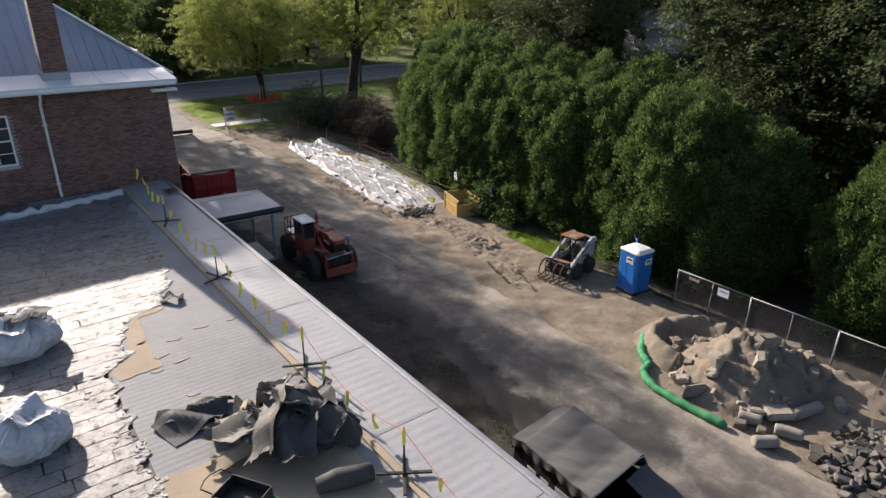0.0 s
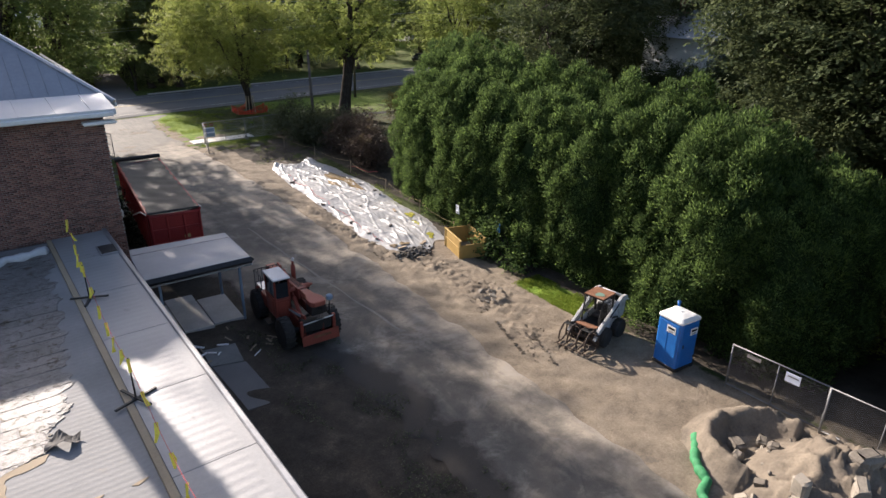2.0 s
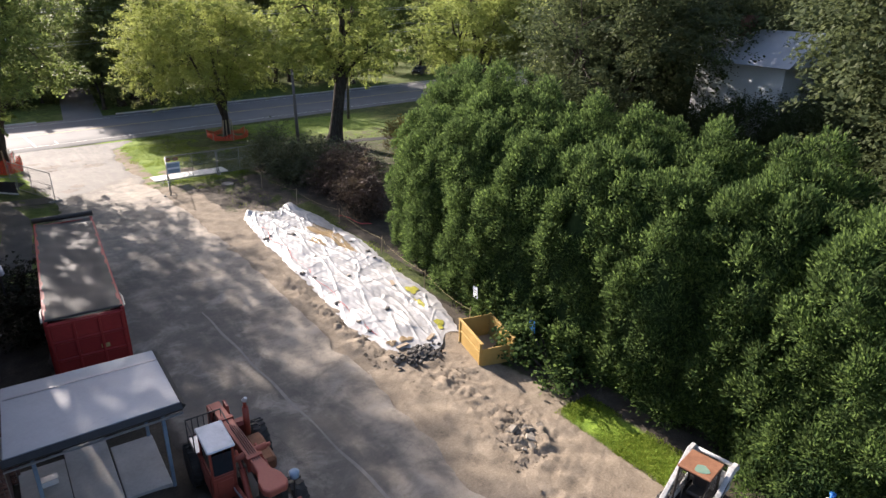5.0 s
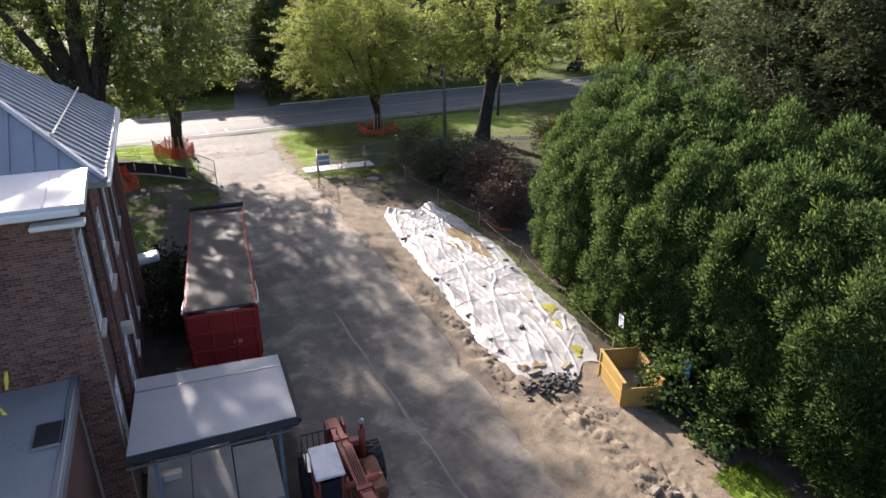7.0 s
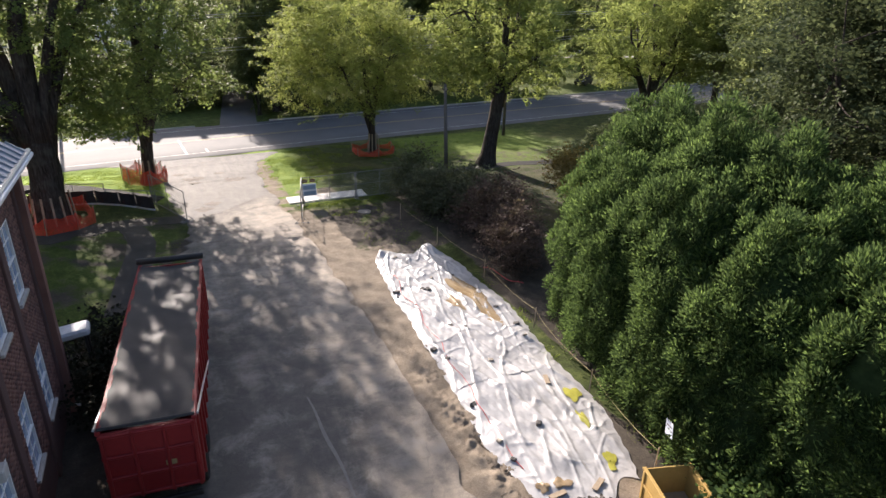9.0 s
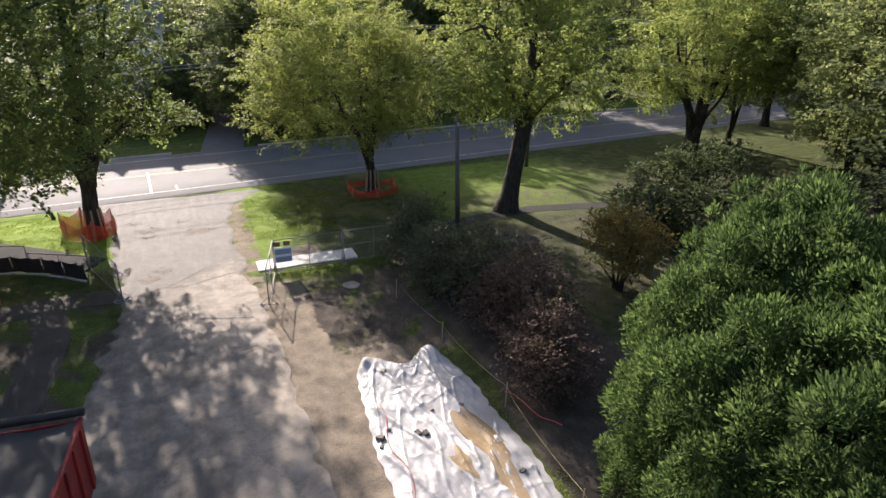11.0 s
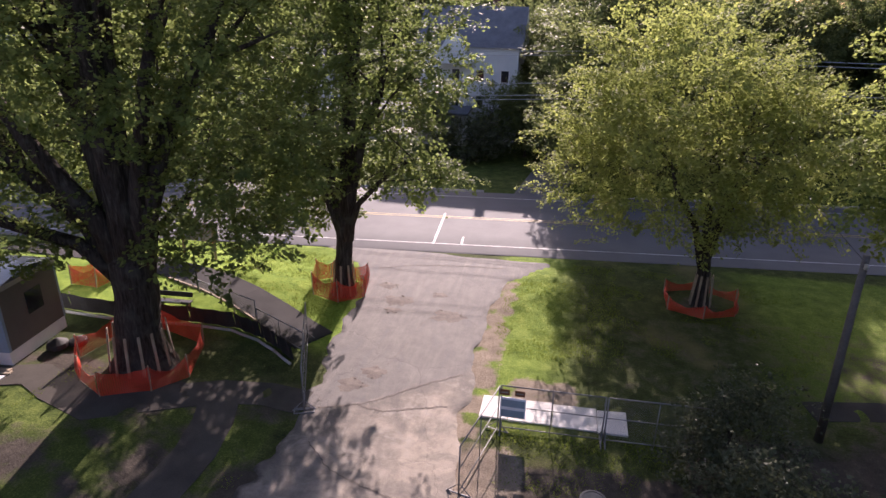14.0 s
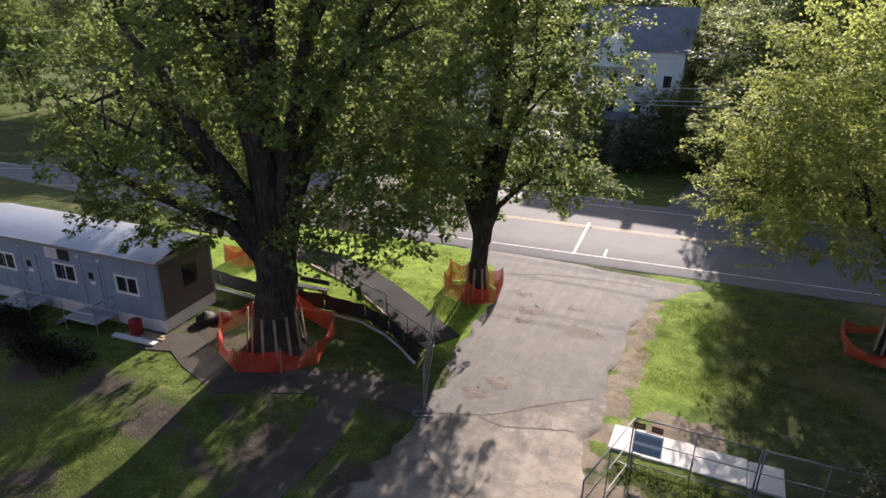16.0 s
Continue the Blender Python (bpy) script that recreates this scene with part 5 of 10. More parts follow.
def sack(x, y, rx, ry, h, seed, label):
    """A heaped plastic sack: sharp creases run down from the gathered, folded-over top."""
    g = Geo()
    n, m = 120, 44
    vs = []
    for j in range(m + 1):
        v = j / m
        prof = 0.8 + 0.2 * math.sin(v / 0.4 * math.pi / 2) if v < 0.4 else max(0.12, math.cos((v - 0.4) / 0.6 * math.pi / 2)) ** 0.55
        for i in range(n):
            a = 2 * math.pi * i / n
            crease = (1 - abs(math.sin(6.5 * a + 2.2 * math.sin(3 * v + seed) + seed))) ** 2 * 0.09 + (1 - abs(math.sin(11 * a - 3 * v + 2 * seed))) ** 3 * 0.06
            f = 1 + 0.06 * math.sin(3 * a + seed) + 0.04 * math.sin(5 * a + 7 * v + seed) - crease * (0.35 + 0.9 * v)
            f -= 0.07 * max(0.0, 1 - 3.2 * abs(float(wave(a * rx * 1.1 + seed, v * h * 1.3, 81, 0.28)))) + 0.05 * max(0.0, 1 - 3 * abs(float(wave(a * rx * 0.8 + v * 0.5, v * h * 1.6 - a * 0.3, 82, 0.16 + 0.01 * seed))))
            vs.append((rx * prof * f * math.cos(a), ry * prof * f * math.sin(a), h * (v + 0.035 * math.sin(7 * a + 5 * v) - 0.05 * crease * 8 * v)))
    fs = [(j * n + i, j * n + (i + 1) % n, (j + 1) * n + (i + 1) % n, (j + 1) * n + i) for j in range(m) for i in range(n)]
    g.add(vs, fs + [tuple(range(n))[::-1]])
    ob = thing("sack", pose(x, y, RZ + 0.02), label, "sack", "sacks of roofing waste")
    part("bag", g, M_BAG, ob, smooth=True)
    nk = Geo()
    crumpled_sheet(nk, 0.0, 0.0, h * 0.86, rx * 1.3, ry * 1.0, 25 + 40 * seed, int(seed * 10), 0.2, 0.18, 15, 13)
    part("folded_top", nk, M_BAG, ob, "folded-over mouth of the sack")
    return ob


def folded_strip(g, x, y, heading, width, legs, seed, lift=0.0, thick=0.014):
    """A stiff sheet that climbs, folds over and falls: legs are (length, pitch in degrees)."""
    rng = random.Random(seed)
    c, q = math.cos(radians(heading)), math.sin(radians(heading))
    pts, pitch = [(0.0, lift)], []
    for ln, a in legs:
        for k in range(4):
            bow = 6 * math.sin((k + 0.5) / 4 * math.pi) * rng.choice([-1, 1])
            pitch.append(a + bow)
            pts.append((pts[-1][0] + ln / 4 * math.cos(radians(a + bow)), max(0.02, pts[-1][1] + ln / 4 * math.sin(radians(a + bow)))))
    n, cols = len(pts), 7
    top, low = [], []
    skew, taper = rng.uniform(-0.9, 0.9), rng.uniform(-0.35, 0.6)
    for i, (d, z) in enumerate(pts):
        a = radians(pitch[min(i, n - 2)])
        for j in range(cols):
            w = (j / (cols - 1) - 0.5) * width * (1 - taper * i / n)
            ripple = 0.05 * math.sin(j * 1.5 + i * 0.3 + seed) + 0.03 * math.sin(j * 0.8 - i * 0.6)
            dd = d + skew * w - ripple * math.sin(a)
            p = (x + dd * c - w * q, y + dd * q + w * c, max(0.015, z + ripple * math.cos(a)))
            top.append(p)
            low.append((p[0] + thick * math.sin(a) * c, p[1] + thick * math.sin(a) * q, p[2] - thick * math.cos(a)))
    fs = [(i * cols + j, i * cols + j + 1, (i + 1) * cols + j + 1, (i + 1) * cols + j) for i in range(n - 1) for j in range(cols - 1)]
    k = n * cols
    rim = list(range(cols)) + [i * cols + cols - 1 for i in range(1, n)] + [(n - 1) * cols + j for j in range(cols - 2, -1, -1)] + [i * cols for i in range(n - 2, 0, -1)]
    g.add(top + low, fs + [tuple(v + k for v in reversed(f)) for f in fs] + [(a, a + k, b + k, b) for a, b in zip(rim, rim[1:] + rim[:1])])
    return g


def draped_sheet(g, cx, cy, w, l, rot, seed, mound, amp, lift=0.0, n=22):
    """A heavy sheet thrown over the heap: sharp folds run down its length, its hem is ragged and stands off."""
    rng = random.Random(seed)
    c, q = math.cos(radians(rot)), math.sin(radians(rot))
    k = rng.uniform(0, 40)
    jag = [rng.uniform(0.82, 1.12) for _ in range(9)]
    tilt = (rng.uniform(-0.16, 0.16), rng.uniform(-0.16, 0.16))

    def fn(u, v):
        edge = float(np.interp(v, np.linspace(-1, 1, 9), jag))
        a, b = u * w / 2 * edge, v * l / 2 * float(np.interp(u, np.linspace(-1, 1, 9), jag[::-1]))
        fold = abs((a * 1.5 + 0.35 * b + k) % 1.0 - 0.5) * 2
        fine = abs((b * 1.1 - 0.6 * a + k) % 1.0 - 0.5) * 2
        x, y = cx + a * c - b * q, cy + a * q + b * c
        pull = 0.1 * float(wave(b + k, a * 0.3, 93, 0.8))
        hem = 0.08 * max(0.0, abs(v) - 0.8) * 5 * rng.uniform(0.6, 1.0)
        return (x + pull * c, y + pull * q, max(0.03, lift + mound(x, y) + amp * (fold - 0.4) + 0.45 * amp * fine + tilt[0] * u + tilt[1] * v + hem))

    base = len(g.v)
    t = [-1 + 2 * i / (n - 1) for i in range(n)]
    g.grid(t, t, fn)
    top = g.v[base:]
    k2 = len(g.v)
    g.v += [(x, y, z - 0.014) for x, y, z in top]
    g.f += [tuple(reversed([i - base + k2 for i in f])) for f in g.f if min(f) >= base and max(f) < k2]
    rim = list(range(n)) + [j * n + n - 1 for j in range(1, n)] + [(n - 1) * n + i for i in range(n - 2, -1, -1)] + [j * n for j in range(n - 2, 0, -1)]
    g.f += [(base + a, k2 + a, k2 + b, base + b) for a, b in zip(rim, rim[1:] + rim[:1])]
    return g


def membrane_heap():
    ob = thing("membrane_heap", pose(0, 0, RZ + 0.05), "heap of folded dark grey roofing membrane and tan board", "roofing waste")

    def mound(x, y):
        r = 0.6 * math.exp(-(((x - 4.15) / 0.75) ** 2 + ((y - 9.95) / 0.75) ** 2)) + 0.35 * math.exp(-(((x - 4.75) / 0.4) ** 2 + ((y - 10.5) / 0.55) ** 2))
        return r + 0.28 * math.exp(-(((x - 3.4) / 0.5) ** 2 + ((y - 10.6) / 0.6) ** 2)) + 0.25 * math.exp(-(((x - 5.0) / 0.4) ** 2 + ((y - 9.4) / 0.4) ** 2))

    for i, (x, y, w, l, a, amp, lift, mt) in enumerate((
            (4.35, 10.0, 1.9, 1.7, -35, 0.2, 0.02, M_RUBBER), (3.45, 10.45, 1.1, 1.5, 55, 0.16, 0.06, M_DRAPE), (4.85, 10.3, 1.2, 1.6, -15, 0.22, 0.1, M_RUBBER),
            (4.1, 9.4, 1.0, 1.4, -25, 0.2, 0.12, M_RUBBER), (3.85, 9.95, 0.55, 1.9, -38, 0.13, 0.24, M_DRAPE), (4.5, 10.85, 1.2, 0.9, 70, 0.2, 0.14, M_DRAPE),
            (4.75, 9.55, 0.75, 1.3, 10, 0.18, 0.2, M_RUBBER), (5.15, 9.15, 0.5, 0.7, -50, 0.14, 0.06, M_RUBBER), (4.3, 10.2, 0.6, 1.1, 20, 0.16, 0.3, M_DRAPE), (3.1, 9.85, 0.5, 1.0, 60, 0.1, 0.03, M_TAN))):
        part("membrane_sheet", draped_sheet(Geo(), x, y, w, l, a, 70 + i, mound, amp, lift), mt, ob, "torn tan board" if mt is M_TAN else "")
    for i, (x, y, a, w, legs) in enumerate(((4.0, 9.75, 70, 0.5, ((0.95, 62), (0.2, 10), (0.4, -50))), (3.3, 10.35, 55, 0.4, ((0.7, 45), (0.25, 5))), (4.3, 11.2, 40, 0.45, ((0.5, 50), (0.25, -20))))):
        part("board_scrap", folded_strip(Geo(), x, y, a, w, legs, 90 + i), M_DRAPE if i == 0 else M_TAN, ob, "torn tan board")
    for i, q in enumerate(((2.75, 11.6, 0.0, 1.25, 0.9, 15, 0.1, 0.16), (2.45, 11.9, 0.01, 0.7, 0.5, -30, 0.12, 0.1), (3.2, 11.75, 0.02, 0.8, 0.8, 50, 0.16, 0.2))):
        g = Geo()
        crumpled_sheet(g, *q[:6], 130 + i, *q[6:])
        part("membrane_sheet", g, M_RUBBER, ob)
    r = Geo()
    r.tube([(3.95, 8.2, 0.15), (4.3, 8.12, 0.18), (4.65, 8.0, 0.17), (4.95, 7.92, 0.16)], [0.15, 0.2, 0.19, 0.17], 14)
    part("membrane_roll", r, M_RUBBER, ob, "rolled grey membrane", smooth=True)


def hand_cart():
    ob = thing("hand_cart", pose(2.72, 8.4, RZ + 0.05, 0, 0, -58) @ Matrix.Diagonal((0.8, 0.8, 0.85, 1)), "small black two-wheeled cart with green handles", "cart")
    t = Geo()
    t.prism([(-0.55, -0.35), (0.45, -0.35), (0.45, 0.35), (-0.55, 0.35)], 0.42, 0.46)
    for c, s in (((-0.55, 0, 0.55), (0.03, 0.7, 0.28)), ((0.45, 0, 0.55), (0.03, 0.7, 0.28)), ((-0.05, 0.35, 0.55), (1.0, 0.03, 0.28)), ((-0.05, -0.35, 0.55), (1.0, 0.03, 0.28))):
        t.box(c, s, ch=0.006)
    part("tray", t, M_BLACK, ob)
    f = Geo()
    f.tube([(-0.55, 0.32, 0.72), (-0.85, 0.32, 0.75), (-0.95, 0.1, 0.75), (-0.95, -0.1, 0.75), (-0.85, -0.32, 0.75), (-0.55, -0.32, 0.72)], 0.018, 6)
    part("hoop", f, M_BLACK, ob, smooth=True)
    for y in (-0.3, 0.3):
        part("handle", Geo().tube([(0.3, y, 0.5), (0.9, y, 0.42), (1.4, y * 1.1, 0.25)], 0.022, 6), M_GREEN, ob, "green tubular handle", smooth=True)
        w = part("wheel", Geo().lathe([(0.1, -0.05), (0.19, -0.05), (0.21, 0), (0.19, 0.05), (0.1, 0.05)], (0, 0, 0), 18), M_TYRE, ob, smooth=True)
        w.matrix_basis = pose(0.2, y * 1.35, 0.21, 90, 0, 0)
        part("hub", Geo().lathe([(0.04, -0.06), (0.1, -0.03), (0.1, 0.03), (0.04, 0.06)], (0, 0, 0), 12), M_STEEL, w)
    part("axle", Geo().cyl((0.2, -0.45, 0.21), (0.2, 0.45, 0.21), 0.015), M_STEEL, ob)
    for y in (-0.25, 0.25):
        part("leg", Geo().box((-0.4, y, 0.21), (0.03, 0.03, 0.42)), M_BLACK, ob)


warning_line()
sack(0.25, 17.0, 0.92, 0.85, 0.9, 1.0, "bulging white plastic sack topped with felt scraps")
sack(0.02, 12.75, 0.72, 0.7, 0.85, 2.3, "bulging white plastic sack, tied, in the sun")
for i, (dx, dy, r) in enumerate(((0.0, 0.0, 20), (-0.4, 0.25, 70), (0.45, -0.15, -20))):
    g = Geo()
    crumpled_sheet(g, 0, 0, 0, 0.75, 0.6, 0, 120 + i, 0.12, 0.1, 9, 9)
    ob = thing("felt_scrap", pose(0.2 + dx, 17.0 + dy, RZ + 0.86 + 0.05 * i, 0, 0, r), "grey-brown felt scrap lying on a sack", "roofing scrap")
    part("scrap", g, M_FELT, ob)
membrane_heap()
hand_cart()


# ---- carport and yard by the house ----
def build_carport():
    cp = thing("carport", pose(0, 0, gz(10, 31)), "flat grey-roofed lean-to carport on slim posts", "carport", kind="structure")
    zt = 2.5 - gz(10, 31)
    poly = [(8.15, 29.45), (12.5, 29.3), (12.62, 32.75), (8.4, 33.1)]
    part("roof", Geo().prism(poly, zt - 0.1, zt), M_COAT_L, cp, "pale grey felted roof", bevel=0.015)
    part("fascia", Geo().tube([(8.1, 29.42, zt - 0.15), (12.53, 29.27, zt - 0.15)], 0.14, 4).tube([(12.53, 29.27, zt - 0.15), (12.65, 32.78, zt - 0.15)], 0.12, 4).tube([(12.65, 32.78, zt - 0.15), (8.4, 33.13, zt - 0.15)], 0.12, 4), M_BLACK, cp, "black fascia board")
    part("trim", Geo().box((10.3, 29.23, zt - 0.3), (4.4, 0.05, 0.05), (0, 0, -2)), M_STEEL, cp)
    part("lap_seam", Geo().box((10.5, 32.2, zt + 0.008), (4.2, 0.06, 0.02), (0, 0, -4)), M_EDGE, cp)
    for x, y in ((12.0, 29.45), (11.95, 32.2), (8.75, 29.6)):
        part("post", Geo().box((x, y, zt / 2 - 0.1), (0.1, 0.1, zt - 0.15), ch=0.01), M_LIGHTBLUE, cp, "blue-grey painted post")
    bm = Geo()
    for y in (29.6, 30.9, 32.3):
        bm.box((10.35, y, zt - 0.2), (4.1, 0.08, 0.16), (0, 0, -2))
    part("beam", bm, M_WOOD, cp)
    slab = thing("concrete_slab", pose(0, 0, gz(10, 31)), "three-bay concrete slab under the carport", "slab", kind="structure")
    for x0, x1, y1 in ((8.15, 9.4, 32.6), (9.43, 10.65, 33.0), (10.68, 11.95, 32.2)):
        part("bay", Geo().prism([(x0, 29.6), (x1, 29.45), (x1 + 0.1, y1), (x0 + 0.1, y1 + 0.1)], -0.05, 0.12), M_CONC, slab, bevel=0.02)
    s2 = thing("path_slab", pose(0, 0, gz(10, 27)), "small cracked concrete pad in dark soil", "slab", kind="structure")
    part("pad", Geo().prism([(9.45, 26.45), (10.65, 26.1), (10.85, 27.6), (9.55, 27.8)], -0.05, 0.05), M_SLAB, s2, bevel=0.02)
    part("pad", Geo().prism([(9.6, 23.0), (10.75, 22.9), (10.7, 26.05), (9.5, 26.4)], -0.05, 0.015), M_ROAD, s2)
    rng = random.Random(14)
    for i in range(16):
        x, y = rng.uniform(9.2, 12.4), rng.uniform(25.8, 29.2)
        g = Geo().box((0, 0, 0.03), (rng.uniform(0.25, 0.6), rng.uniform(0.04, 0.12), 0.03), (rng.uniform(-3, 3), rng.uniform(-3, 3), 0), 0.006)
        ob = part("wood_scrap", g, M_WOOD if i % 3 else M_WHITE)
        ob.matrix_basis = pose(x, y, gz(x, y) + (0.05 if 9.45 < x < 10.85 and 26 < y < 27.8 else 0.0), 0, 0, rng.uniform(0, 180))
        tagged(ob, "short pale timber offcut on the ground", "wood scrap", "scattered offcuts")
    box = thing("junk_box", pose(8.95, 31.6, gz(9, 31) + 0.12), "low white crate on the slab", "crate")
    part("crate", Geo().box((0, 0, 0.1), (0.5, 0.25, 0.2), ch=0.015), M_WHITE, box)
    part("lid", Geo().box((0, 0, 0.21), (0.54, 0.28, 0.025), ch=0.008), M_STEEL, box)


build_carport()


# ---- red dump trailer ----
def tyre(parent, m, r, w, rim_mat, rim_r=None, lugs=0):
    rr = rim_r or r * 0.55
    t = part("tyre", Geo().lathe([(rr, -w * 0.42), (r * 0.86, -w / 2), (r * 0.97, -w * 0.38), (r, 0), (r * 0.97, w * 0.38), (r * 0.86, w / 2), (rr, w * 0.42)], (0, 0, 0), 28), M_TYRE, parent, smooth=True)
    t.matrix_basis = m
    part("rim", Geo().lathe([(rr * 0.2, -w * 0.3), (rr * 0.85, -w * 0.22), (rr, -w * 0.4), (rr, w * 0.4), (rr * 0.85, w * 0.22), (rr * 0.2, w * 0.3)], (0, 0, 0), 20), rim_mat, t)
    if lugs:
        g = Geo()
        for i in range(lugs):
            a = 2 * math.pi * i / lugs
            for s in (-1, 1):
                b = a + (math.pi / lugs if s > 0 else 0)
                g.box((r * 0.985 * math.cos(b), r * 0.985 * math.sin(b), s * w * 0.24), (r * 0.09, r * 0.1, w * 0.46), (s * 18, 0, math.degrees(b)))
        part("tread", g, M_TYRE, t)
    return t


def red_trailer():
    z = gz(11.5, 41)
    tr = thing("dump_trailer", pose(11.72, 41.3, z, 0, 0, -5.2), "long red open-top dump trailer under a dark tarp", "trailer")
    L, W, lo, hi = 11.4, 2.42, 1.0, 3.22
    body = part("floor_pan", Geo().box((0, 0, lo + 0.06), (W, L, 0.12), ch=0.02), M_RED, tr)
    part("tailgate", Geo().box((0, -L / 2 + 0.05, (lo + hi) / 2), (W, 0.1, hi - lo), ch=0.015), M_RED, tr, "faded red ribbed tailgate")
    part("headboard", Geo().box((0, L / 2 - 0.05, (lo + hi) / 2), (W, 0.1, hi - lo), ch=0.015), M_RED, tr)
    for s in (-1, 1):
        part("side_panel", Geo().box((s * (W / 2 - 0.04), 0, (lo + hi) / 2), (0.08, L - 0.2, hi - lo), ch=0.01), M_RED, tr)
        part("top_rail", Geo().box((s * (W / 2 - 0.02), 0, hi + 0.03), (0.14, L, 0.12), ch=0.02), M_RED, tr)
        for i in range(13):
            part("side_rib", Geo().box((s * (W / 2 + 0.03), -L / 2 + 0.4 + i * 0.88, (lo + hi) / 2), (0.08, 0.12, hi - lo - 0.1), ch=0.015), M_RED, tr)
    for zz in (lo + 0.1, lo + 0.75, lo + 1.45, hi - 0.08):
        part("gate_rib", Geo().box((0, -L / 2 - 0.03, zz), (W, 0.09, 0.1), ch=0.02), M_RED, tr)
    for x in (-W / 2 + 0.08, -0.4, 0.4, W / 2 - 0.08):
        part("gate_rib", Geo().box((x, -L / 2 - 0.035, (lo + hi) / 2), (0.1, 0.08, hi - lo), ch=0.02), M_RED, tr)
    part("plate_mark", Geo().box((0.45, -L / 2 - 0.02, lo + 0.95), (0.28, 0.012, 0.16)), M_PAINT_Y, tr, "faded yellow sticker")
    cover = Geo()
    cover.grid([-W / 2 + 0.03 + (W - 0.06) * i / 16 for i in range(17)], [-L / 2 + 0.1 + (L - 0.3) * j / 60 for j in range(61)],
               lambda x, y: (x, y, hi + 0.1 - 0.1 * (1 - (2 * x / W) ** 2) * (0.75 + 0.25 * math.cos(y * 2.3)) + 0.012 * math.sin(y * 5.2 + x * 3) + 0.01 * math.sin(x * 9 + y)))
    part("tarpaulin", cover, M_TARP_D, tr, "dark mesh tarpaulin stretched over the top", smooth=True)
    part("tarp_roller", Geo().cyl((-W / 2 - 0.1, L / 2 + 0.05, hi + 0.22), (W / 2 + 0.1, L / 2 + 0.05, hi + 0.22), 0.13, 0.13, 12), M_BLACK, tr, smooth=True)
    part("tarp_bow", Geo().cyl((-W / 2, -L / 2 + 0.08, hi + 0.12), (W / 2, -L / 2 + 0.08, hi + 0.12), 0.05, 0.05, 8), M_BLACK, tr)
    for s in (-1, 1):
        part("tarp_arm", Geo().tube([(s * (W / 2 + 0.08), -L / 2 + 0.1, hi + 0.1), (s * (W / 2 + 0.13), -L / 2 + 1.6, hi - 0.2), (s * (W / 2 + 0.13), 0, lo + 0.6)], 0.035, 6), M_STEEL, tr)
    for s in (-1, 1):
        part("chassis_beam", Geo().box((s * 0.5, 0, 0.85), (0.14, L - 0.4, 0.3)), M_BLACK, tr)
        for y in (-4.3, -3.0):
            tyre(tr, pose(s * 0.98, y, 0.5, 0, 90, 0), 0.5, 0.5, M_STEEL)
        part("landing_leg", Geo().box((s * 0.7, 3.6, 0.45), (0.12, 0.12, 0.9)), M_BLACK, tr)
    for y in (-4.3, -3.0):
        part("axle", Geo().cyl((-1.0, y, 0.5), (1.0, y, 0.5), 0.08), M_BLACK, tr)
    part("bumper", Geo().box((0, -L / 2 + 0.1, 0.6), (W - 0.2, 0.12, 0.16), ch=0.02), M_BLACK, tr)


red_trailer()


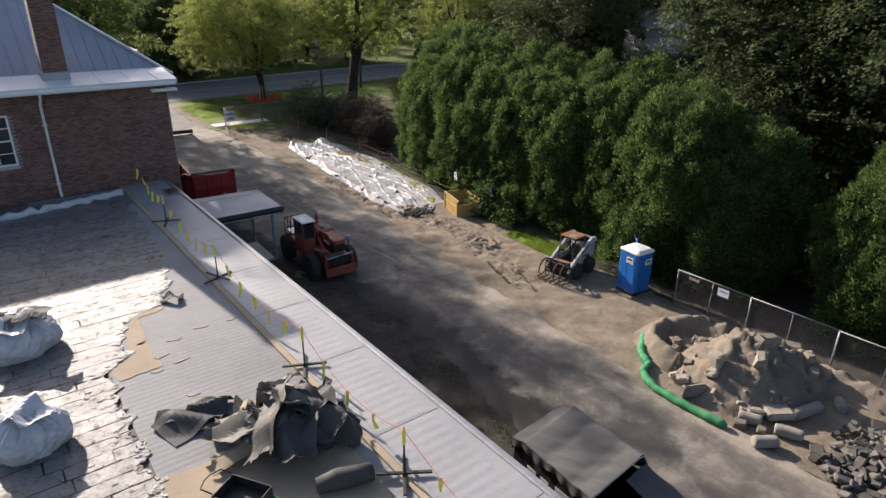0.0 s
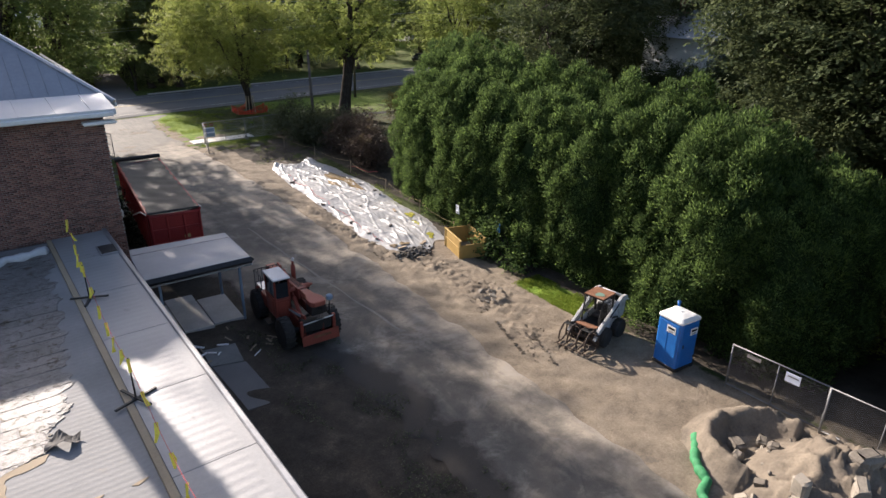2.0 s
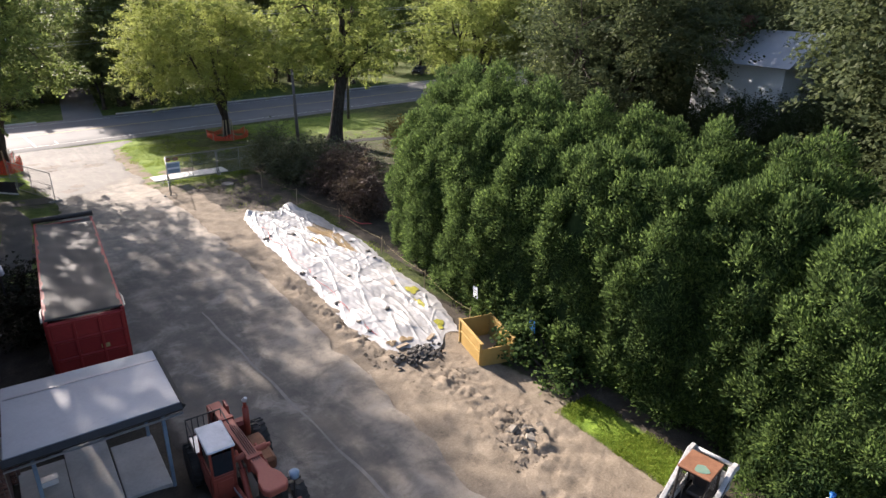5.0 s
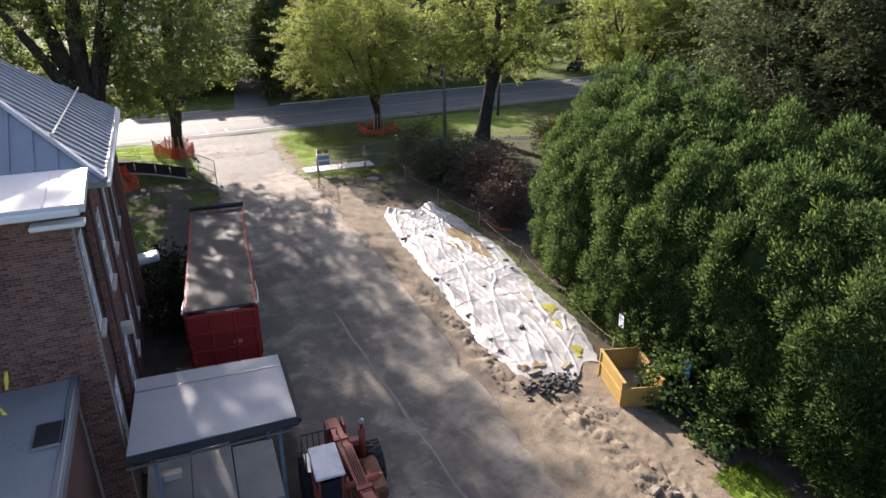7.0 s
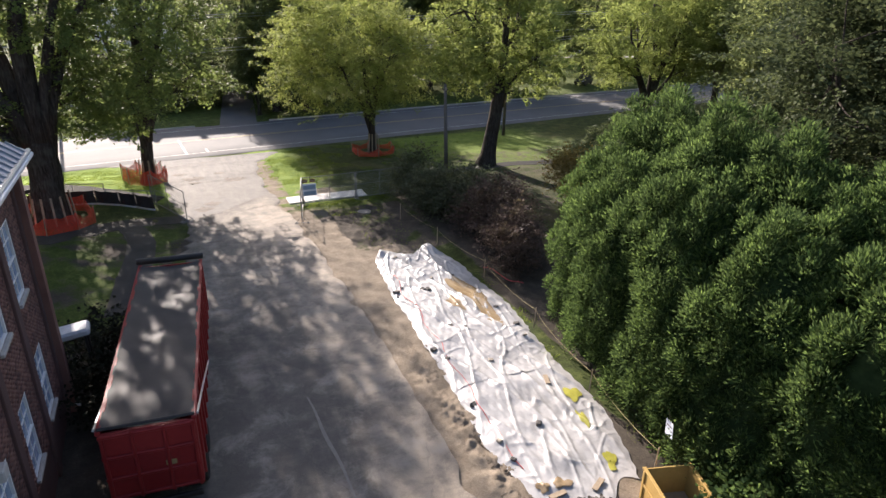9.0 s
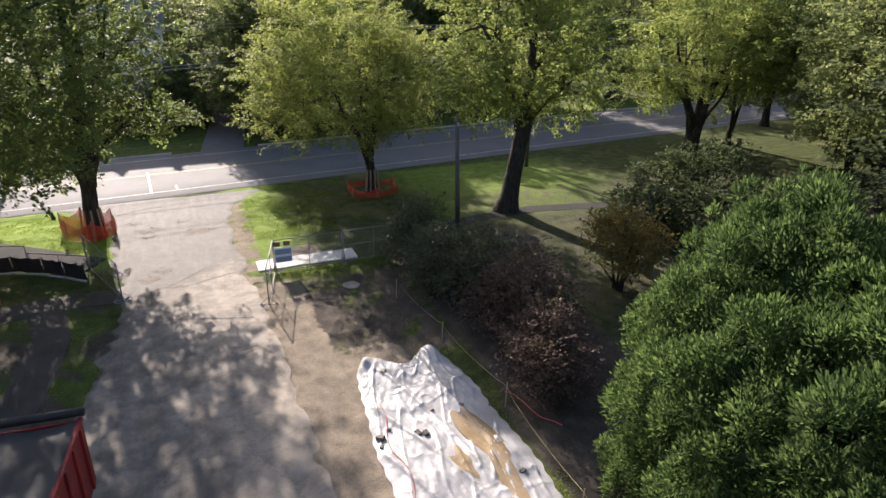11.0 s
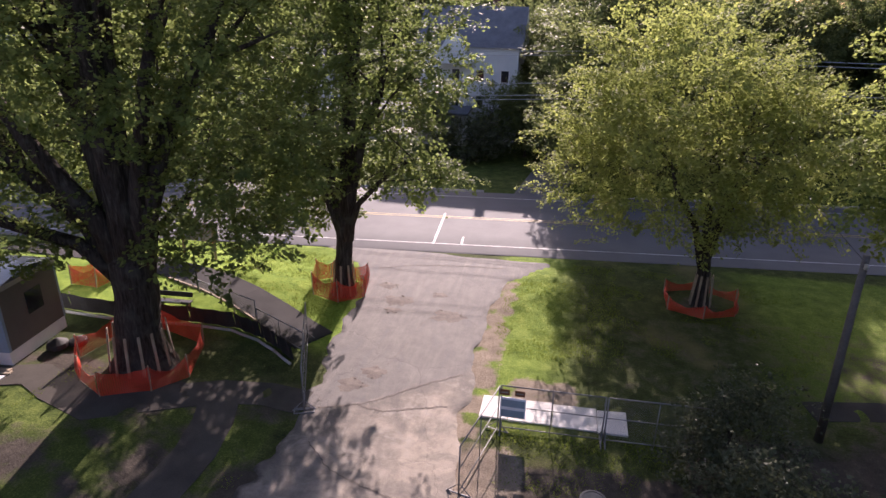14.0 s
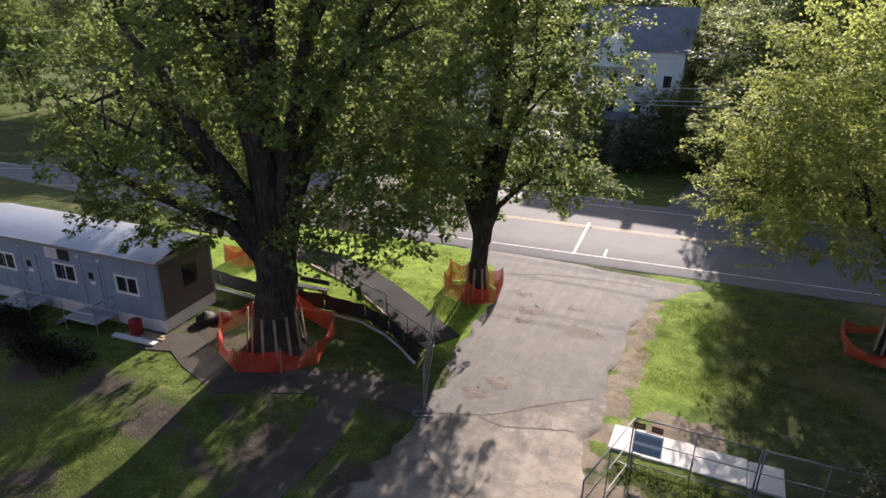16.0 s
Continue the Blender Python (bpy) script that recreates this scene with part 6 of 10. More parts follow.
# ---- orange telehandler ----
def telehandler():
    z = gz(13.5, 27.5)
    th = thing("telehandler", pose(13.55, 27.45, z, 0, 0, -3), "old orange-red telehandler with a faded white cab roof", "telehandler")
    for sx in (-0.4, 0.4):
        part("chassis_plate", Geo().prism([(-2.0, 0.55), (2.3, 0.62), (2.3, 1.2), (1.0, 1.32), (-1.1, 1.12), (-2.0, 0.98)], sx - 0.04, sx + 0.04, Matrix(((0, 0, 1, 0), (1, 0, 0, 0), (0, 1, 0, 0), (0, 0, 0, 1)))), M_ORANGE, th, bevel=0.01)
    part("belly_pan", Geo().box((0, 0.1, 0.6), (0.72, 4.0, 0.08), ch=0.01), M_BLACK, th)
    part("transmission", Geo().box((0, -0.5, 0.82), (0.5, 1.2, 0.4), ch=0.08).cyl((0, -1.9, 0.85), (0, 0.6, 0.85), 0.07, None, 10), M_BLACK, th)
    part("rear_counterweight", Geo().box((0, 2.35, 0.85), (1.7, 0.42, 0.75), ch=0.1), M_ORANGE, th)
    part("engine_cover", Geo().box((0.72, 0.75, 1.0), (0.52, 1.5, 0.46), ch=0.09), M_RUST, th, "rusty engine cover")
    part("tank", Geo().box((-0.72, 1.25, 1.05), (0.5, 1.0, 0.5), ch=0.06), M_ORANGE, th)
    # cab with glazed upper half
    cab = part("cab", Geo().box((-0.7, 0.0, 1.32), (0.66, 1.15, 0.85), ch=0.03), M_ORANGE, th, "orange-red cab body")
    for x in (-1.0, -0.4):
        for y in (-0.54, 0.54):
            part("cab_post", Geo().box((x, y, 2.17), (0.07, 0.08, 0.95), ch=0.012), M_ORANGE, cab)
    for c, q in (((-1.0, 0.0, 2.18), (0.015, 1.0, 0.8)), ((-0.4, 0.0, 2.18), (0.015, 1.0, 0.8)), ((-0.7, -0.54, 2.12), (0.53, 0.015, 0.75)), ((-0.7, 0.54, 2.18), (0.53, 0.015, 0.8))):
        part("cab_glass", Geo().box(c, q), M_GLASS, cab)
    part("window_rail", Geo().box((-0.7, -0.55, 1.78), (0.66, 0.06, 0.07), ch=0.01).box((-1.01, 0.0, 1.78), (0.06, 1.1, 0.07), ch=0.01), M_ORANGE, cab)
    part("door_panel", Geo().box((-1.045, 0.0, 1.38), (0.02, 0.75, 0.62), ch=0.008).box((-0.7, -0.59, 1.38), (0.44, 0.02, 0.5), ch=0.008), M_ORANGE, cab)
    part("cab_roof", Geo().box((-0.7, 0.0, 2.68), (0.76, 1.3, 0.07), ch=0.03), M_BAG, cab, "weathered pinkish white cab roof")
    part("cab_seat", Geo().box((-0.7, 0.22, 1.82), (0.44, 0.44, 0.14), ch=0.04).box((-0.7, 0.42, 2.08), (0.44, 0.1, 0.45), ch=0.04), M_BLACK, cab)
    # telescopic boom: a tapered box that flares into a curled head
    bm = pose(-0.1, 2.4, 2.05, 1.0, 0, 4.5)
    boom = part("boom", Geo().prism([(-0.17, 0), (0.17, 0), (0.17, -3.0), (0.15, -3.3), (-0.15, -3.3), (-0.17, -3.0)], -0.3, 0.08, bm), M_SALMON, th, "sun-faded orange telescopic boom", bevel=0.02)
    part("boom_head", Geo().prism([(-0.16, -3.2), (0.16, -3.2), (0.2, -3.7), (0.34, -4.05), (0.36, -4.4), (0.24, -4.58), (-0.24, -4.58), (-0.36, -4.4), (-0.34, -4.05), (-0.2, -3.7)], -0.12, 0.1, bm), M_SALMON, boom, "flared boom head", bevel=0.05)
    part("head_cheek", Geo().prism([(-0.3, -3.9), (0.3, -3.9), (0.32, -4.45), (-0.32, -4.45)], -0.55, -0.1, bm), M_BLACK, boom, bevel=0.04)
    part("inner_boom", Geo().prism([(-0.12, -3.0), (0.12, -3.0), (0.12, -3.8), (-0.12, -3.8)], -0.26, -0.04, bm), M_RUST, boom)
    for y in (-0.9, -2.95):
        part("boom_collar", Geo().prism([(-0.22, y), (0.22, y), (0.22, y - 0.16), (-0.22, y - 0.16)], -0.34, 0.12, bm), M_ORANGE, boom, bevel=0.015)
    part("cross_cylinder", Geo().cyl((-0.35, -0.35, 1.98), (0.62, -0.2, 1.95), 0.1, 0.1, 12).cyl((0.62, -0.2, 1.95), (0.75, -0.18, 1.94), 0.06, 0.06, 10), M_SALMON, boom, smooth=True)
    for x, q in ((-0.34, -0.2), (0.52, 0.42)):
        part("lift_cylinder", Geo().cyl((x, -1.75, 1.0), (q, -0.55, 1.72), 0.085, 0.085, 12).cyl((q, -0.55, 1.72), (q * 0.9, 0.0, 1.98), 0.045, 0.045, 8), M_ORANGE, boom, smooth=True)
    for x in (-0.3, 0.2):
        part("boom_pivot", Geo().prism([(1.7, 1.1), (2.45, 1.1), (2.35, 2.15), (1.95, 2.15)], x - 0.04, x + 0.04, Matrix(((0, 0, 1, 0), (1, 0, 0, 0), (0, 1, 0, 0), (0, 0, 0, 1)))), M_ORANGE, th, bevel=0.015)
    for i in range(4):
        part("hose", Geo().tube([(-0.05 + 0.06 * i, 1.7, 2.06), (0.0 + 0.06 * i, 0.3, 2.14), (0.1 + 0.06 * i, -1.4, 2.05), (0.18 + 0.06 * i, -2.1, 1.7), (0.1 + 0.08 * i, -2.2, 1.2)], 0.014, 5), M_BLACK, boom)
    # front frame: uprights, chain bar and lettered bumper plate
    bump = part("bumper", Geo().prism([(-0.62, -0.22), (0.98, -0.22), (0.98, 0.24), (-0.62, 0.2)], -0.04, 0.04, pose(0, -2.2, 0.5, 82, 0, 0)), M_ORANGE, th, "scratched red bumper plate", bevel=0.01)
    part("lettering_bar", Geo().box((0.25, -2.25, 0.58), (0.75, 0.01, 0.1), (-8, 0, 0)), M_RUST, bump, "worn lettering band")
    for x in (-0.55, 0.85):
        part("front_upright", Geo().box((x, -2.05, 0.98), (0.12, 0.14, 0.7), ch=0.015), M_ORANGE, th)
    part("chain_bar", Geo().cyl((-0.5, -2.12, 1.2), (0.82, -2.12, 1.28), 0.025, None, 8), M_STEEL, th)
    part("front_box", Geo().box((0.15, -1.75, 0.95), (1.25, 0.5, 0.5), ch=0.04), M_BLACK, th)
    part("side_beam", Geo().box((-0.42, -1.0, 1.3), (0.1, 2.1, 0.16), (-9, 0, 3), 0.015), M_ORANGE, th)
    part("lettering_bar", Geo().box((-0.48, -1.0, 1.31), (0.012, 1.5, 0.1), (-9, 0, 3)), M_BAG, th, "pale lettering band")
    for sx in (-1, 1):
        tyre(th, pose(sx * 1.0, -1.35, 0.64, 0, 90, 0), 0.66, 0.44, M_ORANGE, lugs=18)
        tyre(th, pose(sx * 1.0, 1.75, 0.64, 0, 90, 0), 0.66, 0.44, M_ORANGE, lugs=18)
    for y in (-1.35, 1.75):
        part("axle", Geo().cyl((-1.0, y, 0.62), (1.0, y, 0.62), 0.12), M_BLACK, th)
    rk = Geo()
    for i in range(7):
        rk.box((-1.12 + 0.17 * i, 1.62, 2.08), (0.022, 0.022, 0.6))
    for zz in (1.78, 2.38):
        rk.box((-0.61, 1.62, zz), (1.06, 0.03, 0.03)).box((-1.12, 1.2, zz), (0.03, 0.86, 0.03))
    rk.box((-0.1, 1.2, 2.38), (0.03, 0.86, 0.03)).box((-1.12, 0.78, 2.08), (0.03, 0.03, 0.6)).box((-1.12, 1.62, 1.55), (0.03, 0.03, 0.5)).box((-0.1, 1.62, 1.55), (0.03, 0.03, 0.5))
    part("rear_rack", rk, M_BLACK, th, "black steel rear rack")
    part("rack_deck", Geo().box((-0.6, 1.2, 1.74), (1.0, 0.8, 0.03)), M_STEEL, th)
    ex = part("exhaust_pipe", Geo().cyl((0.62, 1.55, 1.2), (0.62, 1.55, 2.2), 0.1, 0.1, 12).cyl((0.62, 1.55, 2.2), (0.62, 1.55, 2.42), 0.05, 0.05, 10), M_ORANGE, th, smooth=True)
    part("rain_cap", Geo().cyl((0.62, 1.55, 2.44), (0.66, 1.52, 2.54), 0.09, 0.05, 12), M_STEEL, ex)
    lamp = part("work_lamp", Geo().lathe([(0.05, 0), (0.13, 0.03), (0.14, 0.2), (0.09, 0.24)], (0.85, -1.75, 1.82), 14), M_LIGHTBLUE, th, "round blue-grey work lamp", smooth=True)
    part("lamp_stalk", Geo().cyl((0.8, -1.75, 1.1), (0.85, -1.75, 1.85), 0.025), M_BLACK, lamp)
    part("side_step", Geo().box((-1.18, 0.1, 0.55), (0.25, 0.6, 0.05), ch=0.01), M_BLACK, th)


telehandler()


# ---- skid steer, portable toilet ----
def skid_steer():
    z = gz(23.4, 19)
    sk = thing("skid_steer", pose(23.45, 19.1, z, 0, 0, 98), "dusty white skid-steer loader with a rusty grapple", "skid steer")
    side = Matrix(((0, 0, 1, 0), (1, 0, 0, 0), (0, 1, 0, 0), (0, 0, 0, 1)))
    # local y points forward to the grapple, which faces the driveway
    part("lower_body", Geo().box((0, -0.2, 0.5), (0.92, 2.1, 0.5), ch=0.05), M_BLACK, sk)
    for q in (-1, 1):
        part("body_side", Geo().prism([(-1.2, 0.45), (0.85, 0.45), (0.85, 0.7), (0.3, 0.95), (-0.5, 1.1), (-1.2, 1.3)], q * 0.47 - 0.03, q * 0.47 + 0.03, side), M_DIRTY, sk, "scuffed white body side", bevel=0.012)
    part("engine_hood", Geo().box((0, -0.98, 1.08), (0.92, 0.6, 0.5), ch=0.08), M_DIRTY, sk, "dusty white engine hood")
    part("foot_plate", Geo().box((0, 0.72, 0.82), (0.9, 0.5, 0.06), (12, 0, 0), 0.015), M_RUST, sk, "worn brown foot plate")
    cab = part("cab_frame", Geo().box((0, -0.08, 1.97), (0.88, 0.9, 0.04)), M_BLACK, sk)
    for x in (-0.41, 0.41):
        part("cab_post", Geo().tube([(x, 0.5, 0.85), (x, 0.45, 1.4), (x, 0.34, 1.98)], 0.035, 6), M_BLACK, cab)
        part("cab_post", Geo().tube([(x, -0.52, 0.95), (x, -0.5, 1.98)], 0.04, 6), M_BLACK, cab)
        g = Geo()
        for i in range(7):
            g.box((x, -0.42 + i * 0.12, 1.5), (0.01, 0.01, 0.9))
        for i in range(6):
            g.box((x, -0.06, 1.12 + i * 0.15), (0.01, 0.9, 0.01))
        part("side_screen", g, M_BLACK, cab)
    part("cab_roof", Geo().box((0, -0.08, 2.02), (0.94, 1.0, 0.06), (2, 0, 0), 0.02), M_RUST, cab, "rusty brown cab roof")
    pt = Geo()
    pt.prism([(0.19 * math.cos(a) * (1 + 0.2 * math.sin(3 * a)), 0.22 * math.sin(a) * (1 + 0.15 * math.cos(2 * a))) for a in (k * 2 * math.pi / 18 for k in range(18))], 0, 0.006, pose(-0.1, 0.1, 2.056, 2, 0, 30))
    part("roof_patch", pt, M_PATCH, cab, "faded green patch of old paint")
    part("seat", Geo().box((0, -0.2, 0.98), (0.48, 0.46, 0.14), ch=0.04).box((0, -0.4, 1.22), (0.48, 0.1, 0.48), ch=0.04), M_BLACK, cab)
    part("control_lever", Geo().cyl((-0.25, 0.3, 0.9), (-0.27, 0.2, 1.3), 0.015).cyl((0.25, 0.3, 0.9), (0.27, 0.2, 1.3), 0.015), M_BLACK, cab)
    for q in (-1, 1):
        arm = part("lift_arm", Geo().prism([(-1.35, 1.55), (-1.15, 1.82), (-0.8, 1.86), (0.4, 1.12), (0.95, 0.78), (1.12, 0.45), (0.95, 0.34), (0.78, 0.66), (0.25, 0.95), (-0.9, 1.6)], q * 0.62 - 0.07, q * 0.62 + 0.07, side), M_DIRTY, sk, "scratched white lift arm", bevel=0.02)
        part("rear_upright", Geo().prism([(-1.3, 0.75), (-0.9, 0.75), (-0.85, 1.3), (-1.1, 1.75), (-1.38, 1.6)], q * 0.5 - 0.05, q * 0.5 + 0.05, side), M_DIRTY, sk, bevel=0.02)
        part("lift_cylinder", Geo().cyl((q * 0.54, -0.8, 0.85), (q * 0.56, 0.25, 1.12), 0.045, 0.035, 8), M_BLACK, sk, smooth=True)
        part("arm_marking", Geo().box((q * 0.697, -0.2, 1.41), (0.01, 0.75, 0.1), (-31.5, 0, 0)), M_BLACK, arm, "dark lettering band")
        for y in (-0.72, 0.42):
            tyre(sk, pose(q * 0.68, y, 0.4, 0, 90, 0), 0.41, 0.32, M_RUST, lugs=14)
    part("arm_cross_tube", Geo().cyl((-0.62, -1.12, 1.72), (0.62, -1.12, 1.72), 0.06, None, 10), M_DIRTY, sk, smooth=True)
    # root grapple: a flat tined floor and two hooped clamps
    gr = part("grapple_frame", Geo().box((0, 1.02, 0.42), (1.6, 0.08, 0.12), ch=0.015).box((0, 1.02, 0.72), (1.6, 0.07, 0.08), ch=0.015).box((0, 1.0, 0.2), (1.6, 0.1, 0.1), ch=0.015), M_GRIME, sk, "rusty black root grapple")
    for i in range(6):
        x = -0.77 + i * 0.308
        part("lower_tine", Geo().tube([(x, 1.02, 0.72), (x, 1.06, 0.2), (x, 1.3, 0.07), (x, 1.7, 0.06), (x, 1.9, 0.12)], [0.03, 0.035, 0.035, 0.03, 0.012], 6), M_GRIME, gr)
    part("front_bar", Geo().box((0, 1.72, 0.07), (1.6, 0.06, 0.04), ch=0.01), M_GRIME, gr)
    for x in (-0.42, 0.42):
        for d in (-0.2, 0.2):
            part("clamp_hoop", Geo().tube([(x + d, 1.02, 0.8), (x + d, 1.25, 0.98), (x + d, 1.55, 0.95), (x + d, 1.78, 0.7), (x + d, 1.82, 0.4), (x + d, 1.7, 0.2)], [0.04, 0.045, 0.045, 0.04, 0.03, 0.015], 8), M_GRIME, gr)
        part("clamp_plate", Geo().box((x, 1.38, 0.98), (0.46, 0.26, 0.035), (6, 0, 0), 0.01), M_BLACK, gr)
        part("clamp_cylinder", Geo().cyl((x, 0.98, 0.9), (x, 1.35, 1.04), 0.04, None, 10), M_BLACK, gr)


def portable_toilet():
    x, y = 24.35, 15.88
    t = thing("portable_toilet", pose(x, y, gz(x, y), 0, 0, -6), "bright blue portable toilet with a white roof", "portable toilet")

    def outline(half, r, n=5):
        pts = []
        for k, (cx, cy) in enumerate(((1, 1), (-1, 1), (-1, -1), (1, -1))):
            for i in range(n + 1):
                a = math.pi / 2 * (k + i / n)
                pts.append((cx * (half - r) + r * math.cos(a), cy * (half - r) + r * math.sin(a)))
        return pts

    def loft(rings):
        g = Geo()
        n = len(outline(1, 0.1))
        vs = [(*p, h) for half, r, h in rings for p in outline(half, r)]
        fs = [(k * n + i, k * n + (i + 1) % n, (k + 1) * n + (i + 1) % n, (k + 1) * n + i) for k in range(len(rings) - 1) for i in range(n)]
        return g.add(vs, fs + [tuple(range(n))[::-1], tuple(range((len(rings) - 1) * n, len(rings) * n))])

    part("base", loft([(0.58, 0.08, 0.02), (0.58, 0.08, 0.12), (0.555, 0.08, 0.14)]), M_BLACK, t, "dark base tray")
    part("skid", Geo().box((-0.4, 0, 0.03), (0.12, 1.2, 0.06), ch=0.01).box((0.4, 0, 0.03), (0.12, 1.2, 0.06), ch=0.01), M_BLACK, t)
    b = part("cabin", loft([(0.55, 0.1, 0.13), (0.55, 0.1, 2.06), (0.54, 0.1, 2.1)]), M_BLUE, t, "blue moulded plastic cabin")
    for a in (0, 90, 180):
        for k in (-0.23, 0.23):
            w = part("wall_panel", Geo().box((0, 0, 0), (0.4, 0.014, 1.7), ch=0.006), M_BLUE, b)
            w.matrix_basis = pose(0, 0, 0, 0, 0, a) @ pose(k, 0.553, 1.12)
    d = part("door", Geo().box((0.0, -0.556, 1.1), (0.86, 0.03, 1.86), ch=0.012), M_BLUE, t)
    part("door_handle", Geo().box((-0.32, -0.585, 1.1), (0.05, 0.04, 0.16), ch=0.01), M_BLACK, d)
    part("hinge", Geo().box((0.42, -0.575, 0.5), (0.04, 0.02, 0.12)).box((0.42, -0.575, 1.7), (0.04, 0.02, 0.12)), M_BLACK, d)
    roof = part("roof", loft([(0.575, 0.11, 2.08), (0.585, 0.12, 2.13), (0.57, 0.12, 2.17), (0.44, 0.12, 2.25), (0.2, 0.1, 2.3), (0.1, 0.04, 2.305)]), M_WHITE, t, "domed white translucent roof")
    part("roof_rib", Geo().tube([(-0.42, -0.42, 2.21), (0.0, 0.0, 2.31), (0.42, 0.42, 2.21)], 0.03, 8).tube([(-0.42, 0.42, 2.21), (0.0, 0.0, 2.31), (0.42, -0.42, 2.21)], 0.03, 8), M_WHITE, roof, smooth=True)
    part("vent_pipe", Geo().cyl((0.4, 0.42, 2.1), (0.4, 0.42, 2.42), 0.06, 0.05, 10).cyl((0.4, 0.42, 2.42), (0.4, 0.42, 2.46), 0.08, 0.08, 10), M_BLUE, t, smooth=True)
    for m in (pose(-0.566, -0.12, 1.72, 90, 0, -90), pose(0.2, -0.578, 1.65, 90, 0, 0)):
        lab = part("notice", Geo().box((0, 0, 0), (0.4, 0.3, 0.01)), M_WHITE, t, "white notice with dark print bars")
        lab.matrix_basis = m
        part("notice_band", Geo().box((0, 0.04, 0.008), (0.3, 0.09, 0.006)), M_BLACK, lab)
        part("notice_bar", Geo().box((0, -0.07, 0.008), (0.28, 0.025, 0.006)).box((0, -0.115, 0.008), (0.22, 0.02, 0.006)), M_EDGE, lab)


skid_steer()
portable_toilet()


# ---- fences ----
def chain_link(parent, w, h, lo=0.05, step=0.09, wire=0.0035, material=None):
    """Crossed wires in a frame: local x along the panel, z up."""
    g = Geo()
    a = -h
    while a < w:
        for s in (1, -1):
            x0, x1 = (a, a + h) if s > 0 else (a + h, a)
            t0, t1 = 0.0, 1.0
            d = x1 - x0
            for lim, sign in ((0, 1), (w, -1)):
                k = (lim - x0) / d
                if (d > 0) == (sign > 0):
                    t0 = max(t0, k)
                else:
                    t1 = min(t1, k)
            if t1 - t0 > 0.02:
                p = [(x0 + d * t, lo + (h - lo) * t) for t in (t0, t1)]
                y = 0.002 * s
                g.add([(p[0][0] - wire, y, p[0][1]), (p[0][0] + wire, y, p[0][1]), (p[1][0] + wire, y, p[1][1]), (p[1][0] - wire, y, p[1][1])], [(0, 1, 2, 3)])
        a += step
    return part("wire_mesh", g, material or M_EDGE, parent)


def fence_panel(p0, p1, h, label, group="", brace=True, cat="fence panel", mid=True, feet=True):
    a, b = Vector(p0), Vector(p1)
    w = (b - a).length
    ang = math.degrees(math.atan2(b.y - a.y, b.x - a.x))
    f = thing("fence_panel", pose(a.x, a.y, gz(a.x, a.y), 0, 0, ang), label, cat, group)
    for x in ((0.02, w / 2, w - 0.02) if mid else (0.02, w - 0.02)):
        part("post", Geo().cyl((x, 0, -0.02), (x, 0, h), 0.028 if x != w / 2 else 0.02, None, 8), M_GALV, f, smooth=True)
    part("rail", Geo().cyl((0, 0, h), (w, 0, h), 0.026, None, 8), M_GALV, f, smooth=True)
    part("rail", Geo().cyl((0, 0, 0.12), (w, 0, 0.12), 0.024, None, 8), M_GALV, f, smooth=True)
    if brace:
        part("rail", Geo().cyl((0, 0, h * 0.55), (w, 0, h * 0.55), 0.018, None, 6), M_GALV, f, smooth=True)
    chain_link(f, w, h, 0.12)
    if feet:
        base = Geo() if label.endswith("driveway") else None
        for q in () if base is None else (-0.16, 0.16):
            base.box((-0.02 + q, 0, 0.03), (0.04, 0.8, 0.04), ch=0.008)
        for q in () if base is None else (-0.38, 0.38):
            base.box((-0.02, q, 0.03), (0.28, 0.04, 0.04), ch=0.008)
        if base:
            part("base_frame", base, M_GALV, f, "flat steel base frame")
        for x in (0.05, w - 0.05):
            g = Geo()
            g.tube([(x, -0.45, 0.03), (x, 0.45, 0.03)], 0.025, 6).tube([(x, -0.42, 0.03), (x, 0, 0.45), (x, 0.42, 0.03)], 0.018, 6)
            part("foot", g, M_GALV, f)
    return f


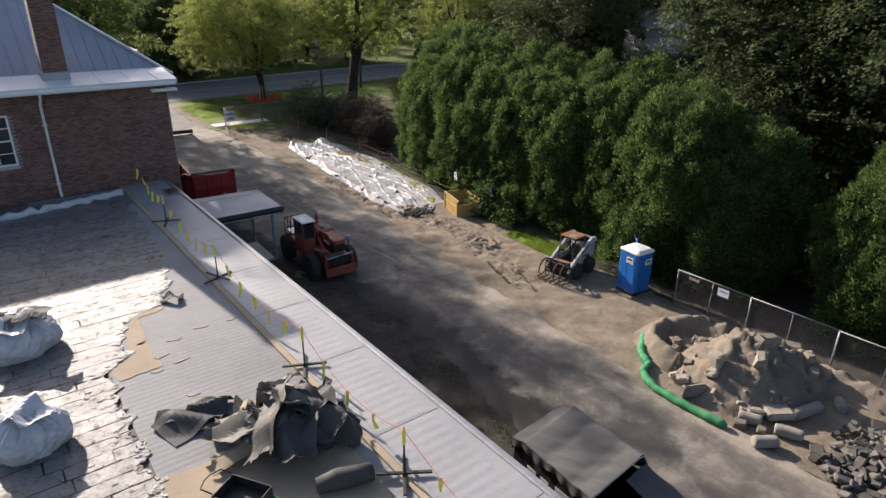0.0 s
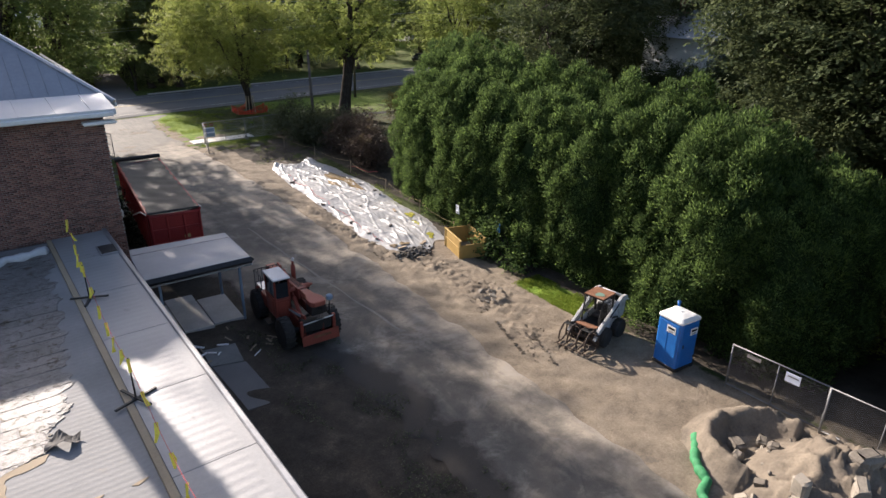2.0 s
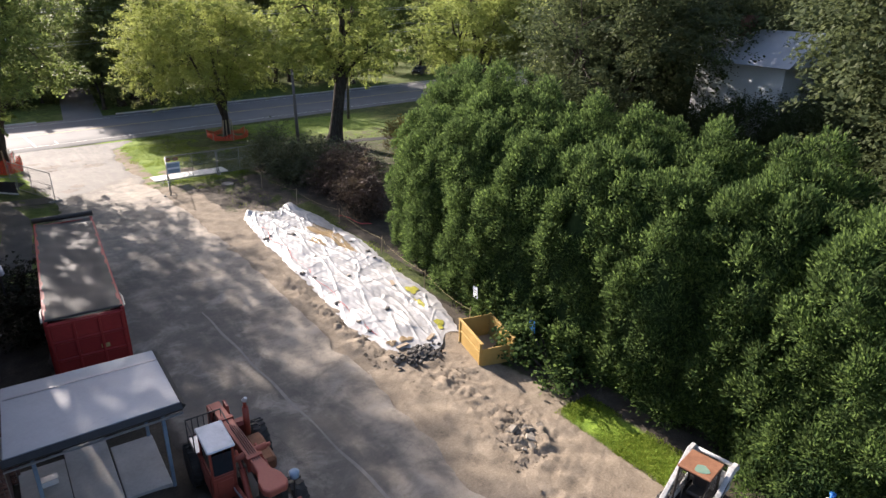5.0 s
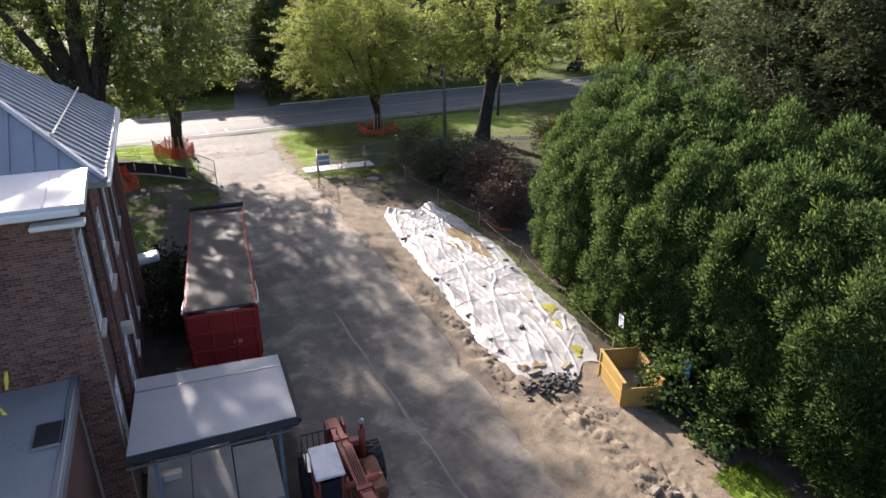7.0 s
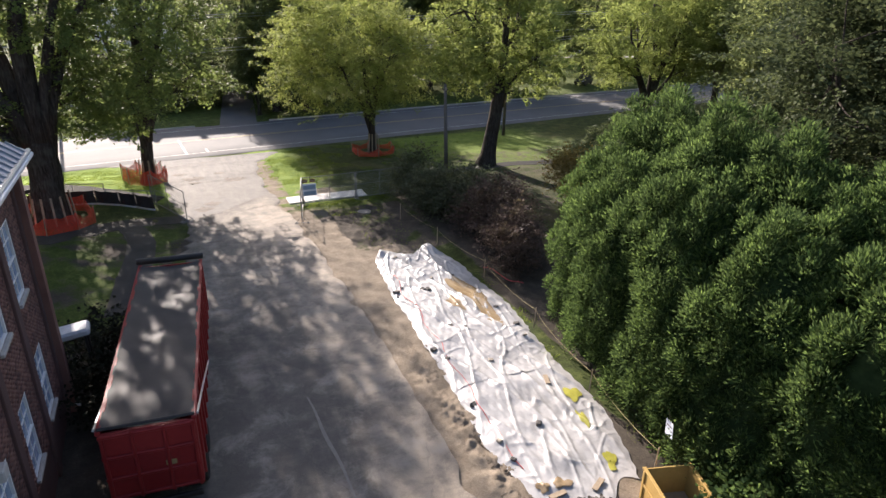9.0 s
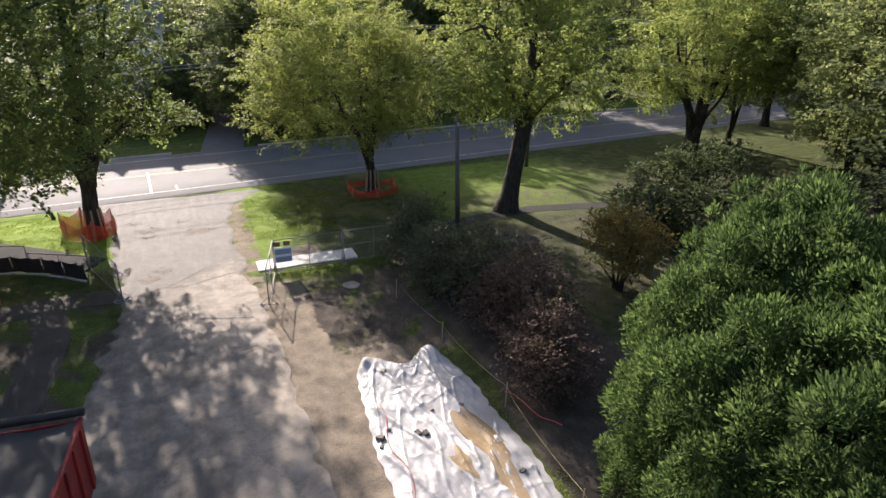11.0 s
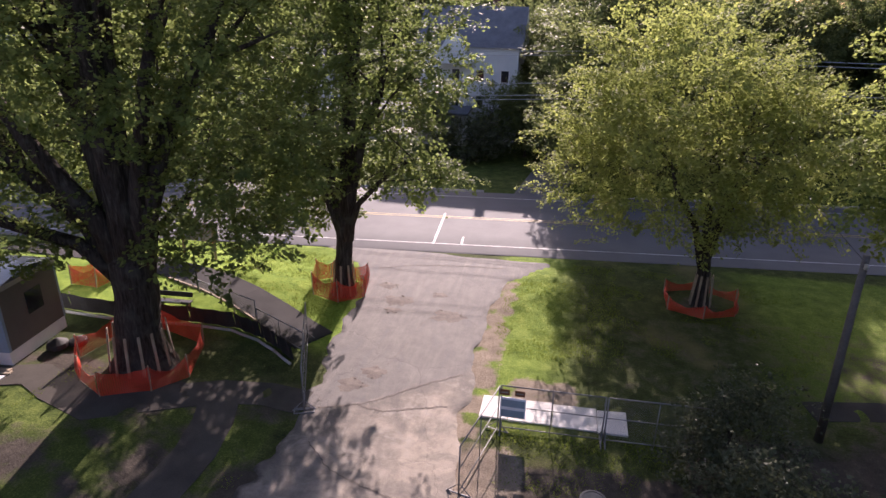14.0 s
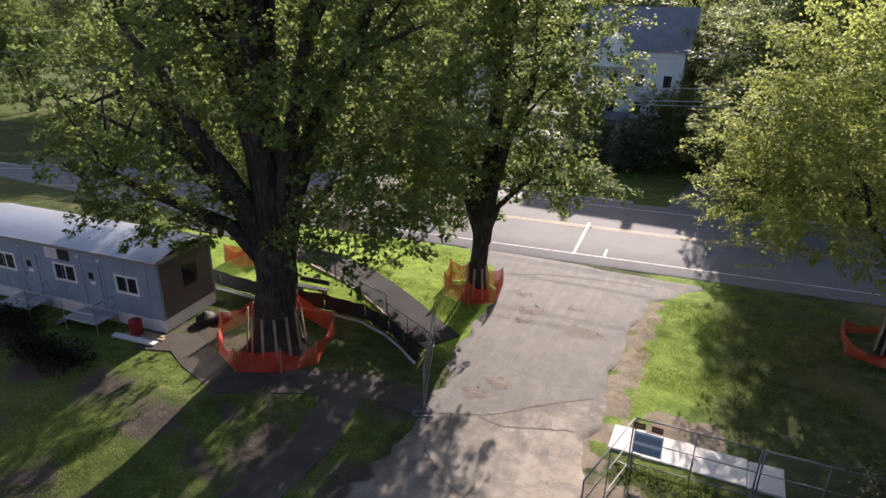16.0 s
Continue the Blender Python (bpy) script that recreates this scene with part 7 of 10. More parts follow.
def build_fences():
    lab = "galvanised chain-link fence panel before the hedge"
    ys = [13.75, 10.35, 6.95, 3.5, 0.0, -3.5]
    for y0, y1 in zip(ys, ys[1:]):
        fence_panel((24.55, y0), (24.6, y1), 1.8, lab, "chain-link fence by the hedge", brace=False, feet=False)
    for x, y, z, mt, l in ((24.5, 11.5, 1.55, M_PAPER, "small white notice on the fence"), (24.52, 12.9, 1.65, M_STEEL, "small grey tag on the fence"), (24.55, 4.4, 1.4, M_PAPER, "small white notice on the fence")):
        n = thing("notice", pose(x - 0.03, y, gz(x, y) + z, 0, 0, 90), l, "notice")
        part("sheet", Geo().box((0, 0, 0), (0.5, 0.012, 0.36 if mt == M_PAPER else 0.14)), mt, n)
        part("print_bar", Geo().box((0, 0.009, 0.05), (0.36, 0.006, 0.05)), M_EDGE, n)
    fence_panel((13.35, 61.1), (11.35, 66.2), 2.0, "open chain-link gate leaf at the driveway", "site gate")
    fence_panel((11.65, 65.05), (8.55, 66.7), 1.05, "low chain-link panel behind the silt fence", "fence along the footpath", brace=False, feet=False)
    fence_panel((8.5, 66.75), (4.6, 68.2), 1.05, "low chain-link panel behind the silt fence", "fence along the footpath", brace=False, feet=False)
    fence_panel((20.9, 61.65), (20.05, 58.0), 1.95, "open chain-link gate leaf beside the slab", "site gate")
    fence_panel((20.95, 61.7), (24.75, 61.8), 1.95, "chain-link fence panel behind the sign plates", "fence along the lawn")
    fence_panel((24.8, 61.8), (28.4, 61.95), 1.95, "chain-link fence panel ending in shrubs", "fence along the lawn")
    s = thing("site_sign", pose(21.42, 61.64, gz(21, 61.6) + 0.62), "pale blue-grey sign plate wired to the fence", "sign")
    part("plate", Geo().box((0, 0, 0.45), (0.95, 0.02, 0.86), ch=0.004), M_PAPER, s)
    part("print_band", Geo().box((0, -0.013, 0.42), (0.9, 0.006, 0.03)), M_WHITE, s)
    part("print_block", Geo().box((0, -0.013, 0.2), (0.86, 0.006, 0.3)), M_LIGHTBLUE, s)
    part("print_block", Geo().box((0, -0.013, 0.64), (0.86, 0.006, 0.3)), M_LIGHTBLUE, s)
    for i, x in enumerate((21.1, 21.65)):
        t = thing("small_sign", pose(x, 61.64, gz(21, 61.6) + 1.6), "small brown sign plate high on the fence", "sign", "pair of brown plates")
        part("plate", Geo().box((0, 0, 0.12), (0.36, 0.02, 0.24), ch=0.004), M_RUST, t)
        part("print_bar", Geo().box((0, -0.013, 0.12), (0.26, 0.006, 0.05)), M_EDGE, t)


build_fences()


def orange_ring(pts, h, label):
    """Orange safety netting on stakes round a tree."""
    ob = thing("tree_barrier", pose(0, 0, 0), label, "safety netting", "orange netting round the trees")
    rng = random.Random(int(pts[0][0] * 10))
    n = len(pts)
    for i, (x, y) in enumerate(pts):
        part("stake", Geo().box((x, y, gz(x, y) + h * 0.52), (0.05, 0.05, h * 1.12), (rng.uniform(-4, 4), rng.uniform(-4, 4), 20)), M_WOOD, ob)
        x1, y1 = pts[(i + 1) % n]
        L = math.hypot(x1 - x, y1 - y)
        g = Geo()
        cols, rows = max(6, int(L / 0.075)), max(6, int(h / 0.075))

        def at(u, v):
            sag = (0.36 + 0.16 * math.sin(i * 2.3)) * math.sin(u * math.pi) * v + 0.03 * math.sin(u * 17 + v * 5)
            px, py = x + (x1 - x) * u, y + (y1 - y) * u
            bulge = 0.12 * math.sin(u * 6 + i) * math.sin(v * 3)
            return (px + bulge * (y1 - y) / L, py - bulge * (x1 - x) / L, gz(px, py) + 0.03 + (h - sag) * v)

        for c in range(cols):
            u, w = c / cols, 0.42 / cols
            for r in range(0, rows, 2):
                v0, v1 = r / rows, min(1, (r + 2) / rows)
                g.add([at(u, v0), at(u + w, v0), at(u + w, v1), at(u, v1)], [(0, 1, 2, 3)])
        for r in range(rows + 1):
            v, w = r / rows * 0.96, 0.45 / rows
            for c in range(0, cols, 3):
                u0, u1 = c / cols, min(1, (c + 3) / cols)
                g.add([at(u0, v), at(u1, v), at(u1, v + w), at(u0, v + w)], [(0, 1, 2, 3)])
        part("net", g, M_NET, ob)


orange_ring([(3.2, 61.4), (4.4, 60.0), (5.9, 59.25), (7.4, 60.2), (8.2, 61.5), (7.5, 63.8), (5.1, 64.4), (3.6, 63.4)], 1.05, "orange plastic safety netting round the huge maple")
orange_ring([(9.9, 70.4), (11.4, 70.1), (12.5, 71.2), (12.2, 72.8), (10.4, 73.4), (9.4, 72.2)], 1.25, "orange plastic safety netting round the forked maple")
orange_ring([(28.5, 73.6), (30.2, 72.9), (31.9, 73.6), (32.3, 75.4), (30.6, 76.6), (28.6, 75.9)], 0.75, "sagging orange safety netting round the street tree")
orange_ring([(-2.4, 67.6), (-0.8, 67.5), (-0.5, 69.0), (-2.0, 69.6)], 1.1, "orange safety netting round a young tree")


def silt_fence():
    ob = thing("silt_fence", pose(0, 0, 0), "low black silt fence with a pale hem", "silt fence")
    pts = [(-6.0, 65.6), (-0.3, 65.1), (2.8, 65.0), (5.9, 65.35), (8.0, 65.65), (9.4, 65.4), (10.4, 64.95), (11.5, 64.25)]
    for i, ((x0, y0), (x1, y1)) in enumerate(zip(pts, pts[1:])):
        g = Geo()
        g.grid([k / 12 for k in range(13)], [0, 0.35, 0.7, 1.0], lambda u, v: (x0 + (x1 - x0) * u + 0.05 * math.sin(9 * u + 3 * v), y0 + (y1 - y0) * u - 0.12 * v * v + 0.04 * math.sin(14 * u), gz(x0 + (x1 - x0) * u, y0 + (y1 - y0) * u) + 0.02 + v * 0.88 - 0.03 * v * math.sin(u * math.pi)))
        part("cloth", g, M_SILT, ob)
        part("hem", Geo().tube([(x0, y0 - 0.32, gz(x0, y0) + 0.06), ((x0 + x1) / 2, (y0 + y1) / 2 - 0.34, gz((x0 + x1) / 2, y0) + 0.06), (x1, y1 - 0.32, gz(x1, y1) + 0.06)], 0.07, 6), M_CONC, ob, "pale earth-filled hem", smooth=True)
        part("stake", Geo().box((x0, y0 + 0.06, gz(x0, y0) + 0.45), (0.04, 0.04, 1.0)), M_WOOD, ob)


silt_fence()
slab = thing("concrete_pad", pose(0, 0, gz(22, 63)), "new pale concrete footpath slab behind the fence", "slab", kind="structure")
for x0, x1 in ((20.1, 21.2), (21.22, 22.9), (22.92, 24.6), (24.62, 25.75)):
    part("bay", Geo().prism([(x0, 62.25), (x1, 62.3), (x1, 63.75), (x0, 63.65)], -0.05, 0.07), M_CONC_W, slab, bevel=0.015)
mh = thing("manhole_cover", pose(24.4, 58.7, gz(24.4, 58.7)), "round concrete manhole cover in bare soil", "manhole", kind="structure")
part("ring", Geo().lathe([(0.45, -0.05), (0.45, 0.07), (0.36, 0.09), (0.36, 0.05)], (0, 0, 0), 24), M_KERB, mh)
part("lid", Geo().lathe([(0.355, 0.02), (0.35, 0.07), (0.1, 0.075)], (0, 0, 0), 24), M_KERB, mh)


# ---- spoil heap, concrete lumps, filter sock ----
def lump(rng, sx, sy, sz):
    """A broken block: a box with knocked-off, uneven corners."""
    g = Geo().box((0, 0, 0), (sx, sy, sz), (0, 0, 0), min(sx, sy, sz) * rng.uniform(0.12, 0.3))
    j = min(sx, sy, sz) * 0.1
    g.v = [(x + rng.uniform(-j, j), y + rng.uniform(-j, j), z + rng.uniform(-j, j)) for x, y, z in g.v]
    return g


def kerb_block(rng, length, r):
    """A worn kerb stone: a rounded bar with chipped, uneven ends."""
    xs = [-0.5, -0.49, -0.44, -0.3, -0.1, 0.1, 0.3, 0.44, 0.49, 0.5]
    rad = [0.55, 0.82, 0.97, 1.0, 0.98, 1.01, 0.99, 0.97, 0.82, 0.55]
    g = Geo().tube([(k * length, 0, 0) for k in xs], [r * q for q in rad], 14)
    g.v = [(x + rng.uniform(-0.012, 0.012), max(-r * 0.86, min(r * 0.86, y)) + rng.uniform(-0.012, 0.012), max(-r * 0.86, min(r * 0.9, z)) + rng.uniform(-0.012, 0.012)) for x, y, z in g.v]
    return g


def heap_z(x, y):
    d = math.hypot((x - 21.6) / 2.75, (y - 8.7) / 2.5)
    h = 1.75 * max(0.0, 1 - d ** 1.45)
    d2 = math.hypot((x - 23.0) / 1.8, (y - 8.0) / 1.8)
    h = max(h, 1.2 * max(0.0, 1 - d2 ** 1.4))
    r = abs(math.hypot(x - 21.9, y - 10.9) - 1.7)
    if y > 10.6:
        h = max(h, 0.64 * math.exp(-(r / 0.4) ** 2))
    h = max(h, 0.55 * math.exp(-((x - 23.9) / 0.55) ** 2) * float(smoothstep(3, 5, y)) * (1 - float(smoothstep(8.4, 9.5, y))))
    k = 0.12 * float(wave(x, y, 31, 1.4)) + 0.05 * float(wave(x, y, 32, 0.5)) + 0.14 * max(0.0, 1 - 3 * abs(float(wave(x, y, 33, 1.1)))) - 0.1 * max(0.0, 1 - 3 * abs(float(wave(x, y, 34, 0.8))))
    return max(0.0, h * (1 + k) + (0.05 * k if h > 0.05 else 0))


def spoil_heap():
    g = Geo()
    g.grid([18.4 + 0.1 * i for i in range(65)], [3.0 + 0.1 * i for i in range(104)], lambda x, y: (x, y, gz(x, y) + heap_z(x, y) - (0.03 if heap_z(x, y) < 0.02 else 0.0)))
    part_ob = part("dirt_heap", g, M_SPOIL, smooth=True)
    tagged(part_ob, "heap of dug sandy soil with a dug-out rim", "dirt heap", kind="stuff")
    rng = random.Random(12)
    for i in range(52):
        a, d = rng.uniform(0, 6.28), rng.uniform(0.5, 1.08) ** 0.5
        x, y = 21.7 + 2.7 * d * math.cos(a), 8.7 + 2.6 * d * math.sin(a)
        big = rng.random() < 0.2
        s = rng.uniform(0.3, 0.55) if big else rng.uniform(0.1, 0.24)
        ob = part("concrete_lump", lump(rng, s, s * rng.uniform(0.5, 0.9), s * rng.uniform(0.3, 0.7)), M_RUBBLE)
        ob.matrix_basis = pose(x, y, gz(x, y) + heap_z(x, y) + s * 0.1, rng.uniform(-30, 30), rng.uniform(-30, 30), rng.uniform(0, 360))
        tagged(ob, "broken grey concrete lump in the dirt heap" if big else "small broken concrete lump on the dirt heap", "concrete lump", "rubble on the heap")
    for x, y, a, sx, sy, sz, l in ((19.15, 7.2, -66, 0.72, 0.42, 0.42, 0), (18.4, 6.3, -37, 0.78, 0.42, 0.42, 0), (19.45, 6.05, -66, 0.85, 0.42, 0.42, 0), (20.15, 6.75, -37, 0.95, 0.7, 0.3, 1), (21.1, 6.25, -14, 1.3, 0.42, 0.4, 0), (18.7, 7.3, 110, 0.4, 0.35, 0.25, 1), (19.0, 6.7, 20, 0.42, 0.3, 0.22, 1), (23.4, 8.1, -60, 0.8, 0.5, 0.3, 1), (23.2, 7.3, 70, 0.4, 0.35, 0.3, 1), (22.9, 6.9, 20, 0.36, 0.3, 0.3, 1), (23.5, 6.7, 40, 0.42, 0.3, 0.28, 1), (22.5, 5.7, 30, 0.65, 0.4, 0.25, 0), (22.4, 11.2, 20, 0.5, 0.35, 0.3, 1), (21.5, 11.6, 60, 0.5, 0.4, 0.35, 1), (21.0, 11.3, 0, 0.4, 0.3, 0.3, 1), (18.95, 9.2, -27, 0.9, 0.25, 0.5, 1), (20.0, 9.1, 70, 0.45, 0.35, 0.6, 1), (21.9, 8.3, -20, 0.9, 0.6, 0.5, 1), (20.9, 8.0, 30, 0.7, 0.4, 0.4, 1)):
        ob = part("concrete_block", kerb_block(rng, sx, sy / 2) if l == 0 else lump(rng, sx, sy, sz), M_KERB if l == 0 else M_RUBBLE, smooth=l == 0)
        ob.matrix_basis = pose(x, y, gz(x, y) + heap_z(x, y) * 0.9 + sz / 2 - 0.02, 0, 0, a)
        tagged(ob, "long rounded concrete kerb block lying on sand" if l == 0 else "jagged slab of broken concrete beside the heap", "concrete block", "blocks round the heap")
    g = Geo()
    for i in range(420):
        x, y = 20.6 + rng.gauss(0, 1.5), 3.2 + rng.gauss(0, 1.0)
        if x < 18.3 + 0.3 * math.sin(y * 3) or y > 5.2 + 0.15 * (x - 18):
            continue
        s = rng.uniform(0.12, 0.5)
        b = lump(rng, s, s * rng.uniform(0.5, 0.9), s * rng.uniform(0.2, 0.4))
        m = pose(x, y, gz(x, y) + 0.06 + 0.42 * math.exp(-(((x - 20.8) / 1.8) ** 2 + ((y - 2.9) / 1.3) ** 2)) + rng.uniform(0, 0.12), rng.uniform(-35, 35), rng.uniform(-35, 35), rng.uniform(0, 360))
        g.add(b.v, b.f, m)
    tagged(part("asphalt_rubble", g, M_ASPH), "low heap of broken dark asphalt pieces", "rubble", kind="stuff")
    pts = [(20.9, 12.7), (20.5, 12.45), (19.9, 12.1), (19.55, 11.75), (19.3, 11.3), (18.75, 11.15), (18.4, 10.8), (18.15, 10.2), (18.1, 9.2), (18.12, 8.2), (18.25, 7.35)]
    fine = []
    for i in range(len(pts) - 1):
        for k in range(6):
            t = k / 6
            fine.append((pts[i][0] * (1 - t) + pts[i + 1][0] * t, pts[i][1] * (1 - t) + pts[i + 1][1] * t))
    g = Geo()
    g.tube([(x, y, gz(x, y) + 0.13 + 0.015 * math.sin(i * 1.3)) for i, (x, y) in enumerate(fine)], [0.15 + 0.015 * math.sin(i * 2.1) + 0.012 * math.sin(i * 0.7) if 0 < i < len(fine) - 1 else 0.05 for i in range(len(fine))], 12)
    tagged(part("filter_sock", g, M_GREEN, smooth=True), "long bright green filter sock curving round the dirt", "filter sock")


spoil_heap()


def soil_clods():
    """Loose clods, tyre-tread ridges and a small pile of dark rubble on the sandy strip."""
    rng = random.Random(44)
    g, r = Geo(), Geo()
    for x0, y0, x1, y1, wdt, n in ((22.1, 38.2, 21.5, 33.2, 0.3, 260), (21.6, 33.2, 20.9, 31.2, 0.3, 90), (22.3, 42.6, 21.7, 40.2, 0.2, 60), (22.6, 26.2, 21.6, 23.4, 0.5, 220), (22.0, 29.6, 23.2, 28.6, 0.4, 70), (21.7, 21.2, 20.2, 19.2, 0.3, 110)):
        for i in range(n):
            k = rng.random()
            x, y = x0 + (x1 - x0) * k + rng.gauss(0, wdt), y0 + (y1 - y0) * k + rng.gauss(0, 0.2)
            s = rng.uniform(0.025, 0.075) * (1.8 if rng.random() < 0.08 else 1)
            b = lump(rng, s, s * rng.uniform(0.5, 1.0), s * rng.uniform(0.4, 0.8))
            g.add(b.v, b.f, pose(x, y, gz(x, y) + s * 0.12, rng.uniform(-30, 30), rng.uniform(-30, 30), rng.uniform(0, 360)))
    for x0, y0, x1, y1 in ((22.0, 42.4, 21.7, 40.0), (21.75, 37.6, 21.25, 33.0), (21.3, 37.2, 20.9, 33.4), (20.75, 33.4, 20.45, 31.2), (21.75, 21.6, 20.4, 18.4), (21.0, 23.0, 19.9, 19.6)):
        d = Vector((x1 - x0, y1 - y0))
        n = int(d.length / 0.1)
        for i in range(n):
            if rng.random() < 0.3:
                continue
            x, y = x0 + d.x * i / n + rng.uniform(-0.03, 0.03), y0 + d.y * i / n
            a = math.degrees(math.atan2(d.y, d.x)) + 90
            b = lump(rng, rng.uniform(0.1, 0.22), 0.04, 0.035)
            g.add(b.v, b.f, pose(x, y, gz(x, y) + 0.015, 0, 0, a + (18 if i % 2 else -18)))
    tagged(part("soil_clods", g, M_CLOD), "crumbled soil clods and tyre ridges beside the sheeting", "soil", kind="stuff")
    for i in range(120):
        x, y = 22.5 + rng.gauss(0, 0.55), 30.95 + rng.gauss(0, 0.28)
        s = rng.uniform(0.06, 0.24)
        b = lump(rng, s, s * 0.8, s * 0.5)
        r.add(b.v, b.f, pose(x, y, gz(x, y) + 0.05 + rng.uniform(0, 0.1), rng.uniform(-30, 30), rng.uniform(-30, 30), rng.uniform(0, 360)))
    for i in range(14):
        x, y = 22.4 + rng.gauss(0, 0.34), 24.7 + rng.gauss(0, 0.26)
        q = rng.uniform(0.12, 0.4)
        ob = part("broken_slab", lump(rng, q, q * 0.75, q * 0.35), M_RUBBLE)
        ob.matrix_basis = pose(x, y, gz(x, y) + 0.06, rng.uniform(-25, 25), rng.uniform(-25, 25), rng.uniform(0, 360))
        tagged(ob, "small broken slab lying in churned sandy soil", "rubble", "broken slabs in the churned soil")
    tagged(part("stone_pile", r, M_ASPH), "small pile of dark broken stones on sandy soil", "rubble", kind="stuff")


soil_clods()


def covered_trailer():
    x, y = 11.45, 7.25
    tr = thing("covered_trailer", pose(x, y, gz(x, y), 0, 0, -3), "utility trailer under a taut grey-black tarpaulin", "trailer")
    W, L = 2.0, 5.0
    part("bed", Geo().box((0, 0, 0.62), (W - 0.1, L, 0.14), ch=0.02), M_BLACK, tr)
    for q in (-1, 1):
        part("side_wall", Geo().box((q * (W / 2 - 0.05), 0, 1.25), (0.05, L, 1.2), ch=0.01), M_BLACK, tr)
        for yy in (-0.5, 0.5):
            tyre(tr, pose(q * (W / 2 + 0.02), yy, 0.34, 0, 90, 0), 0.34, 0.22, M_STEEL)
        part("mudguard", Geo().box((q * (W / 2 + 0.03), 0, 0.74), (0.28, 1.9, 0.05), ch=0.02), M_BLACK, tr)
    part("end_wall", Geo().box((0, L / 2 - 0.03, 1.25), (W - 0.1, 0.05, 1.2)), M_BLACK, tr)
    part("end_wall", Geo().box((0, -L / 2 + 0.03, 1.0), (W - 0.1, 0.05, 0.7)), M_BLACK, tr)
    bows = (2.46, 1.75, 0.72, -0.42)

    def rise(u):
        """Height of a hoop across the bed: long climb, then a steep drop."""
        k = (u + 1) / 1.72
        return 0.3 + (0.48 * min(1.0, k) ** 0.9 if k <= 1 else 0.48 * (1 - ((u - 0.72) / 0.28) ** 1.6))

    def top(u, yy):
        near = min(abs(yy - b) for b in bows)
        slack = min(1.0, near / 0.45)
        hgt = rise(u) * (1 - 0.07 * slack * slack * (1 - 0.35 * u)) * (1.0 if yy < 2.0 else 1 - 0.35 * (yy - 2.0) / 0.46)
        fold = 0.02 * max(0.0, math.sin(17 * u + 6 * yy)) ** 4 * (0.4 + abs(u)) + 0.012 * math.sin(9 * yy + 11 * u) * slack
        return (u * (W / 2 + 0.05), yy, 1.86 + hgt - 0.08 + fold)

    g = Geo()
    us = [-1 + i / 20 for i in range(41)]
    ys = [-0.42 + 2.92 * i / 60 for i in range(61)]
    g.grid(us, ys, top)
    for q in (-1, 1):
        g.grid(ys, [0, 0.4, 1], lambda v, k: (q * (W / 2 + 0.06 + 0.025 * math.sin(v * 14) * k), v, top(q, v)[2] - k * (0.26 + 0.06 * math.sin(v * 5.2))))
    g.grid(us, [0, 0.5, 1], lambda u, k: (u * (W / 2 + 0.05), 2.5 + 0.02 * k, top(u, 2.5)[2] - k * (0.4 + 0.04 * math.sin(u * 11))))
    part("tarpaulin", g, M_TARP_G, tr, "taut dark grey tarpaulin over hoops", smooth=True)
    f = Geo()
    f.grid([0.1 + 0.9 * i / 12 for i in range(13)], [-0.5 - 1.9 * j / 16 for j in range(17)], lambda u, v: (u * (W / 2 + 0.05), v, 1.9 + rise(u) * max(0.12, 1 + (v + 0.5) / 1.2) * 0.55 - 0.12 * (1 - u) + 0.02 * math.sin(9 * u + 6 * v)))
    part("loose_flap", f, M_TARP_G, tr, "loose tarpaulin flap folded aside", smooth=True)
    for b in bows[1:]:
        part("hoop", Geo().tube([(p[0], p[1], p[2] - 0.03) for p in (top(u, b) for u in us[::4])], 0.02, 6), M_STEEL, tr, smooth=True)
    part("load", Geo().box((0.1, -1.5, 0.95), (1.4, 1.5, 0.5), ch=0.08), M_BLACK, tr)
    for yy, ww in ((1.7, 0.35), (1.2, 0.3), (-0.1, 0.55), (-0.75, 0.5), (-1.4, 0.4)):
        part("lettering_bar", Geo().box((-W / 2 + 0.02 - 0.03, yy, 1.3), (0.012, ww, 0.22)), M_BAG, tr, "pale lettering band")
    part("plate_panel", Geo().box((-W / 2 - 0.01, 0.55, 1.25), (0.014, 0.5, 0.5)), M_BAG, tr, "pale square panel")
    part("drawbar", Geo().box((0, L / 2 + 0.5, 0.5), (0.1, 1.0, 0.1)), M_BLACK, tr)
    part("jack", Geo().cyl((0, L / 2 + 0.9, 0), (0, L / 2 + 0.9, 0.7), 0.04), M_STEEL, tr)


covered_trailer()


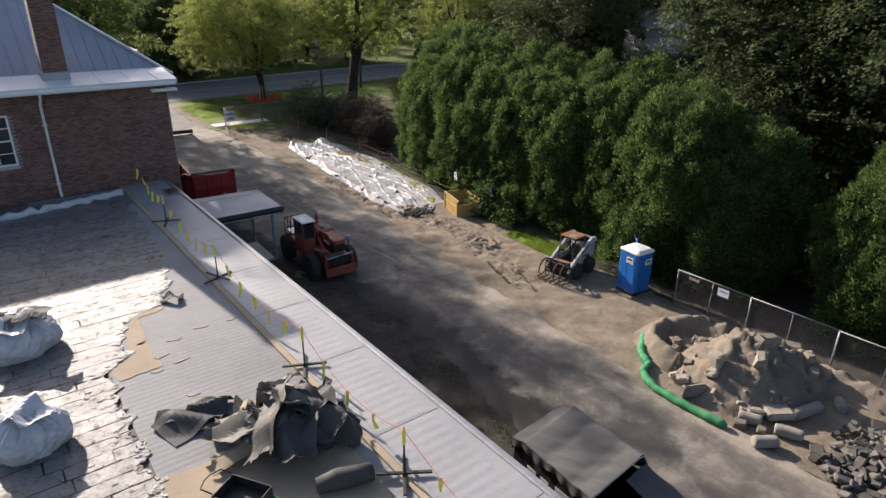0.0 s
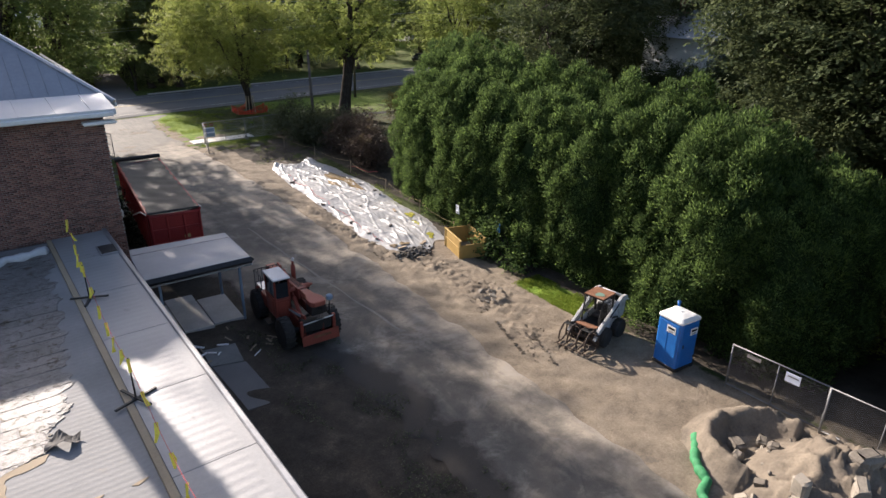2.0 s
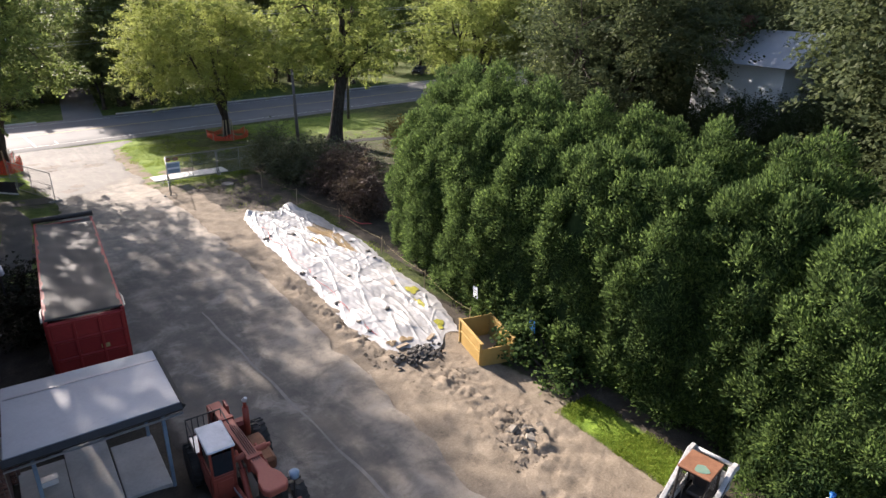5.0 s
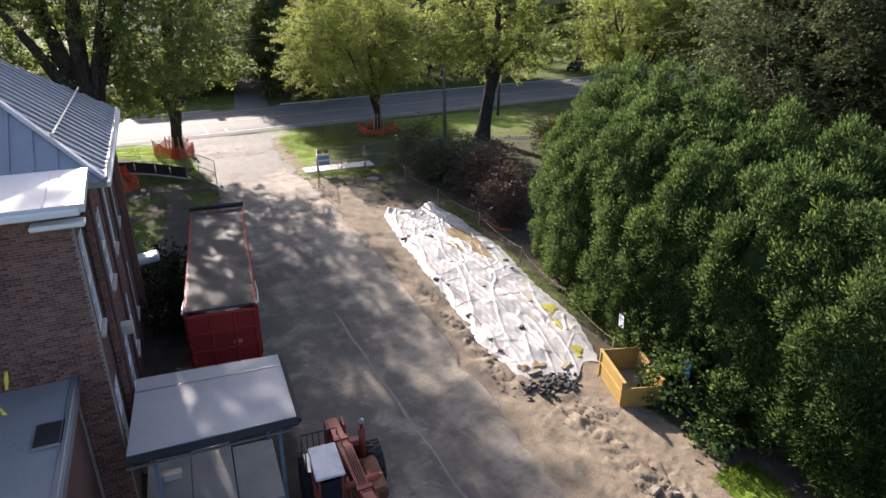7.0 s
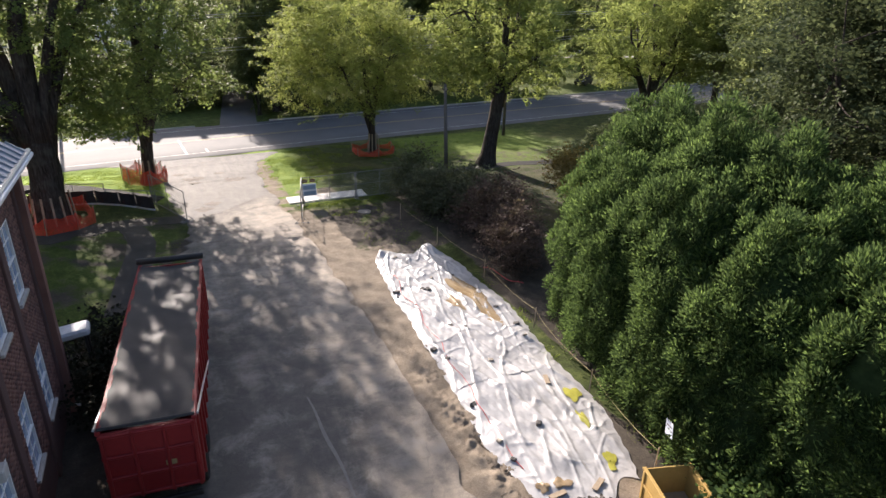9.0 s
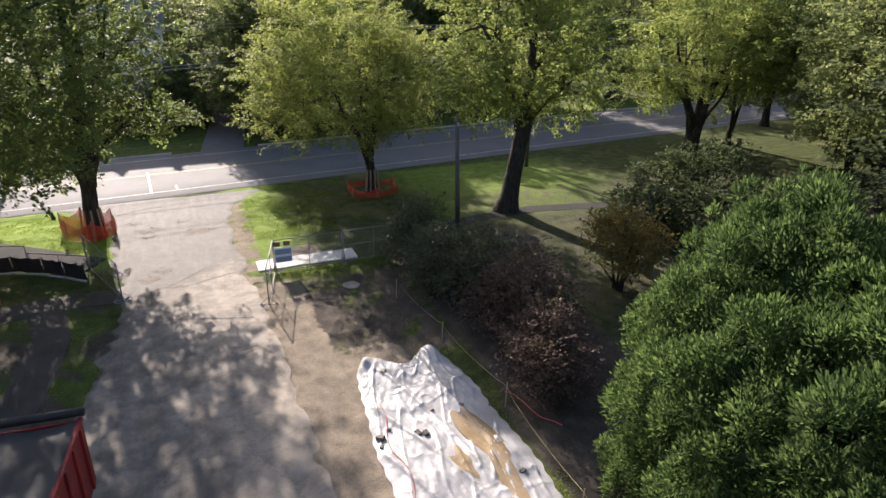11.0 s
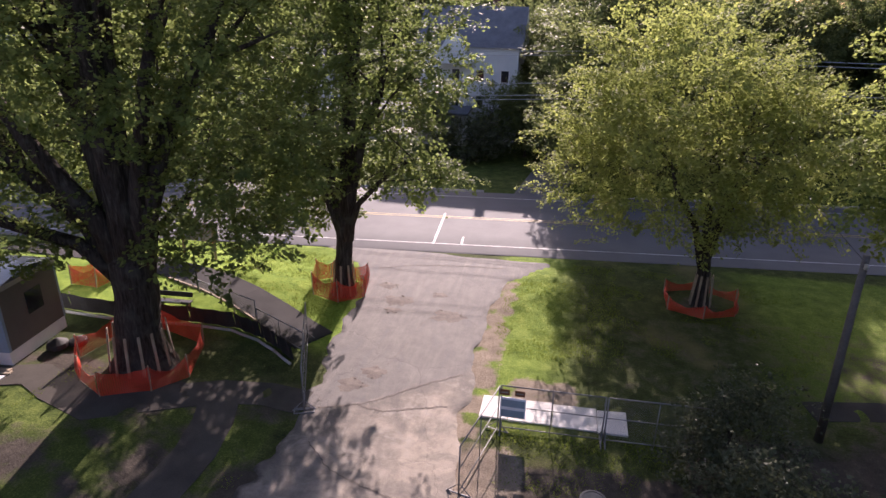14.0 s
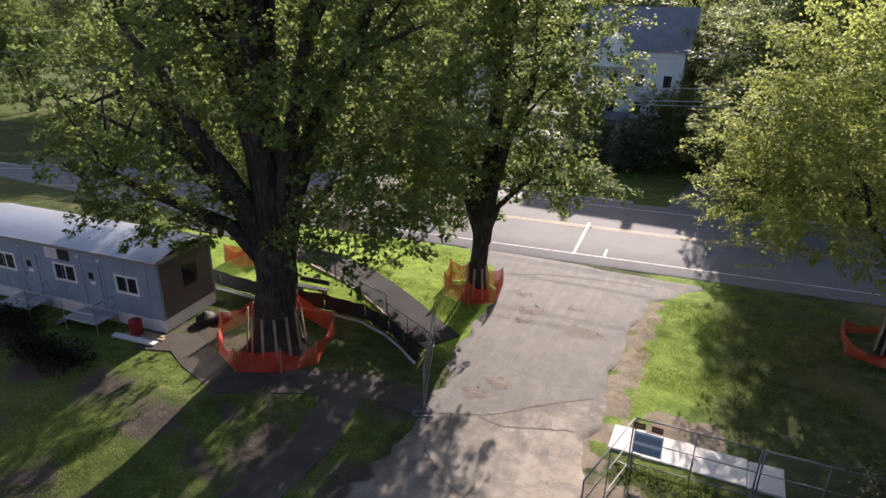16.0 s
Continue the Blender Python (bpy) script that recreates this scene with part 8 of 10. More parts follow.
# ---- white sheeting, plywood box, notices, rope ----
def white_sheeting():
    L = [(31.6, 21.5), (34, 21.2), (38, 21.5), (42, 21.7), (46, 22.0), (51, 22.5)]
    R = [(31.2, 25.0), (34.7, 26.1), (38, 26.4), (43.3, 26.9), (48, 26.7), (50.7, 26.3)]
    def fn(u, v, lift=0.0):
        y = 31.4 + v * 19.4
        x0 = float(np.interp(y, [a for a, _ in L], [b for _, b in L])) + 0.1 * float(wave(y, 0 * y, 76, 4.0)) + 0.03 * math.sin(y * 7.7)
        x1 = float(np.interp(y, [a for a, _ in R], [b for _, b in R])) + 0.1 * float(wave(y, 0 * y, 77, 4.0)) + 0.03 * math.sin(y * 8.3)
        x = x0 + (x1 - x0) * u
        y = y + 0.35 * math.sin(u * 7) * (1 - abs(2 * v - 1)) * 0.3 + 0.45 * math.sin(u * 9) * (float(smoothstep(0.94, 1.0, v)) + float(smoothstep(0.05, 0.0, v)))
        z = 0.07 + 0.13 * math.sin(min(1, u * 1.02) * math.pi) ** 0.6 * (0.7 + 0.3 * math.sin(y * 0.9))
        z += 0.05 * float(wave(x, y, 71, 2.6)) + lift
        # long creases that run with the sheet and fan out from the weights
        z += 0.1 * max(0.0, 1 - 4.0 * abs(float(wave(x + 0.25 * y, 0.12 * y, 72, 2.2)))) ** 1.6
        z += 0.06 * max(0.0, 1 - 4.5 * abs(float(wave(x - 0.3 * y, y * 0.14, 73, 1.0)))) ** 1.6
        z += 0.03 * max(0.0, 1 - 4.5 * abs(float(wave(0.8 * x + 0.5 * y, y - 0.4 * x, 75, 2.3)))) ** 1.6 * (0.5 + 0.5 * math.sin(y * 0.8))
        z += 0.012 * float(wave(x, y, 74, 0.6)) + (0.03 + 0.09 * max(0.0, v - 0.75)) * max(0.0, 1 - 4.0 * abs(float(wave(x + 0.6 * y, 0.3 * y - 0.3 * x, 78, 0.9)))) ** 1.5
        z += 0.26 * math.exp(-((u - 0.9) / 0.09) ** 2 - ((v - 0.985) / 0.022) ** 2) + 0.2 * math.exp(-((u - 0.12) / 0.1) ** 2 - ((v - 0.99) / 0.016) ** 2)
        e = min(u, 1 - u, v, 1 - v)
        z = z * min(1, 0.25 + (min(u, 1 - u, v) if v > 0.9 else e) * 9)
        return (float(x), float(y), gz(x, y) + max(0.03, z))

    ob = thing("sheeting", pose(0, 0, 0), "long crumpled white polythene sheets over soil", "plastic sheet")
    for k, (a, b) in enumerate(((0.0, 0.37), (0.34, 0.7), (0.67, 1.0))):
        g = Geo()
        n = int(380 * (b - a))
        g.grid([i / 90 for i in range(91)], [a + (b - a) * i / n for i in range(n + 1)], lambda u, v: fn(u, v, 0.02 * (k % 2) + 0.012 * math.exp(-(v - a) * 60) * math.sin(u * 13)))
        part("sheet", g, M_TARP_W, ob, smooth=True)
    for cu, cv, ru, rv, mt, nm in ((0.74, 0.68, 0.1, 0.14, M_POOL, "mud_puddle"), (0.5, 0.66, 0.06, 0.035, M_POOL, "mud_puddle"), (0.28, 0.045, 0.08, 0.012, M_POOL, "mud_puddle"), (0.12, 0.05, 0.05, 0.012, M_POOL, "mud_puddle"), (0.85, 0.24, 0.07, 0.02, M_ALGAE, "green_puddle"), (0.78, 0.17, 0.035, 0.022, M_ALGAE, "green_puddle"), (0.8, 0.06, 0.05, 0.022, M_ALGAE, "green_puddle")):
        g = Geo()

        def edge(a, k):
            r = k * (1 + 0.22 * math.sin(3 * a + cu * 9) + 0.14 * math.sin(5 * a + cv * 20))
            p = fn(min(0.99, cu + ru * r * math.cos(a)), cv + rv * r * math.sin(a), 0.0)
            return (p[0], p[1], p[2] + 0.035 - 0.04 * max(0.0, k - 0.8))

        g.grid([2 * math.pi * i / 28 for i in range(29)], [0.02, 0.3, 0.55, 0.8, 1.0], edge)
        part(nm, g, mt, ob, "shallow water lying on the sheet", smooth=True)
    rng = random.Random(6)
    for i in range(20):
        u, v = rng.uniform(0.06, 0.94), rng.uniform(0.02, 0.98)
        if rng.random() < 0.25:
            u = rng.choice([rng.uniform(0.02, 0.1), rng.uniform(0.9, 0.98)])
        p = fn(u, v)
        s = rng.uniform(0.14, 0.34)
        st = part("stone", lump(rng, s, s * 0.75, s * 0.5), M_RUBBLE if i % 3 == 0 else M_ASPH)
        st.matrix_basis = pose(p[0], p[1], p[2] + s * 0.05, rng.uniform(-10, 10), rng.uniform(-10, 10), rng.uniform(0, 360))
        tagged(st, "dark stone weighing down the white sheet", "stone", "stones on the sheeting")
    rp = thing("red_rope", pose(0, 0, 0), "slack red rope lying along the sheet", "rope")
    part("strand", Geo().tube([(fn(0.12, v)[0] + 0.1 * math.sin(v * 40), fn(0.12, v)[1], fn(0.12, v)[2] + 0.03) for v in [i / 40 for i in range(4, 36)]], 0.014, 5), M_ROPE_R, rp)
    for u, v, a in ((0.55, 0.03, 30), (0.2, 0.01, 5), (0.75, 0.3, 70)):
        p = fn(u, v)
        b = part("board_offcut", Geo().box((0, 0, 0.03), (0.6, 0.18, 0.05), ch=0.006), M_WOOD)
        b.matrix_basis = pose(p[0], p[1], p[2] + 0.01, 0, 0, a)
        tagged(b, "muddy timber offcut on the white sheet", "wood scrap", "boards on the sheeting")


def plywood_box():
    x, y = 24.95, 29.75
    ob = thing("plywood_box", pose(x, y, gz(x, y), 0, 0, -16), "open-topped yellow plywood box below the hedge", "box")
    W, L, H = 1.45, 2.25, 1.05
    for s in (-1, 1):
        part("side", Geo().box((s * W / 2, 0, H / 2), (0.05, L, H), ch=0.006), M_PLY, ob)
        part("end", Geo().box((0, s * L / 2, H / 2 - (0.0 if s > 0 else 0.12)), (W - 0.05, 0.05, H - (0 if s > 0 else 0.24)), ch=0.006), M_PLY, ob)
        part("top_rail", Geo().box((s * W / 2, 0, H + 0.02), (0.11, L + 0.1, 0.05), ch=0.008), M_PLY, ob)
    for sx in (-1, 1):
        for sy in (-1, 1):
            part("corner_post", Geo().box((sx * (W / 2 + 0.045), sy * (L / 2 - 0.1), H / 2), (0.05, 0.1, H), ch=0.006), M_PLY, ob)
    part("floor", Geo().box((0, 0, 0.05), (W - 0.1, L - 0.1, 0.04)), M_WOOD, ob)
    part("batten", Geo().box((-W / 2 - 0.045, 0, H * 0.55), (0.04, L - 0.35, 0.09), ch=0.006), M_PLY, ob)


white_sheeting()
plywood_box()
for x, y, z, mt, l in ((25.8, 31.5, 1.8, M_PAPER, "white paper notice hung on the hedge"), (25.75, 27.9, 1.75, M_BLUE, "small blue notice hung on the hedge")):
    n = thing("hedge_notice", pose(x, y, gz(x, y) + z, 0, 8, 75), l, "notice")
    part("sheet", Geo().box((0, 0, 0), (0.42, 0.01, 0.52)), mt, n)
    part("print_bar", Geo().box((0, -0.008, 0.1), (0.3, 0.006, 0.05)).box((0, 0.008, 0.1), (0.3, 0.006, 0.05)), M_EDGE, n)
    part("string", Geo().cyl((0, 0, 0.26), (0.1, 0, 0.6), 0.006, None, 4), M_ROPE, n)


def rope_line():
    ob = thing("rope_line", pose(0, 0, 0), "yellow rope on thin stakes along the hedge", "rope line")
    st = [(25.6, 31.6), (26.3, 36.0), (26.9, 41.0), (27.2, 46.5), (26.7, 51.6), (26.2, 56.5)]
    pts = []
    for i, (x, y) in enumerate(st):
        part("stake", Geo().box((x, y, gz(x, y) + 0.5), (0.035, 0.035, 1.1), (0, 3, 10 * i)), M_WOOD, ob)
    for (x0, y0), (x1, y1) in zip(st, st[1:]):
        for k in range(8):
            t = k / 8
            pts.append((x0 + (x1 - x0) * t, y0 + (y1 - y0) * t, gz(x0, y0) + 0.95 - 0.18 * 4 * t * (1 - t)))
    part("rope", Geo().tube(pts, 0.008, 5), M_ROPE, ob)
    tape = Geo().tube([(27.4 + 0.1 * i, 47.0 + 0.12 * math.sin(i) - 0.3 * i, gz(27, 46) + 0.35 + 0.1 * math.sin(i * 0.8)) for i in range(10)], 0.022, 5)
    tagged(part("red_tape", tape, M_ROPE_R), "fallen strip of red tape near the shrubs", "tape")


rope_line()


# ---- site office trailer ----
def office_trailer():
    x, y = 1.05, 60.25
    tr = thing("office_trailer", pose(x, y, gz(x, y), 0, 0, 5.0), "long slate-blue site office with white skirt", "site office")
    L, W, lo, hi = 13.0, 3.4, 0.62, 3.35
    part("skirt", Geo().box((-L / 2, W / 2, lo / 2), (L - 0.06, W - 0.06, lo), ch=0.01), M_WHITE, tr, "white board skirt")
    holes = [(-2.45, -1.15), (-6.1, -4.75), (-9.9, -8.55)]
    m = pose(-L, 0, lo)
    front = part("front_wall", wall_with_holes(L, 0, hi - lo, 0.12, [(a + L, b + L, 1.0, 1.85) for a, b in holes], m), M_LIGHTBLUE, tr, "slate-blue panelled front")
    part("back_wall", Geo().box((-L / 2, W - 0.06, (lo + hi) / 2), (L, 0.12, hi - lo)), M_LIGHTBLUE, tr)
    end = part("end_wall", Geo().box((-0.06, W / 2, (lo + hi) / 2), (0.12, W - 0.24, hi - lo)), M_END_SHADED, tr, "taupe end wall, darkened in colour as in shade")
    part("end_window", Geo().box((0.01, W * 0.55, lo + 1.55), (0.03, 0.9, 1.0), ch=0.008), M_GLASS, end)
    part("corner_trim", Geo().box((0.005, 0.06, (lo + hi) / 2), (0.03, 0.14, hi - lo), ch=0.006), M_LIGHTBLUE, end)
    part("end_wall", Geo().box((-L + 0.06, W / 2, (lo + hi) / 2), (0.12, W - 0.24, hi - lo)), M_LIGHTBLUE, tr)
    for i in range(10):
        part("panel_joint", Geo().box((-0.6 - i * 1.25, -0.008, (lo + hi) / 2), (0.025, 0.016, hi - lo)), M_LIGHTBLUE, front)
    r = Geo()
    r.grid([-L - 0.12, -L * 0.75, -L / 2, -L / 4, 0.12], [-0.12 + (W + 0.24) * i / 12 for i in range(13)], lambda px, py: (px, py, hi + 0.03 + 0.34 * (1 - (2 * (py - W / 2) / (W + 0.24)) ** 2)))
    r.add([(-L - 0.12, -0.12, hi - 0.02), (0.12, -0.12, hi - 0.02), (0.12, W + 0.12, hi - 0.02), (-L - 0.12, W + 0.12, hi - 0.02)], [(0, 1, 2, 3)])
    part("roof", r, M_SEAM, tr, "curved pale metal roof", smooth=True)
    part("roof_trim", Geo().box((-L / 2, -0.13, hi + 0.0), (L + 0.24, 0.04, 0.12)).box((0.13, W / 2, hi + 0.05), (0.04, W + 0.2, 0.2)), M_EDGE, tr)
    for a, b in holes:
        w = part("window", Geo(), M_WHITE, tr)
        w.matrix_basis = pose(a, 0, lo + 1.0)
        ww, hh = b - a, 0.85
        f = Geo()
        for c, s in (((0.04, 0, hh / 2), (0.1, 0.06, hh + 0.1)), ((ww - 0.04, 0, hh / 2), (0.1, 0.06, hh + 0.1)), ((ww / 2, 0, 0.02), (ww - 0.1, 0.06, 0.1)), ((ww / 2, 0, hh - 0.02), (ww - 0.1, 0.06, 0.1)), ((ww / 2, 0.02, hh / 2), (0.06, 0.04, hh - 0.12))):
            f.box(c, s, ch=0.01)
        part("window_frame", f, M_WHITE, w)
        for k in (0.27, 0.73):
            part("pane", Geo().box((ww * k, 0.05, hh / 2), (ww * 0.44, 0.01, hh - 0.12)), M_GLASS, w)
    for dx in (-3.75, -7.55):
        d = part("door", Geo().box((dx, -0.02, lo + 1.05), (0.92, 0.05, 2.05), ch=0.01), M_LIGHTBLUE, tr, "slate-blue steel door")
        part("door_window", Geo().box((dx - 0.05, -0.052, lo + 1.55), (0.28, 0.012, 0.3)), M_GLASS, d)
        part("door_handle", Geo().box((dx - 0.36, -0.07, lo + 1.0), (0.06, 0.06, 0.14), ch=0.01), M_STEEL, d)
        part("door_notice", Geo().box((dx + 0.02, -0.052, lo + 1.22), (0.3, 0.01, 0.16)), M_WHITE, d)
    part("company_sign", Geo().box((-6.05, -0.02, hi - 0.42), (0.75, 0.03, 0.5)), M_WHITE, tr, "white sign with dark print bars")
    part("vent", Geo().box((-5.3, -0.03, hi - 0.42), (0.6, 0.06, 0.5), ch=0.01), M_BLACK, tr, "black louvred vent")
    for i in range(4):
        part("sign_bar", Geo().box((-6.05, -0.038, hi - 0.27 - i * 0.1), (0.6, 0.008, 0.03)), M_EDGE, tr)
    for dx in (-4.4, -3.2, -8.0):
        part("wall_lamp", Geo().box((dx, -0.06, hi - 0.35), (0.16, 0.12, 0.1), ch=0.02), M_WHITE, tr)
    for i, dx in enumerate((-3.4, -7.4)):
        s = thing("steel_steps", pose(x, y, gz(x, y), 0, 0, 5.0) @ pose(dx, -0.12, 0), "galvanised landing with handrail and steps", "steps", "steps of the site office")
        part("landing", Geo().box((0, -0.65, 0.6), (1.9, 1.2, 0.06), ch=0.01), M_STEEL, s)
        for px in (-0.92, 0.92):
            for py in (-1.2, -0.1):
                part("leg", Geo().cyl((px, py, 0), (px, py, 1.5 if py < -1 else 1.5), 0.025), M_STEEL, s)
        for zz in (1.05, 1.5):
            part("handrail", Geo().cyl((-0.92, -1.2, zz), (0.92, -1.2, zz), 0.022).cyl((0.92, -1.2, zz), (0.92, -0.1, zz), 0.022), M_STEEL, s)
        for k in range(3):
            part("tread", Geo().box((-1.1 - 0.26 * k, -0.65, 0.45 - 0.17 * k), (0.28, 0.95, 0.04), ch=0.006), M_STEEL, s)
        part("stringer", Geo().box((-1.4, -1.12, 0.28), (0.85, 0.03, 0.14), (0, -32, 0)).box((-1.4, -0.18, 0.28), (0.85, 0.03, 0.14), (0, -32, 0)), M_STEEL, s)
    p = thing("timber_stack", pose(x, y, gz(x, y), 0, 0, 8) @ pose(-0.9, -0.55, 0), "white boards and planks lying by the skirt", "timber")
    part("board", Geo().box((0, -0.35, 0.05), (2.3, 0.3, 0.09), (0, 0, -2), 0.01), M_WHITE, p)
    part("plank", Geo().box((0.2, 0.0, 0.04), (2.0, 0.22, 0.06), (0, 0, 3), 0.008), M_WOOD, p)
    part("plank", Geo().box((0.3, 0.22, 0.07), (1.6, 0.18, 0.06), (0, 0, -3), 0.008), M_WOOD, p)
    b = thing("fuel_can", pose(0.0, 59.6, gz(0, 59.6)), "dull red drum by the office skirt", "drum")
    part("drum", Geo().lathe([(0.26, 0), (0.28, 0.02), (0.28, 0.7), (0.26, 0.75), (0.05, 0.76)], (0, 0, 0), 18), M_RED, b, smooth=True)
    part("cap", Geo().cyl((0.1, 0, 0.75), (0.1, 0, 0.79), 0.04), M_BLACK, b)
    b = thing("rubbish_bag", pose(1.75, 61.9, gz(1.75, 61.9)), "black rubbish bags slumped beside the office", "bag")
    g = Geo()
    g.lathe([(0.3, 0), (0.45, 0.1), (0.42, 0.3), (0.2, 0.42), (0.05, 0.5)], (0, 0, 0), 14).lathe([(0.3, 0), (0.4, 0.1), (0.36, 0.25), (0.1, 0.35)], (0.6, 0.5, 0), 14)
    part("bag", g, M_SILT, b)


office_trailer()


# ---- street side: signs, poles, wires, far houses, cars ----
def sign_board():
    s = thing("sign_board", pose(1.6, 73.2, gz(1.6, 73.2)), "two-post wooden sign board seen from behind", "sign")
    for x in (-1.0, 1.0):
        part("post", Geo().box((x, 0, 1.2), (0.14, 0.14, 2.4), ch=0.015), M_WOOD, s)
    part("board", Geo().box((0, 0.1, 1.7), (2.5, 0.06, 1.2), ch=0.01), M_EDGE, s)
    t = thing("bench", pose(4.5, 66.3, gz(4.5, 66.3), 0, 0, 4), "low black bench with a white slat", "bench")
    part("seat", Geo().box((0, 0, 0.45), (1.7, 0.4, 0.06), ch=0.01), M_BLACK, t)
    part("backrest", Geo().box((0, 0.22, 0.75), (1.7, 0.05, 0.25), (-8, 0, 0), 0.01), M_BLACK, t)
    part("slat", Geo().box((-0.2, -0.18, 0.5), (1.2, 0.06, 0.03)), M_WHITE, t)
    for x in (-0.7, 0.7):
        part("leg", Geo().box((x, 0, 0.22), (0.06, 0.36, 0.44)), M_BLACK, t)
    p = thing("lamp_post", pose(4.4, 68.45, gz(4.4, 68.45)), "slim dark post beside the footpath", "post")
    part("shaft", Geo().cyl((0, 0, 0), (0, 0, 2.2), 0.04, 0.035, 8), M_BLACK, p)
    part("cap", Geo().cyl((0, 0, 2.2), (0, 0, 2.26), 0.06, 0.03, 8), M_BLACK, p)


def utility_pole(x, y, h, lean, label, crossarm):
    p = thing("utility_pole", pose(x, y, gz(x, y), lean[0], lean[1], 0), label, "utility pole")
    part("shaft", Geo().tube([(0, 0, -0.3), (0, 0, h * 0.5), (0, 0, h)], [0.16, 0.14, 0.11], 12), M_POLE, p, smooth=True)
    if crossarm:
        part("crossarm", Geo().box((0, 0.12, h - 0.6), (2.2, 0.1, 0.12), ch=0.01), M_POLE, p)
        for i in (-0.95, -0.4, 0.4, 0.95):
            part("insulator", Geo().lathe([(0.03, 0), (0.06, 0.04), (0.03, 0.1), (0.05, 0.14)], (i, 0.12, h - 0.54), 8), M_CONC, p)
    else:
        part("bracket", Geo().box((0, -0.14, h - 0.35), (0.1, 0.14, 0.2), ch=0.01), M_STEEL, p)
        part("insulator", Geo().lathe([(0.03, 0), (0.06, 0.05), (0.03, 0.12)], (0, -0.24, h - 0.35), 8), M_CONC, p)
    return p


def wires():
    w = thing("overhead_wires", pose(0, 0, 0), "overhead wires sagging above the street", "wires")
    for y, z, s in ((92, 11.3, 0.5), (92.3, 11.0, 0.55), (92, 8.9, 0.6), (92, 8.0, 0.7), (91.8, 7.7, 0.7)):
        pts = []
        for a, b in ((-60, -22), (-22, 26), (26, 70), (70, 120)):
            for k in range(10):
                t = k / 10
                px = a + (b - a) * t
                pts.append((px, y + 0.112 * px, z + 0.3 - s * 4 * t * (1 - t)))
        part("wire", Geo().tube(pts, 0.022, 4), M_STEEL, w)
    part("service_wire", Geo().tube([(32.5, 63.5, 7.3), (33.5, 72, 7.0), (36, 84, 7.6), (38, 96.5, 9.0)], 0.016, 4), M_BLACK, w)


def gabled_house(x, y, rot, W, D, h, rise, label, wall, roof_mat, storeys):
    hs = thing("house", pose(x, y, gz(x, y), 0, 0, rot), label, "house")
    body = part("wall", Geo().box((0, 0, h / 2), (W, D, h)), wall, hs)
    for i in range(int(h / 0.24)):
        part("clapboard", Geo().box((0, 0, 0.12 + i * 0.24), (W + 0.03, D + 0.03, 0.19)), wall, body) if i < 40 else None
    g = Geo()
    o = 0.45
    P = [(-W / 2 - o, -D / 2 - o, h), (W / 2 + o, -D / 2 - o, h), (W / 2 + o, D / 2 + o, h), (-W / 2 - o, D / 2 + o, h), (-W / 2 - o, 0, h + rise), (W / 2 + o, 0, h + rise)]
    g.add(P, [(0, 1, 5, 4), (2, 3, 4, 5), (0, 4, 3), (1, 2, 5), (0, 3, 2, 1)])
    roof = part("roof", g, roof_mat, hs, "grey shingle roof")
    for k in (-1, 1):
        gx = k * (W / 2 + o + 0.01)
        tri = [(gx, -D / 2, h), (gx, D / 2, h), (gx, 0, h + rise - 0.3), (gx - k * 0.08, -D / 2, h), (gx - k * 0.08, D / 2, h), (gx - k * 0.08, 0, h + rise - 0.3)]
        part("gable", Geo().add(tri, [(0, 1, 2), (3, 5, 4), (0, 3, 4, 1), (1, 4, 5, 2), (2, 5, 3, 0)]), wall, roof)
    part("chimney", Geo().box((W * 0.2, 0.3, h + rise), (0.7, 0.7, 1.6)), M_BRICK, roof)
    for s in range(storeys):
        for k in range(4):
            wx = -W / 2 + W * (k + 0.5) / 4
            for side in (-1, 1):
                win = part("window", Geo().box((wx, side * (D / 2 + 0.03), 1.6 + s * 2.8), (1.0, 0.08, 1.4), ch=0.01), M_WHITE, hs)
                part("pane", Geo().box((wx, side * (D / 2 + 0.075), 1.6 + s * 2.8), (0.8, 0.015, 1.2)), M_GLASS, win)
        for k in range(2):
            wy = -D / 2 + D * (k + 0.5) / 2
            for side in (-1, 1):
                win = part("window", Geo().box((side * (W / 2 + 0.03), wy, 1.6 + s * 2.8), (0.08, 1.0, 1.4), ch=0.01), M_WHITE, hs)
                part("pane", Geo().box((side * (W / 2 + 0.075), wy, 1.6 + s * 2.8), (0.015, 0.8, 1.2)), M_GLASS, win)
    return hs


def far_houses():
    h = gabled_house(11.0, 117.5, 0, 11, 9, 10.2, 4.2, "white clapboard house across the street", M_SIDING, M_SHINGLE, 3)
    pr = part("porch", Geo().box((-5.5, -6.2, 0.5), (12, 3.6, 1.0)), M_CONC, h, "grey porch deck")
    part("porch_roof", Geo().box((-5.5, -6.2, 3.6), (12.4, 4.0, 0.25), (4, 0, 0), 0.03), M_SHINGLE, pr)
    for i in range(6):
        part("porch_post", Geo().box((-11 + i * 2.2, -7.8, 2.2), (0.18, 0.18, 2.6), ch=0.02), M_WHITE, pr)
    part("front_gable", Geo().prism([(-3.6, 8.6), (0.6, 8.6), (-1.5, 12.2)], 0, 2.5, Matrix(((1, 0, 0, 0), (0, 0, -1, -4.3), (0, 1, 0, 0), (0, 0, 0, 1)))), M_SIDING, h)
    gabled_house(-14, 122, 0, 10, 8, 6.0, 3.4, "pale house behind trees across the street", M_SIDING, M_SHINGLE, 2)
    gabled_house(50.0, 32.6, 82, 6.2, 4.6, 10.5, 1.9, "white house with a pale roof behind the hedge", M_SIDING, M_PALE_ROOF, 2)


